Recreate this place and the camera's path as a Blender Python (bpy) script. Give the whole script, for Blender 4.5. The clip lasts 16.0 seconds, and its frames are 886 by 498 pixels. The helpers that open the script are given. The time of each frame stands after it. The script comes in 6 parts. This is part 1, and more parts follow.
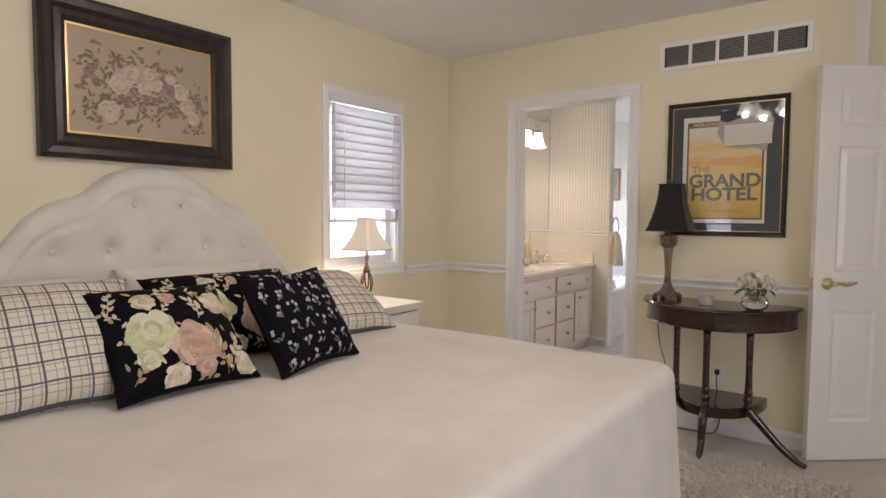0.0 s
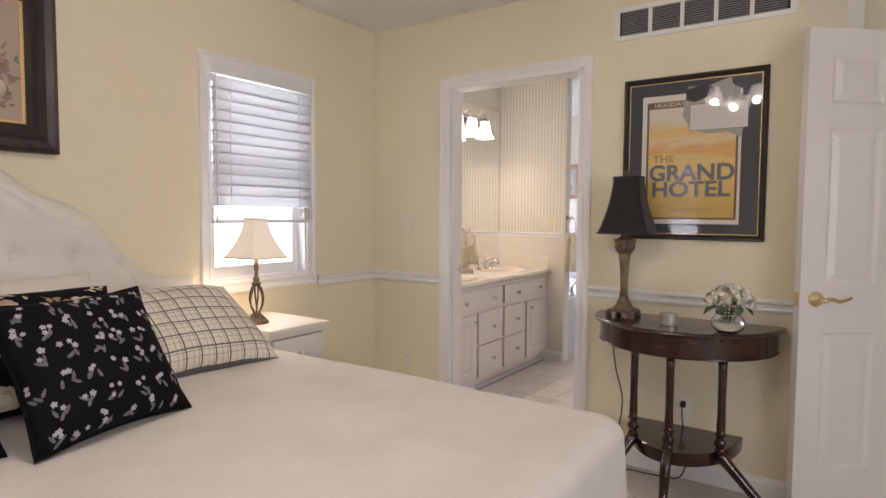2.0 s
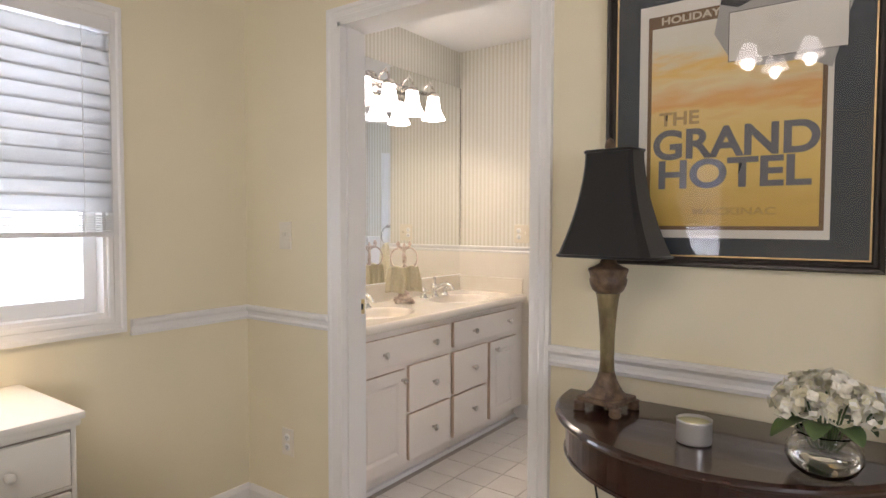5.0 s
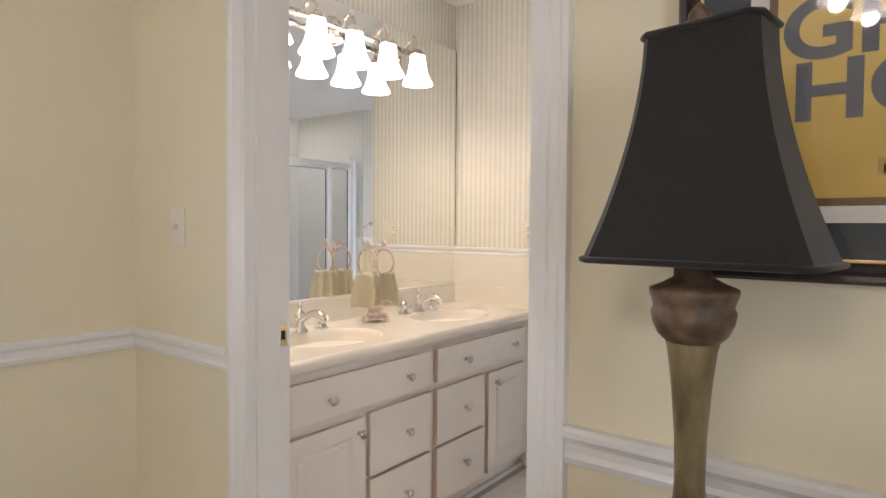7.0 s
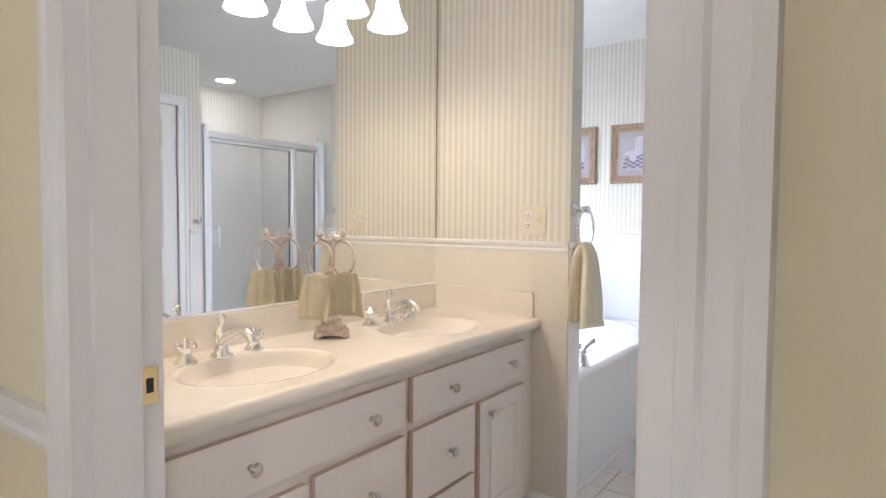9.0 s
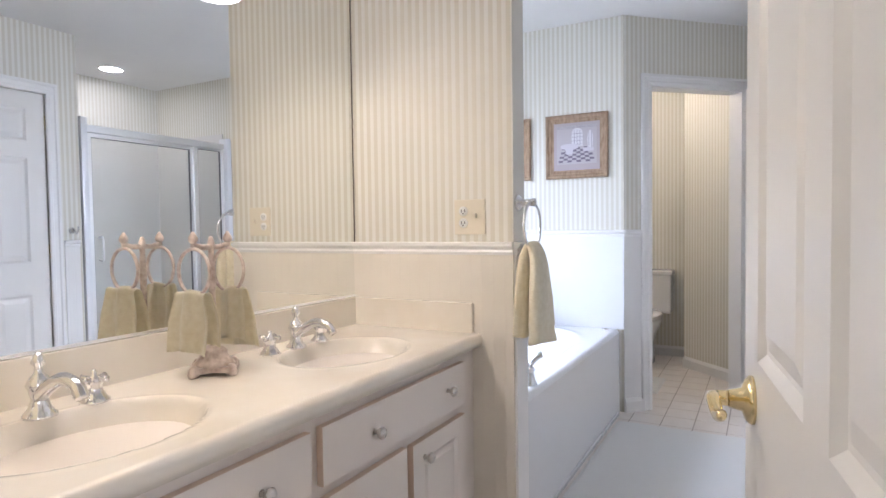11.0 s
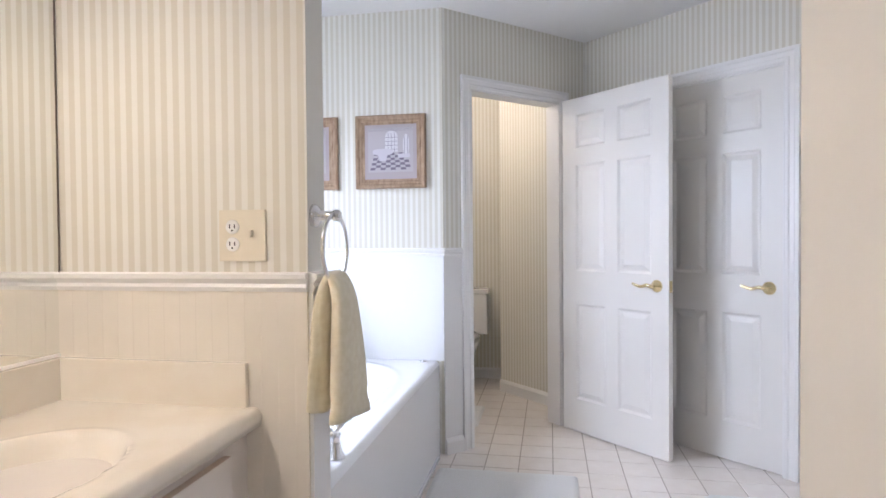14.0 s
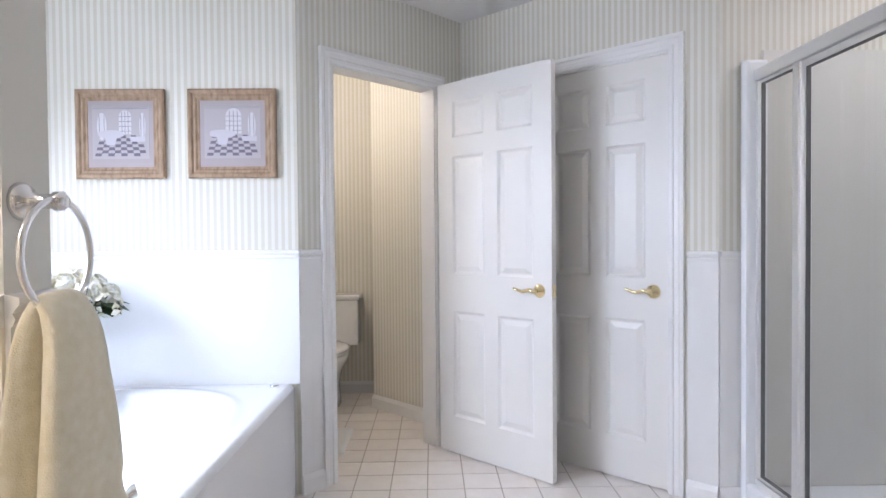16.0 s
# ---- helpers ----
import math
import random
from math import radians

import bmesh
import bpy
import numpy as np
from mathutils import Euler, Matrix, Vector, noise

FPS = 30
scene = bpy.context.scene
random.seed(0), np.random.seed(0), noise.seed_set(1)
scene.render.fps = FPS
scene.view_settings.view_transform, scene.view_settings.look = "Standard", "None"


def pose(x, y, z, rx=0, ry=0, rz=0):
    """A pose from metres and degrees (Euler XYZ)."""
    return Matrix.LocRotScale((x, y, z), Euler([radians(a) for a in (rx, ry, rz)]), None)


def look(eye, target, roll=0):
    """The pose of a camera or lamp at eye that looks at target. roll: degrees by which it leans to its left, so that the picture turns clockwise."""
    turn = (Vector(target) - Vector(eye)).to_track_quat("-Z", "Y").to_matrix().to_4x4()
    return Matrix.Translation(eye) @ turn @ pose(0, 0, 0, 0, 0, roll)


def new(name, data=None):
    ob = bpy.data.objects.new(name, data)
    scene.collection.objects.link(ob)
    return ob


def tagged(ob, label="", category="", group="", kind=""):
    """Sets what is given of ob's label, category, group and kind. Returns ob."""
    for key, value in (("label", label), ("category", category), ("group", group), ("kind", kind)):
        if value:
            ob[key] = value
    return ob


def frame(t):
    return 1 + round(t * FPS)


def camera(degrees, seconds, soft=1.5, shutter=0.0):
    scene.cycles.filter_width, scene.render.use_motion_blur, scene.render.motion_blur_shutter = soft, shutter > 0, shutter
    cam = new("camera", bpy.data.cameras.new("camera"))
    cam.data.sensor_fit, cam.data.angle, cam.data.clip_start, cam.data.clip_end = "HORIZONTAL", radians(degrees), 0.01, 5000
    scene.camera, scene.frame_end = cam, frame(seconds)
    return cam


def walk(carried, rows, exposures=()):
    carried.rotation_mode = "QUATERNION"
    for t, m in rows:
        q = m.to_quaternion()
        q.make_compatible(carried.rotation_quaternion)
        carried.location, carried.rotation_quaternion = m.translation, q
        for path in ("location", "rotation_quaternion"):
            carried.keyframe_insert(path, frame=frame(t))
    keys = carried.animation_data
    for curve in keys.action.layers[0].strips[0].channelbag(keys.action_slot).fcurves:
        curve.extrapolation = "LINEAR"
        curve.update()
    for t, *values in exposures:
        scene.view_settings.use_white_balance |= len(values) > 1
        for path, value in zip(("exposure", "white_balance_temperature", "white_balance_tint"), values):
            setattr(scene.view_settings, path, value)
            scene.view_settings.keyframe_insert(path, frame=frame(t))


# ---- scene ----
cam = camera(73.8, 16.0)
PATH = [
    (0, (-0.152, 0.317, 1.263), (-1.359, 1.907, 1.149), 0.4),
    (0.5, (-0.157, 0.484, 1.255), (-1.347, 2.087, 1.141), 0.3),
    (1, (-0.192, 0.655, 1.268), (-1.365, 2.271, 1.148), 0.3),
    (1.5, (-0.248, 0.824, 1.26), (-1.399, 2.455, 1.142), 0.4),
    (2, (-0.298, 1.024, 1.263), (-1.43, 2.669, 1.149), 0.4),
    (2.5, (-0.355, 1.244, 1.257), (-1.473, 2.899, 1.149), 0.6),
    (3, (-0.416, 1.49, 1.265), (-1.531, 3.147, 1.161), 0.7),
    (3.5, (-0.483, 1.731, 1.262), (-1.594, 3.392, 1.168), 0.8),
    (4, (-0.55, 1.929, 1.263), (-1.655, 3.594, 1.178), 0.7),
    (4.2, (-0.566, 2.019, 1.266), (-1.685, 3.674, 1.177), 0.7),
    (6.5, (-0.884, 2.943, 1.239), (-2.090, 4.537, 1.173), -0.2),
    (7, (-0.994, 3.113, 1.220), (-2.209, 4.700, 1.150), 0.4),
    (7.5, (-1.107, 3.270, 1.197), (-2.327, 4.854, 1.127), 0.8),
    (8, (-1.204, 3.405, 1.196), (-2.417, 4.993, 1.119), 0.9),
    (8.5, (-1.293, 3.526, 1.196), (-2.487, 5.129, 1.114), 0.9),
    (8.7, (-1.325, 3.564, 1.197), (-2.505, 5.175, 1.109), 0.7),
    (10.8, (-1.58, 3.93, 1.172), (-2.556, 5.674, 1.093), -0.5),
    (11, (-1.589, 3.971, 1.17), (-2.541, 5.728, 1.096), -0.8),
    (11.5, (-1.634, 4.041, 1.164), (-2.509, 5.839, 1.099), -1.2),
    (12, (-1.678, 4.123, 1.165), (-2.456, 5.964, 1.107), -1.2),
    (12.5, (-1.716, 4.202, 1.174), (-2.394, 6.083, 1.121), -1.1),
    (13, (-1.741, 4.288, 1.178), (-2.313, 6.204, 1.133), -0.9),
    (13.5, (-1.754, 4.405, 1.181), (-2.218, 6.35, 1.141), -0.7),
    (14, (-1.769, 4.526, 1.194), (-2.125, 6.494, 1.156), -0.5),
    (14.5, (-1.77, 4.635, 1.208), (-2.025, 6.618, 1.172), -0.3),
    (15, (-1.768, 4.756, 1.211), (-1.922, 6.75, 1.172), -0.3),
    (15.5, (-1.765, 4.866, 1.208), (-1.814, 6.865, 1.17), -0.4),
    (16, (-1.726, 4.973, 1.192), (-1.689, 6.972, 1.151), -0.5),
]
EXPOSURES = [(0.0, -0.20, 6400, 24), (4.0, 0.04, 6250, 22), (8.5, 0.06, 6050, 20), (11.0, 0.02, 5750, 21), (13.5, 0.02, 5900, 22), (16.0, 0.10, 5850, 21)]
walk(cam, [(t, look(eye, target, roll)) for t, eye, target, roll in PATH], EXPOSURES)

# ---- world and large lights ----
world = bpy.data.worlds.new("sky")
scene.world = world
world.use_nodes = True
wn = world.node_tree
sky = wn.nodes.new("ShaderNodeTexSky")
sky.sky_type, sky.sun_disc = "NISHITA", False
sky.sun_elevation, sky.sun_rotation = radians(48), radians(160)
wn.nodes["Background"].inputs[1].default_value = 0.12
wn.links.new(sky.outputs[0], wn.nodes["Background"].inputs[0])


def sun(elevation, heading, strength):
    lamp = bpy.data.lights.new("sun", "SUN")
    lamp.energy, lamp.angle, lamp.color = strength, radians(0.6), (1.0, 0.95, 0.88)
    ob = new("sun", lamp)
    ob.matrix_world = pose(0, 0, 8, 90 - elevation, 0, heading)


def window_light(at, target, w, h, watts, colour):
    lamp = bpy.data.lights.new("window_daylight", "AREA")
    lamp.shape, lamp.size, lamp.size_y, lamp.energy, lamp.color = "RECTANGLE", w, h, watts, colour
    ob = new("window_daylight", lamp)
    ob.matrix_world = look(at, target)
    return ob


def bulb(name, at, watts, colour, radius=0.03):
    lamp = bpy.data.lights.new(name, "POINT")
    lamp.energy, lamp.color, lamp.shadow_soft_size = watts, colour, radius
    new(name, lamp).location = at


DAY = (0.82, 0.91, 1.0)
SOFTDAY = (0.90, 0.945, 0.97)
WARM = (1.0, 0.855, 0.615)
sun(48, 200, 2.5)
window_light((-3.10, 3.09, 1.45), (0, 3.09, 1.2), 0.62, 1.05, 7, DAY)
window_light((-2.35, -1.78, 1.5), (-2.0, 2, 1.0), 0.8, 1.2, 18, SOFTDAY)
# fill light from the right, through an assumed east window out of view
window_light((2.80, 0.6, 1.45), (-1, 1.4, 0.9), 1.6, 1.2, 62, SOFTDAY)
window_light((-4.12, 6.515, 1.65), (-2.2, 6.45, -0.4), 1.07, 1.0, 49, DAY).data.spread = radians(140)
for k in range(5):
    bulb("vanity_bulb", (-2.812, 4.46 + 0.205 * k, 1.935), 3.0, WARM, 0.02)
for a in (20, 140, 260):
    bulb("ceiling_bulb", (-1.08 + 0.17 * math.cos(radians(a)), 1.78 + 0.17 * math.sin(radians(a)), 2.16), 7, (1.0, 0.88, 0.72))
bulb("nightstand_bulb", (-2.66, 2.84, 1.13), 3, (1.0, 0.82, 0.58))


# ---- materials ----
class Mat:
    """A principled material with short ways to add nodes."""

    def __init__(self, name, colour=(0.8, 0.8, 0.8), rough=0.5, metal=0.0, **more):
        self.m = bpy.data.materials.new(name)
        self.m.use_nodes = True
        self.t = self.m.node_tree
        self.b = self.t.nodes["Principled BSDF"]
        self.b.inputs["Base Color"].default_value = (*colour, 1)
        self.b.inputs["Roughness"].default_value = rough
        self.b.inputs["Metallic"].default_value = metal
        for key, value in more.items():
            self.b.inputs[key].default_value = value

    def add(self, kind, **inputs):
        node = self.t.nodes.new(kind)
        for key, value in inputs.items():
            node.inputs[key].default_value = value
        return node

    def link(self, a, b):
        self.t.links.new(a, b)

    def math(self, op, a, b=None):
        node = self.t.nodes.new("ShaderNodeMath")
        node.operation = op
        for n, v in enumerate((a, b)):
            if v is None:
                continue
            if isinstance(v, (int, float)):
                node.inputs[n].default_value = v
            else:
                self.link(v, node.inputs[n])
        return node.outputs[0]

    def place(self):
        return self.add("ShaderNodeNewGeometry").outputs["Position"]

    def local(self):
        return self.add("ShaderNodeTexCoord").outputs["Object"]

    def uv(self):
        return self.add("ShaderNodeTexCoord").outputs["UV"]

    def noise(self, where, scale, detail=4.0, stretch=(1, 1, 1)):
        mp = self.add("ShaderNodeMapping")
        mp.inputs["Scale"].default_value = stretch
        self.link(where, mp.inputs["Vector"])
        n = self.add("ShaderNodeTexNoise", Scale=scale, Detail=detail)
        self.link(mp.outputs[0], n.inputs["Vector"])
        return n.outputs["Fac"]

    def ramp(self, fac, *stops):
        r = self.t.nodes.new("ShaderNodeValToRGB")
        e = r.color_ramp.elements
        while len(e) < len(stops):
            e.new(0.5)
        for n, (p, c) in enumerate(stops):
            e[n].position, e[n].color = p, (*c, 1)
        self.link(fac, r.inputs[0])
        return r.outputs[0]

    def mix(self, fac, a, b, blend="MIX"):
        n = self.t.nodes.new("ShaderNodeMix")
        n.data_type, n.blend_type = "RGBA", blend
        for slot, v in ((0, fac), (6, a), (7, b)):
            if isinstance(v, (int, float)):
                n.inputs[slot].default_value = v
            elif isinstance(v, tuple):
                n.inputs[slot].default_value = (*v, 1)
            else:
                self.link(v, n.inputs[slot])
        return n.outputs[2]

    def colour(self, out):
        self.link(out, self.b.inputs["Base Color"])
        return self

    def rough(self, fac, lo, hi):
        r = self.t.nodes.new("ShaderNodeMapRange")
        r.inputs["To Min"].default_value, r.inputs["To Max"].default_value = lo, hi
        self.link(fac, r.inputs[0])
        self.link(r.outputs[0], self.b.inputs["Roughness"])
        return self

    def bump(self, height, strength=0.2, distance=0.002):
        n = self.add("ShaderNodeBump", Strength=strength, Distance=distance)
        self.link(height, n.inputs["Height"])
        self.link(n.outputs[0], self.b.inputs["Normal"])
        return self


def vary(c, k):
    return tuple(min(1.0, v * k) for v in c)


def painted(name, c, rough=0.5, spread=0.05, grain=240, bump=0.12):
    """Rolled or brushed paint: faint large mottling, a fine roller texture."""
    m = Mat(name, c, rough)
    p = m.place()
    big = m.noise(p, 1.3, 3)
    m.colour(m.ramp(big, (0.3, vary(c, 1 - spread)), (0.7, vary(c, 1 + spread * 0.5))))
    m.rough(m.noise(p, 3.0), rough - 0.08, rough + 0.08)
    m.bump(m.noise(p, grain, 2), bump, 0.001)
    return m.m


def wood(name, dark, light, rough=0.3, axis=(1, 1, 12), scale=6.0, coat=0.0):
    m = Mat(name, dark, rough)
    m.b.inputs["Coat Weight"].default_value = coat
    p = m.local()
    g = m.noise(p, scale, 8, axis)
    f = m.noise(p, scale * 9, 3, axis)
    m.colour(m.mix(m.math("MULTIPLY", f, 0.5), m.ramp(g, (0.32, dark), (0.68, light)), vary(dark, 0.7)))
    m.rough(m.noise(p, 4.0), rough - 0.06, rough + 0.12)
    m.bump(f, 0.08, 0.0008)
    return m.m


def cloth(name, c, rough=0.85, weave=900, fold=0.0):
    m = Mat(name, c, rough)
    m.b.inputs["Sheen Weight"].default_value = 0.25
    p = m.local()
    m.colour(m.ramp(m.noise(p, 5.0), (0.3, vary(c, 0.92)), (0.7, vary(c, 1.04))))
    h = m.noise(p, weave, 2)
    if fold:
        h = m.math("ADD", m.math("MULTIPLY", h, 0.25), m.noise(p, fold, 3))
    m.bump(h, 0.25, 0.004 if fold else 0.0015)
    return m.m


def metal(name, c, rough=0.2):
    m = Mat(name, c, rough, 1.0)
    m.rough(m.noise(m.local(), 30.0, 3), rough - 0.05, rough + 0.08)
    return m.m


def striped(name, ux, uy, pitch=0.031):
    """Striped wallpaper; (ux, uy) is the wall's own direction."""
    light, dark = (0.80, 0.785, 0.72), (0.675, 0.64, 0.54)
    m = Mat(name, light, 0.55)
    p = m.place()
    sep = m.add("ShaderNodeSeparateXYZ")
    m.link(p, sep.inputs[0])
    s = m.math("ADD", m.math("MULTIPLY", sep.outputs[0], ux), m.math("MULTIPLY", sep.outputs[1], uy))
    wobble = m.math("MULTIPLY", m.noise(p, 90, 2), 0.0016)
    wave = m.math("SINE", m.math("MULTIPLY", m.math("ADD", s, wobble), 2 * math.pi / pitch))
    wide = m.math("SINE", m.math("MULTIPLY", s, 2 * math.pi / (pitch * 4)))
    band = m.ramp(m.math("ADD", m.math("MULTIPLY", wave, 0.5), 0.5), (0.36, (0, 0, 0)), (0.60, (1, 1, 1)))
    base = m.mix(band, light, dark)
    base = m.mix(m.math("MULTIPLY", m.math("ADD", m.math("MULTIPLY", wide, 0.5), 0.5), 0.12), base, vary(dark, 0.95))
    m.colour(m.mix(m.math("MULTIPLY", m.noise(p, 2.2), 0.12), base, vary(light, 0.86)))
    m.bump(m.noise(p, 500, 2), 0.10, 0.0006)
    return m.m


def beaded(name, c, ux, uy, pitch=0.041):
    """White-painted beadboard: narrow grooves at an even pitch."""
    m = Mat(name, c, 0.42)
    p = m.place()
    sep = m.add("ShaderNodeSeparateXYZ")
    m.link(p, sep.inputs[0])
    s = m.math("ADD", m.math("MULTIPLY", sep.outputs[0], ux), m.math("MULTIPLY", sep.outputs[1], uy))
    f = m.math("FRACT", m.math("DIVIDE", s, pitch))
    g = m.math("MINIMUM", m.math("MULTIPLY", f, 12), 1.0)
    m.colour(m.ramp(m.noise(p, 2.0), (0.3, vary(c, 0.95)), (0.7, c)))
    m.bump(m.math("ADD", g, m.math("MULTIPLY", m.noise(p, 200), 0.06)), 0.35, 0.0015)
    return m.m


WALL = painted("yellow_wall_paint", (0.835, 0.765, 0.570), 0.55)
CEIL = painted("ceiling_paint", (0.84, 0.83, 0.80), 0.8, 0.03, 120, 0.2)
TRIM = painted("white_trim_paint", (0.86, 0.85, 0.83), 0.32, 0.03)
DOORPAINT = painted("white_door_paint", (0.84, 0.82, 0.78), 0.36, 0.04)
VANITY = painted("whitewashed_cabinet", (0.84, 0.775, 0.705), 0.42, 0.05)
VEDGE = painted("worn_cabinet_edge", (0.72, 0.56, 0.44), 0.5, 0.1)
PLASTIC = Mat("almond_plastic", (0.82, 0.77, 0.66), 0.35).m
WHITEPLASTIC = Mat("white_plastic", (0.86, 0.85, 0.82), 0.35).m
# near-black colour for the shade in holes, slots and behind the vent
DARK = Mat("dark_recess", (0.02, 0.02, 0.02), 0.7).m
CHROME = metal("chrome", (0.83, 0.83, 0.84), 0.10)
NICKEL = metal("brushed_nickel", (0.66, 0.62, 0.57), 0.26)
BRASS = metal("polished_brass", (0.86, 0.72, 0.42), 0.18)
ALU = metal("bright_aluminium", (0.92, 0.92, 0.92), 0.38)
MIRROR = Mat("mirror_silver", (0.92, 0.93, 0.92), 0.0, 1.0).m
BEIGEACRYL = Mat("bone_acrylic_surround", (0.76, 0.74, 0.70), 0.2).m
GASKET = painted("grey_vinyl_gasket", (0.16, 0.16, 0.16), 0.6)
ACRYL = Mat("white_acrylic", (0.86, 0.87, 0.88), 0.14).m
CERAMIC = Mat("white_porcelain", (0.86, 0.85, 0.83), 0.10).m
MARBLE = Mat("cultured_marble", (0.86, 0.80, 0.70), 0.13)
MARBLE.colour(MARBLE.ramp(MARBLE.noise(MARBLE.place(), 6.0, 6), (0.35, (0.83, 0.76, 0.65)), (0.65, (0.88, 0.83, 0.74))))
MARBLE = MARBLE.m
MAHOG = wood("dark_mahogany", (0.022, 0.007, 0.005), (0.055, 0.018, 0.012), 0.20, (2, 14, 14), 3.0, 0.5)
DARKFRAME = wood("near_black_frame", (0.018, 0.014, 0.012), (0.045, 0.034, 0.028), 0.32, (10, 2, 2), 4.0)
PINE = wood("rustic_pine", (0.30, 0.19, 0.11), (0.52, 0.37, 0.24), 0.5, (10, 10, 3), 6.0)
GILT = metal("gilt_edge", (0.72, 0.52, 0.26), 0.35)
BRONZE = Mat("aged_bronze_resin", (0.14, 0.09, 0.055), 0.45)
BRONZE.colour(BRONZE.ramp(BRONZE.noise(BRONZE.local(), 40, 6), (0.35, (0.07, 0.042, 0.028)), (0.7, (0.22, 0.145, 0.085))))
BRONZE = BRONZE.m
OLIVE = Mat("olive_bronze_resin", (0.2, 0.17, 0.08), 0.42)
OLIVE.colour(OLIVE.ramp(OLIVE.noise(OLIVE.local(), 30, 6, (1, 1, 0.4)), (0.35, (0.12, 0.085, 0.04)), (0.7, (0.31, 0.25, 0.12))))
OLIVE = OLIVE.m
BLACKSHADE = cloth("black_shade_fabric", (0.007, 0.0065, 0.0065), 0.8, 1400)
CREAMSHADE = Mat("cream_shade_fabric", (0.84, 0.78, 0.66), 0.8)
CREAMSHADE.b.inputs["Transmission Weight"].default_value = 0.0
CREAMSHADE = CREAMSHADE.m
SPREAD = cloth("ivory_bedspread", (0.79, 0.75, 0.68), 0.85, 700, 9.0)
UPHOL = cloth("ivory_upholstery", (0.80, 0.77, 0.70), 0.85, 900, 14.0)
LINEN = cloth("cream_pillow_linen", (0.82, 0.78, 0.70), 0.85, 900, 16.0)
BLACKCLOTH = cloth("black_pillow_cotton", (0.005, 0.005, 0.007), 0.9, 1100, 14.0)
BLACKCLOTH.node_tree.nodes["Principled BSDF"].inputs["Sheen Weight"].default_value = 0.0
BLACKCLOTH.node_tree.nodes["Principled BSDF"].inputs["Specular IOR Level"].default_value = 0.15
TERRY = Mat("olive_terry", (0.84, 0.75, 0.54), 0.95)
TERRY.b.inputs["Sheen Weight"].default_value = 0.4
TERRY.colour(TERRY.ramp(TERRY.noise(TERRY.local(), 60), (0.3, (0.78, 0.71, 0.52)), (0.7, (0.86, 0.80, 0.63))))
TERRY.bump(TERRY.noise(TERRY.local(), 420, 2), 0.4, 0.002)
TERRY = TERRY.m
MATCLOTH = Mat("white_bath_mat", (0.84, 0.84, 0.82), 0.95)
MATCLOTH.bump(MATCLOTH.noise(MATCLOTH.local(), 260, 3), 0.9, 0.006)
MATCLOTH = MATCLOTH.m
CARPET = Mat("beige_carpet", (0.62, 0.55, 0.46), 0.95)
CARPET.b.inputs["Sheen Weight"].default_value = 0.3
CARPET.colour(CARPET.mix(CARPET.noise(CARPET.place(), 160, 3), CARPET.ramp(CARPET.noise(CARPET.place(), 2.5), (0.3, (0.68, 0.61, 0.52)), (0.7, (0.78, 0.71, 0.62))), (0.58, 0.51, 0.42)))
CARPET.bump(CARPET.noise(CARPET.place(), 190, 3), 0.9, 0.008)
CARPET = CARPET.m
TILE = Mat("pale_floor_tile", (0.74, 0.67, 0.60), 0.28)
oi = TILE.add("ShaderNodeObjectInfo").outputs["Random"]
TILE.colour(TILE.mix(0.5, TILE.ramp(oi, (0.0, (0.79, 0.73, 0.67)), (1.0, (0.86, 0.81, 0.76))), TILE.ramp(TILE.noise(TILE.place(), 14, 5), (0.3, (0.78, 0.72, 0.66)), (0.7, (0.86, 0.82, 0.77)))))
TILE.bump(TILE.noise(TILE.place(), 40, 3), 0.1, 0.001)
TILE = TILE.m
GROUT = painted("grout", (0.52, 0.46, 0.41), 0.9, 0.1)
WAXWHITE = Mat("pale_candle_wax", (0.80, 0.78, 0.50), 0.5).m
SILVERFOIL = Mat("silver_candle_tin", (0.62, 0.60, 0.57), 0.3, 0.55).m
PETAL = Mat("cream_petal", (0.84, 0.80, 0.66), 0.7)
PETAL.b.inputs["Subsurface Weight"].default_value = 0.0
PETAL.colour(PETAL.ramp(PETAL.add("ShaderNodeNewGeometry").outputs["Random Per Island"], (0.0, (0.74, 0.70, 0.50)), (0.5, (0.84, 0.80, 0.68)), (1.0, (0.88, 0.86, 0.78))))
PETAL = PETAL.m
LEAF = Mat("green_leaf", (0.07, 0.12, 0.04), 0.5)
LEAF.colour(LEAF.ramp(LEAF.noise(LEAF.local(), 25), (0.3, (0.035, 0.075, 0.025)), (0.7, (0.11, 0.17, 0.06))))
LEAF = LEAF.m
CORD = Mat("black_cord", (0.012, 0.012, 0.012), 0.5).m


def glass(name, colour=(1, 1, 1), rough=0.0, ior=1.45):
    m = Mat(name, colour, rough)
    m.b.inputs["Transmission Weight"].default_value = 1.0
    m.b.inputs["IOR"].default_value = ior
    return m.m


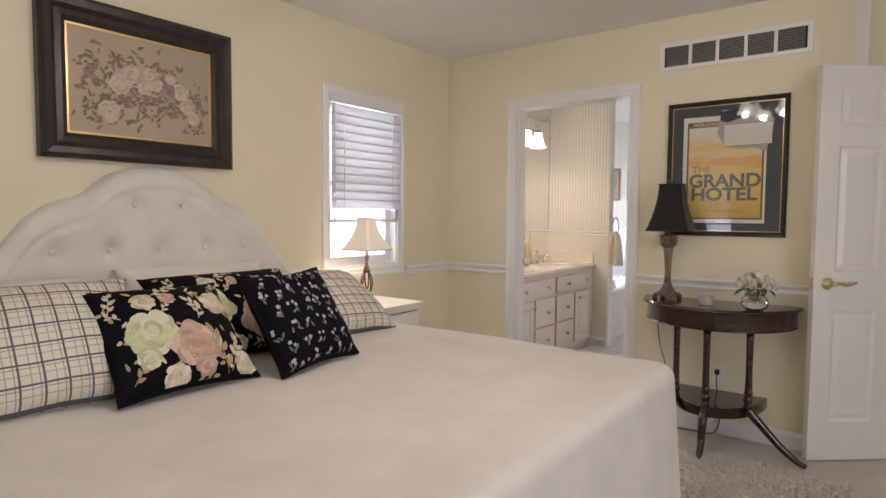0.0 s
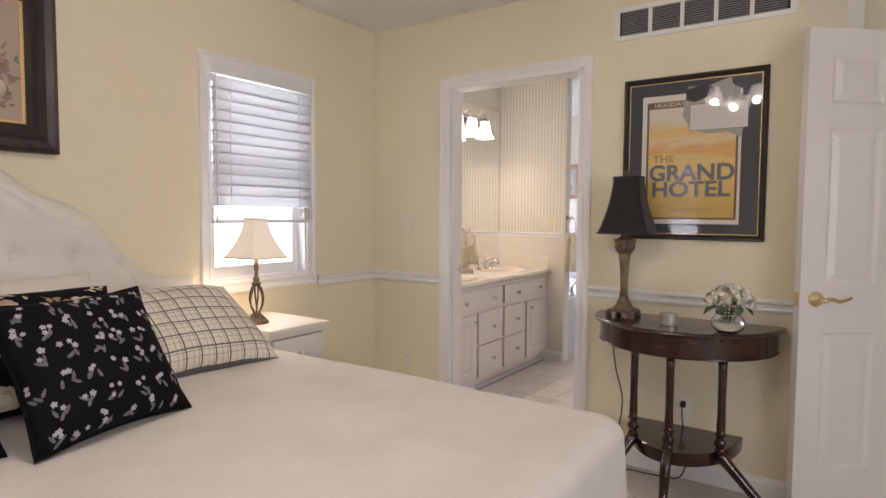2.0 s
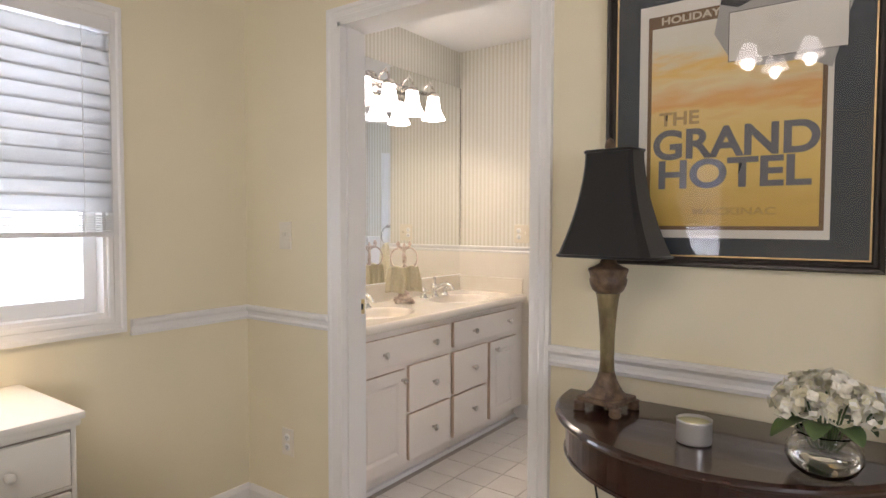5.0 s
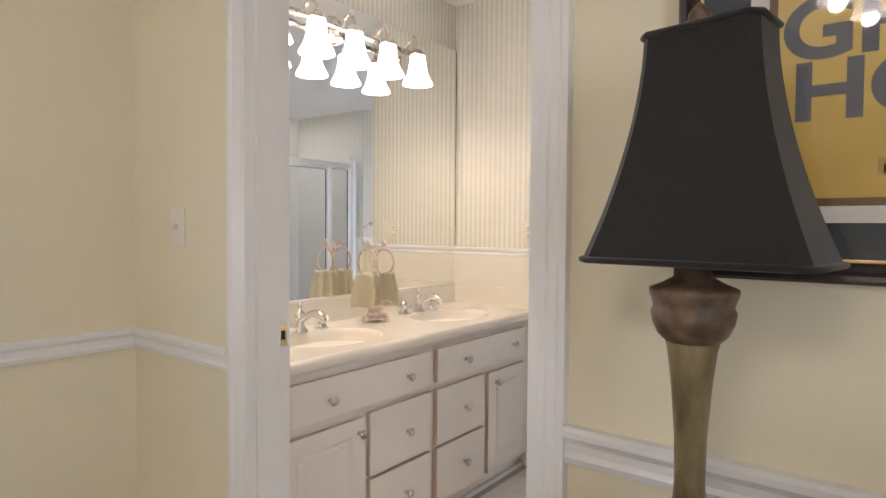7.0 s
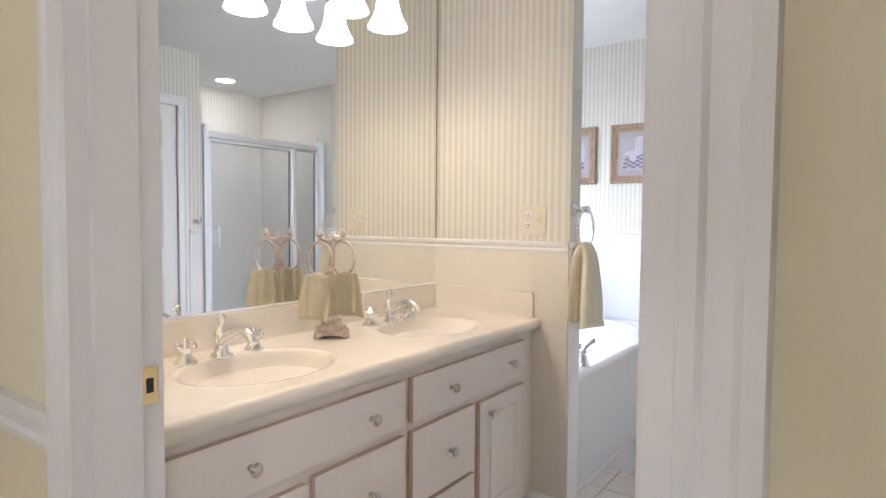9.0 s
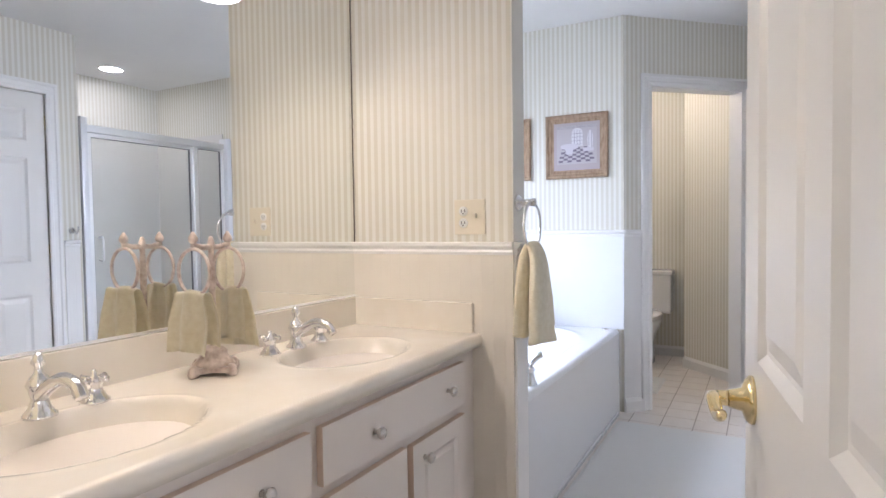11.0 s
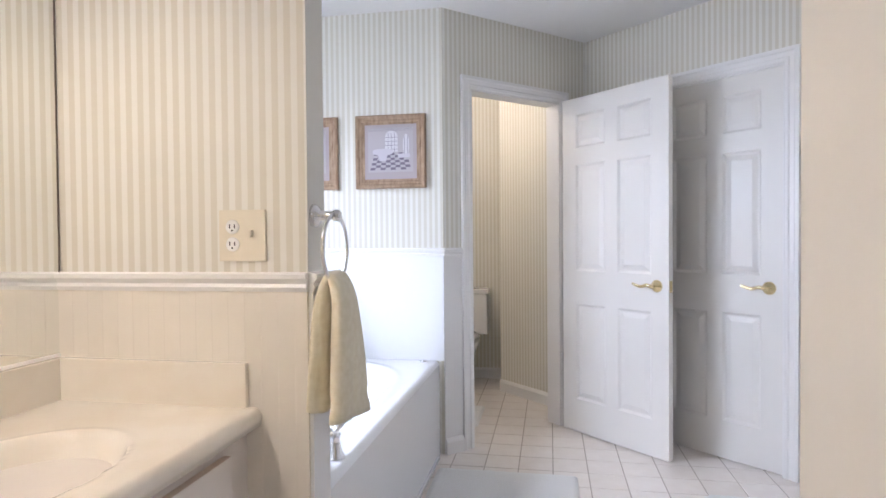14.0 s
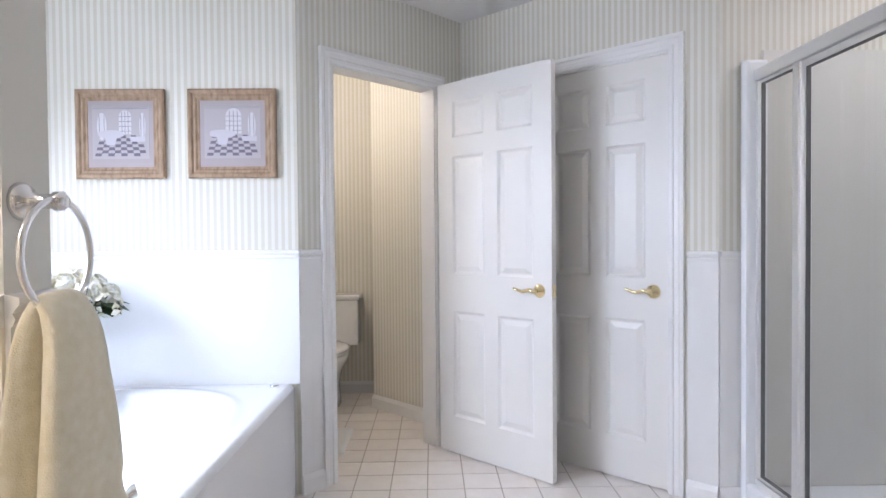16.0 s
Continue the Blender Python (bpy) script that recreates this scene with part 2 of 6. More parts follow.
def thin_pane(name, tint, gloss):
    """A flat pane: mostly clear, with a mirror gloss that grows at grazing angles."""
    m = bpy.data.materials.new(name)
    m.use_nodes = True
    t = m.node_tree
    t.nodes.remove(t.nodes["Principled BSDF"])
    clear, shine, mixed = t.nodes.new("ShaderNodeBsdfTransparent"), t.nodes.new("ShaderNodeBsdfGlossy"), t.nodes.new("ShaderNodeMixShader")
    clear.inputs[0].default_value, shine.inputs["Roughness"].default_value = (*tint, 1), 0.015
    facing, power, scaled = t.nodes.new("ShaderNodeLayerWeight"), t.nodes.new("ShaderNodeMath"), t.nodes.new("ShaderNodeMath")
    power.operation, scaled.operation = "POWER", "MULTIPLY_ADD"
    facing.inputs[0].default_value, power.inputs[1].default_value = 0.5, 4.5
    scaled.inputs[1].default_value, scaled.inputs[2].default_value = 0.85, gloss
    t.links.new(facing.outputs["Facing"], power.inputs[0])
    t.links.new(power.outputs[0], scaled.inputs[0])
    t.links.new(scaled.outputs[0], mixed.inputs[0])
    t.links.new(clear.outputs[0], mixed.inputs[1])
    t.links.new(shine.outputs[0], mixed.inputs[2])
    t.links.new(mixed.outputs[0], t.nodes["Material Output"].inputs[0])
    return m


def glowing(name, colour, strength):
    m = Mat(name, colour, 0.5)
    m.b.inputs["Emission Color"].default_value = (*colour, 1)
    m.b.inputs["Emission Strength"].default_value = strength
    return m.m


PANE = thin_pane("window_glass", (0.97, 0.98, 0.98), 0.05)
PICGLASS = thin_pane("picture_glass", (0.98, 0.98, 0.98), 0.055)
SHOWERGLASS = thin_pane("shower_glass", (0.93, 0.95, 0.94), 0.06)
CLEARGLASS = glass("clear_vase_glass")
LITGLASS = glowing("lit_frosted_glass", (1.0, 0.93, 0.83), 7.0)
LITSHADE = glowing("lit_cream_shade", (1.0, 0.90, 0.72), 0.22)
LITCAN = glowing("lit_downlight", (1.0, 0.96, 0.90), 80.0)
LITGLOBE = glowing("lit_globe_glass", (1.0, 0.88, 0.70), 60.0)
OUTSIDE = glowing("bright_overcast_outside", (0.93, 0.97, 1.0), 3.2)


# ---- building helpers ----
def link(name, bm, material, m=None):
    me = bpy.data.meshes.new(name)
    bm.normal_update()
    bm.to_mesh(me)
    bm.free()
    for mat in material if isinstance(material, (list, tuple)) else (material,):
        me.materials.append(mat)
    ob = new(name, me)
    if m is not None:
        ob.matrix_world = m
    return ob


def structure(name, bm, material, label="", category="", m=None):
    return tagged(link(name, bm, material, m), label, category, "", "structure")


def thing(name, label, category, m=None, group="", kind=""):
    ob = new(name)
    ob.empty_display_size = 0.1
    ob.matrix_world = m or Matrix()
    return tagged(ob, label, category, group, kind)


def part(name, bm, material, parent, label="", m=None):
    ob = link(name, bm, material)
    ob.parent = parent
    if m is not None:
        ob.matrix_basis = m
    return tagged(ob, label)


def smooth(bm, on=True):
    for f in bm.faces:
        f.smooth = on
    return bm


def box(x0, x1, y0, y1, z0, z1, bevel=0.0, bm=None):
    own = bmesh.new()
    vs = bmesh.ops.create_cube(own, size=1.0)["verts"]
    for v in vs:
        v.co = Vector(((x0 + x1) / 2 + v.co.x * (x1 - x0), (y0 + y1) / 2 + v.co.y * (y1 - y0), (z0 + z1) / 2 + v.co.z * (z1 - z0)))
    if bevel:
        bmesh.ops.bevel(own, geom=own.edges[:], offset=bevel, segments=2, affect="EDGES", profile=0.7)
    return own if bm is None else joined(bm, own)


def joined(bm, other, m=None):
    if m is not None:
        other.transform(m)
    me = bpy.data.meshes.new("scratch")
    other.to_mesh(me)
    other.free()
    bm.from_mesh(me)
    bpy.data.meshes.remove(me)
    return bm


def lathe(profile, n=32, m=None, cap=True):
    """A turned shape round z from (radius, height) pairs, bottom first."""
    bm = bmesh.new()
    rings = [[bm.verts.new((r * math.cos(2 * math.pi * k / n), r * math.sin(2 * math.pi * k / n), z)) for k in range(n)] for r, z in profile]
    for a, b in zip(rings, rings[1:]):
        for k in range(n):
            bm.faces.new((a[k], a[(k + 1) % n], b[(k + 1) % n], b[k]))
    if cap:
        bm.faces.new(rings[0][::-1])
        bm.faces.new(rings[-1])
    smooth(bm)
    if m is not None:
        bm.transform(m)
    return bm


def tube(points, radius, n=10, taper=None, closed=False):
    """A round bar along points; taper gives a radius for each point."""
    pts = [Vector(p) for p in points]
    bm, rings = bmesh.new(), []
    side = None
    for i, p in enumerate(pts):
        a, b = pts[(i - 1) % len(pts) if closed else max(i - 1, 0)], pts[(i + 1) % len(pts) if closed else min(i + 1, len(pts) - 1)]
        d = (b - a).normalized()
        if side is None:
            side = d.orthogonal().normalized()
        side = (side - d * side.dot(d)).normalized()
        up = d.cross(side)
        r = taper[i] if taper else radius
        rings.append([bm.verts.new(p + side * r * math.cos(2 * math.pi * k / n) + up * r * math.sin(2 * math.pi * k / n)) for k in range(n)])
    pairs = list(zip(rings, rings[1:])) + ([(rings[-1], rings[0])] if closed else [])
    for a, b in pairs:
        for k in range(n):
            bm.faces.new((a[k], a[(k + 1) % n], b[(k + 1) % n], b[k]))
    if not closed:
        bm.faces.new(rings[0][::-1])
        bm.faces.new(rings[-1])
    return smooth(bm)


def bezier(points, n=10):
    """A smooth line through points (Catmull-Rom)."""
    p = [Vector(q) for q in points]
    p = [p[0] * 2 - p[1]] + p + [p[-1] * 2 - p[-2]]
    out = []
    for i in range(1, len(p) - 2):
        for k in range(n):
            t = k / n
            a, b, c, d = p[i - 1:i + 3]
            out.append(0.5 * (2 * b + (c - a) * t + (2 * a - 5 * b + 4 * c - d) * t * t + (3 * b - a - 3 * c + d) * t ** 3))
    return out + [p[-2]]


def prism(outline, z0, z1, bm=None, bevel=0.0):
    """An upright slab with the outline (x, y), anticlockwise."""
    own = bmesh.new()
    lo = [own.verts.new((x, y, z0)) for x, y in outline]
    hi = [own.verts.new((x, y, z1)) for x, y in outline]
    for k in range(len(lo)):
        j = (k + 1) % len(lo)
        own.faces.new((lo[k], lo[j], hi[j], hi[k]))
    own.faces.new(lo[::-1])
    top = own.faces.new(hi)
    if bevel:
        bmesh.ops.bevel(own, geom=list(top.edges), offset=bevel, segments=2, affect="EDGES", profile=0.6)
    return own if bm is None else joined(bm, own)


def along(p0, p1):
    """The pose of a wall that starts at p0 and runs along x to p1; its left side is +y."""
    d = Vector(p1) - Vector(p0)
    return pose(p0[0], p0[1], 0, 0, 0, math.degrees(math.atan2(d.y, d.x))), d.length


def wall_mesh(length, z0, z1, thick, holes=()):
    """A wall along x with its face at y = 0 and its back at y = thick; holes as (x0, x1, z0, z1)."""
    xs = sorted({0.0, length, *[v for h in holes for v in h[:2]]})
    zs = sorted({z0, z1, *[v for h in holes for v in h[2:]]})
    bm, made = bmesh.new(), {}

    def vert(x, y, z):
        key = (round(x, 5), round(y, 5), round(z, 5))
        if key not in made:
            made[key] = bm.verts.new(key)
        return made[key]

    def solid(i, j):
        if not (0 <= i < len(xs) - 1 and 0 <= j < len(zs) - 1):
            return False
        cx, cz = (xs[i] + xs[i + 1]) / 2, (zs[j] + zs[j + 1]) / 2
        return not any(h[0] < cx < h[1] and h[2] < cz < h[3] for h in holes)

    for i in range(len(xs) - 1):
        for j in range(len(zs) - 1):
            if not solid(i, j):
                continue
            a, b, c, d = xs[i], xs[i + 1], zs[j], zs[j + 1]
            bm.faces.new([vert(*v) for v in ((a, 0, c), (b, 0, c), (b, 0, d), (a, 0, d))])
            bm.faces.new([vert(*v) for v in ((a, thick, c), (a, thick, d), (b, thick, d), (b, thick, c))])
            if not solid(i - 1, j):
                bm.faces.new([vert(*v) for v in ((a, 0, c), (a, 0, d), (a, thick, d), (a, thick, c))])
            if not solid(i + 1, j):
                bm.faces.new([vert(*v) for v in ((b, 0, c), (b, thick, c), (b, thick, d), (b, 0, d))])
            if not solid(i, j - 1):
                bm.faces.new([vert(*v) for v in ((a, 0, c), (a, thick, c), (b, thick, c), (b, 0, c))])
            if not solid(i, j + 1):
                bm.faces.new([vert(*v) for v in ((a, 0, d), (b, 0, d), (b, thick, d), (a, thick, d))])
    bmesh.ops.recalc_face_normals(bm, faces=bm.faces[:])
    return bm


def moulding(length, profile, m=None, bm=None):
    """A strip along x; profile is (y, z) pairs going round."""
    own = bmesh.new()
    a = [own.verts.new((0, y, z)) for y, z in profile]
    b = [own.verts.new((length, y, z)) for y, z in profile]
    for k in range(len(a)):
        j = (k + 1) % len(a)
        own.faces.new((a[k], b[k], b[j], a[j]))
    own.faces.new(a)
    own.faces.new(b[::-1])
    bmesh.ops.recalc_face_normals(own, faces=own.faces[:])
    if m is not None:
        own.transform(m)
    return own if bm is None else joined(bm, own)


RAIL = [(0, 0.0), (-0.012, 0.0), (-0.016, 0.012), (-0.011, 0.02), (-0.013, 0.034), (-0.024, 0.046), (-0.024, 0.056), (-0.018, 0.062), (0, 0.062)]
BASE = [(0, 0.0), (-0.015, 0.0), (-0.015, 0.068), (-0.008, 0.082), (-0.004, 0.09), (0, 0.09)]
CASING = [(0.0, 0.0), (0.0, -0.012), (0.006, -0.016), (0.022, -0.018), (0.028, -0.013), (0.052, -0.015), (0.06, -0.022), (0.078, -0.022), (0.08, 0.0)]


def casing_bm(x0, x1, top, width=0.08, foot=0.0):
    """Door casing round an opening in the plane y = 0, standing out to -y, with mitred corners."""
    k = width / 0.08
    bm = bmesh.new()
    rows = []
    for u, d in CASING:
        u, d = u * k, d * min(1.0, k)
        rows.append([bm.verts.new(v) for v in ((x0 - u, d, foot), (x0 - u, d, top + u), (x1 + u, d, top + u), (x1 + u, d, foot))])
    for a, b in zip(rows, rows[1:]):
        for j in range(3):
            bm.faces.new((a[j], a[j + 1], b[j + 1], b[j]))
    bmesh.ops.recalc_face_normals(bm, faces=bm.faces[:])
    return bm


def window_casing_bm(x0, x1, z0, z1, width=0.07):
    k = width / 0.08
    bm, rows = bmesh.new(), []
    for u, d in CASING:
        u, d = u * k, d * min(1.0, k)
        rows.append([bm.verts.new(v) for v in ((x0 - u, d, z0 - u), (x0 - u, d, z1 + u), (x1 + u, d, z1 + u), (x1 + u, d, z0 - u))])
    for a, b in zip(rows, rows[1:]):
        for j in range(4):
            bm.faces.new((a[j], a[(j + 1) % 4], b[(j + 1) % 4], b[j]))
    bmesh.ops.recalc_face_normals(bm, faces=bm.faces[:])
    return bm


def panelled(w, h, t, panels, depth=0.009, field=0.045):
    """A slab w x h x t (x, z, y from 0 to t) with sunk, raised-field panels on both faces."""
    bm = bmesh.new()
    xs = sorted({0.0, w, *[v for p in panels for v in p[:2]]})
    zs = sorted({0.0, h, *[v for p in panels for v in p[2:]]})

    def quad(*vs):
        bm.faces.new([bm.verts.new(v) for v in vs])

    for y, out in ((0.0, 1), (t, -1)):
        for i in range(len(xs) - 1):
            for j in range(len(zs) - 1):
                cx, cz = (xs[i] + xs[i + 1]) / 2, (zs[j] + zs[j + 1]) / 2
                if any(p[0] < cx < p[1] and p[2] < cz < p[3] for p in panels):
                    continue
                quad((xs[i], y, zs[j]), (xs[i + 1], y, zs[j]), (xs[i + 1], y, zs[j + 1]), (xs[i], y, zs[j + 1]))
        for a, b, c, d in panels:
            rings = [(0, 0), (0.007, depth * 0.55), (0.013, depth), (0.020, depth), (field, depth * 0.25)]
            loops = [[(a + i, y + out * k, c + i), (b - i, y + out * k, c + i), (b - i, y + out * k, d - i), (a + i, y + out * k, d - i)] for i, k in rings]
            for p, q in zip(loops, loops[1:]):
                for k in range(4):
                    quad(p[k], p[(k + 1) % 4], q[(k + 1) % 4], q[k])
            quad(*loops[-1])
    quad((0, 0, 0), (0, t, 0), (0, t, h), (0, 0, h))
    quad((w, 0, 0), (w, 0, h), (w, t, h), (w, t, 0))
    quad((0, 0, 0), (w, 0, 0), (w, t, 0), (0, t, 0))
    quad((0, 0, h), (0, t, h), (w, t, h), (w, 0, h))
    bmesh.ops.remove_doubles(bm, verts=bm.verts[:], dist=1e-5)
    bmesh.ops.recalc_face_normals(bm, faces=bm.faces[:])
    return bm


def six_panels(w, h=2.02):
    m, c = 0.105, 0.085
    a, b = (w - 2 * m - c) / 2 + m, w - m
    rows = ((0.20, 0.78), (0.98, 1.62), (1.72, 1.92))
    return [(x0, x1, z0, z1) for z0, z1 in rows for x0, x1 in ((m, a), (a + c, b))]


def lever_set(leaf, x, z, t, toward, metal_mat):
    """Rose, neck and curved lever on both faces of a leaf; toward: the way that the lever points along x."""
    for y, s in ((0.0, -1), (t, 1)):
        rose = part("rose", lathe([(0.033, 0), (0.033, 0.004), (0.028, 0.010), (0.016, 0.014), (0.012, 0.03)], 24, pose(x, y, z, -90 * s, 0, 0)), metal_mat, leaf)
        pts = bezier([(x, y + s * 0.03, z), (x, y + s * 0.048, z), (x + toward * 0.03, y + s * 0.052, z + 0.006), (x + toward * 0.065, y + s * 0.05, z - 0.004), (x + toward * 0.105, y + s * 0.05, z + 0.006), (x + toward * 0.118, y + s * 0.05, z + 0.012)], 6)
        part("lever", tube(pts, 0.009, 10, [0.011 - 0.005 * k / (len(pts) - 1) for k in range(len(pts))]), metal_mat, leaf)


def door(name, label, hinge, free, lever_end=0.07, metal_mat=None, hinges=True, height=2.02):
    """A six-panel leaf from the hinge line to its free edge, thickness to the left of that way."""
    m, w = along(hinge, free)
    m = pose(0, 0, 0.008) @ m
    d = thing(name, label, "door", m, "", "structure")
    leaf = part("leaf", panelled(w, height, 0.035, six_panels(w)), DOORPAINT, d)
    lever_set(leaf, w - lever_end, 0.92, 0.035, -1, metal_mat or BRASS)
    part("latch_plate", box(w, w + 0.002, 0.006, 0.029, 0.89, 0.95), metal_mat or BRASS, leaf)
    if hinges:
        for z in (0.22, 1.0, 1.80):
            part("hinge", tube([(-0.004, -0.006, z), (-0.004, -0.006, z + 0.09)], 0.007), metal_mat or BRASS, leaf)
    return d


# ---- setting ----
H = 2.445
XW, YN = -2.9, 4.0
DX0, DX1 = -2.312, -1.467
A, B, C = (-2.342, 7.705), (-1.542, 8.465), (-0.48, 7.51)
LABW = "cream-yellow painted plaster wall"


def wall(name, p0, p1, thick, material, holes=(), label=LABW, z0=0.0, z1=H):
    m, length = along(p0, p1)
    return structure(name, wall_mesh(length, z0, z1, thick, holes), material, label, "wall", m)


# bedroom shell
structure("ground", box(-60, 60, -60, 60, -0.5, -0.3), painted("lawn", (0.07, 0.11, 0.04), 0.9, 0.3), "green lawn outside the house", "ground")
structure("floor_bedroom", box(-3.05, 2.75, -1.75, 4.06, -0.12, 0.0), CARPET, "beige cut-pile carpet", "floor")
structure("floor_hall", box(-0.3, 2.75, 4.06, 5.3, -0.12, 0.0), CARPET, "beige cut-pile carpet", "floor")
structure("ceiling", box(-4.2, 2.8, -1.8, 9.75, H, H + 0.1), CEIL, "plain white painted ceiling", "ceiling")
# west wall: window beside the bed, 2.80 to 3.40
wall("wall_west", (XW, 4.0), (XW, -1.6), -0.15, WALL, [(0.60, 1.22, 0.92, 1.99)])
wall("wall_north", (XW - 0.15, YN), (-0.482, YN), 0.12, [WALL, striped("bedroom_side_paper", 1, 0)], [(DX0 - XW + 0.15, DX1 - XW + 0.15, 0, 2.035)])
wall("wall_angled", (-0.482, YN), (0.9, 5.16), 0.1, WALL)
wall("wall_hall", (0.9, 5.16), (2.65, 5.16), 0.1, WALL)
wall("wall_east", (2.65, 5.16), (2.65, -1.6), 0.12, WALL, [(3.76, 5.36, 0.85, 2.05)])
wall("wall_south", (2.65, -1.6), (-2.9, -1.6), 0.12, WALL, [(4.60, 5.40, 0.85, 2.05)])

# bathroom shell
SX = striped("stripe_wallpaper_across", 1, 0)
SY = striped("stripe_wallpaper_along", 0, 1)
SD = striped("stripe_wallpaper_diagonal", 0.7071, 0.7071)
SE = striped("stripe_wallpaper_other_diagonal", 0.7432, -0.6690)
LABP = "cream and tan striped wallpaper wall"
XM = -2.955
wall("wall_bath_west", (XM, 4.12), (XM, 5.78), 0.13, SY, (), LABP)
wall("wall_vanity_end", (XM, 5.78), (-2.305, 5.78), 0.10, SX, (), LABP)
wall("wall_tub_south", (-3.95, 5.88), (-2.99, 5.88), -0.08, SX, (), LABP)
wall("wall_tub_west", (-3.95, 5.78), (-3.95, 7.705), 0.12, SY, [(0.20, 1.27, 1.16, 2.15)], LABP)
wall("wall_picture", (-3.95, 7.705), A, 0.10, SX, (), LABP)
mA, lA = along(A, B)
wall("wall_toilet", A, B, 0.10, SD, [(0.182, 0.882, 0, 2.035)], LABP)
mB, lB = along(B, C)
CD0, CD1 = lB - 0.207 - 0.72, lB - 0.207
wall("wall_closet", B, C, 0.10, SE, [(CD0, CD1, 0, 2.035)], LABP)
wall("wall_shower_north", C, (0.62, 7.51), 0.1, SX, (), LABP)
wall("wall_shower_east", (0.56, 7.51), (0.56, 6.25), 0.1, SY, (), LABP)
wall("wall_shower_south", (0.56, 6.25), (-0.345, 6.25), 0.1, SX, (), LABP)
wall("wall_bath_east", (-0.38, 6.25), (-0.38, 4.12), 0.1, SY, [(0.19, 0.91, 0, 2.035)], LABP)
# toilet room shell
wall("wall_toilet_room_right", (-2.09, 9.17), (-1.36, 8.44), -0.08, striped("toilet_paper_diagonal", 0.7071, -0.7071), (), LABP)
wall("wall_toilet_room_return", (-2.03, 9.5), (-2.03, 9.2), 0.06, SY, (), LABP)
wall("wall_toilet_room_back", (-3.1, 9.5), (-2.0, 9.5), 0.1, SX, (), LABP)
wall("wall_toilet_room_left", (-3.0, 7.79), (-3.0, 9.5), 0.1, SY, (), LABP)
structure("closet_back", box(-0.9, 0.5, 8.3, 8.4, 0, H), TRIM, "plain closet back wall", "wall")

# trim of the bedroom
def run(name, p0, p1, profile, z, label, category, bm_mat=None):
    m, length = along(p0, p1)
    return structure(name, moulding(length, profile), bm_mat or TRIM, label, category, m @ pose(0, 0, z))


for name, prof, z, lab, cat in (("trim_chair_rail", RAIL, 0.84, "white moulded chair rail", "chair rail"), ("baseboard", BASE, 0.0, "white painted baseboard", "baseboard")):
    segs = [((XW, 2.72), (XW, -1.6)), ((XW, 4.0), (XW, 3.48))] if prof is RAIL else [((XW, 4.0), (XW, -1.6))]
    for a, b in segs:
        m, length = along(b, a)
        structure(name, moulding(length, [(-y, zz) for y, zz in prof]), TRIM, lab, cat, pose(XW, b[1], z, 0, 0, 90) @ pose(0, 0, 0, 0, 0, 0) @ Matrix.Diagonal((1, -1, 1, 1)))
    run(name, (XW + 0.02, YN), (DX0 - 0.055, YN), prof, z, lab, cat)
    run(name, (DX1 + 0.055, YN), (-0.482, YN), prof, z, lab, cat)
    run(name, (-0.482, YN), (0.9, 5.16), prof, z, lab, cat)
    run(name, (2.65, -1.6), (XW, -1.6), prof, z, lab, cat) if prof is BASE else None

# bathroom doorway: jambs, stops and casings
jm = bmesh.new()
box(DX0 - 0.004, DX0 + 0.016, 3.99, 4.13, 0, 2.035, 0.001, jm)
box(DX1 - 0.016, DX1 + 0.004, 3.99, 4.13, 0, 2.035, 0.001, jm)
box(DX0, DX1, 3.99, 4.13, 2.02, 2.04, 0.001, jm)
box(DX0 + 0.016, DX0 + 0.028, 4.02, 4.09, 0, 2.02, 0.001, jm)
box(DX1 - 0.028, DX1 - 0.016, 4.02, 4.09, 0, 2.02, 0.001, jm)
structure("door_1_jamb", jm, TRIM, "white door jamb with stops", "door frame")
structure("trim_door_1", casing_bm(DX0, DX1, 2.035, 0.055), TRIM, "white fluted door casing", "trim", pose(0, YN, 0))
structure("trim_door_1_back", casing_bm(-DX1, -DX0, 2.035, 0.055), TRIM, "white fluted door casing", "trim", pose(0, 4.12, 0, 0, 0, 180))
strike = thing("strike_plate", "brass strike plate on the white jamb", "strike plate", pose(DX0 + 0.017, 4.105, 0.93), "", "structure")
part("plate", box(0, 0.0025, -0.014, 0.014, -0.03, 0.03, 0.001), BRASS, strike)
part("hole", box(0.0015, 0.003, -0.006, 0.006, -0.012, 0.012), DARK, strike)

# toilet doorway, closet doorway, linen door
tj = bmesh.new()
for x in (0.182, 0.866):
    box(x, x + 0.016, -0.006, 0.106, 0, 2.035, 0.001, tj)
box(0.182, 0.882, -0.006, 0.106, 2.02, 2.04, 0.001, tj)
structure("door_2_jamb", tj, TRIM, "white door jamb", "door frame", mA)
structure("trim_door_2", casing_bm(0.19, 0.874, 2.03, 0.07), TRIM, "white moulded door casing", "trim", mA)
cj = bmesh.new()
for x in (CD0, CD1 - 0.016):
    box(x, x + 0.016, -0.006, 0.106, 0, 2.035, 0.001, cj)
box(CD0, CD1, -0.006, 0.106, 2.02, 2.04, 0.001, cj)
structure("door_3_jamb", cj, TRIM, "white door jamb", "door frame", mB)
structure("trim_door_3", casing_bm(CD0 + 0.008, CD1 - 0.008, 2.03, 0.07), TRIM, "white moulded door casing", "trim", mB)
mE, lE = along((-0.38, 6.25), (-0.38, 4.12))
structure("trim_door_4", casing_bm(0.20, 0.90, 2.03, 0.07), TRIM, "white moulded door casing", "trim", mE)

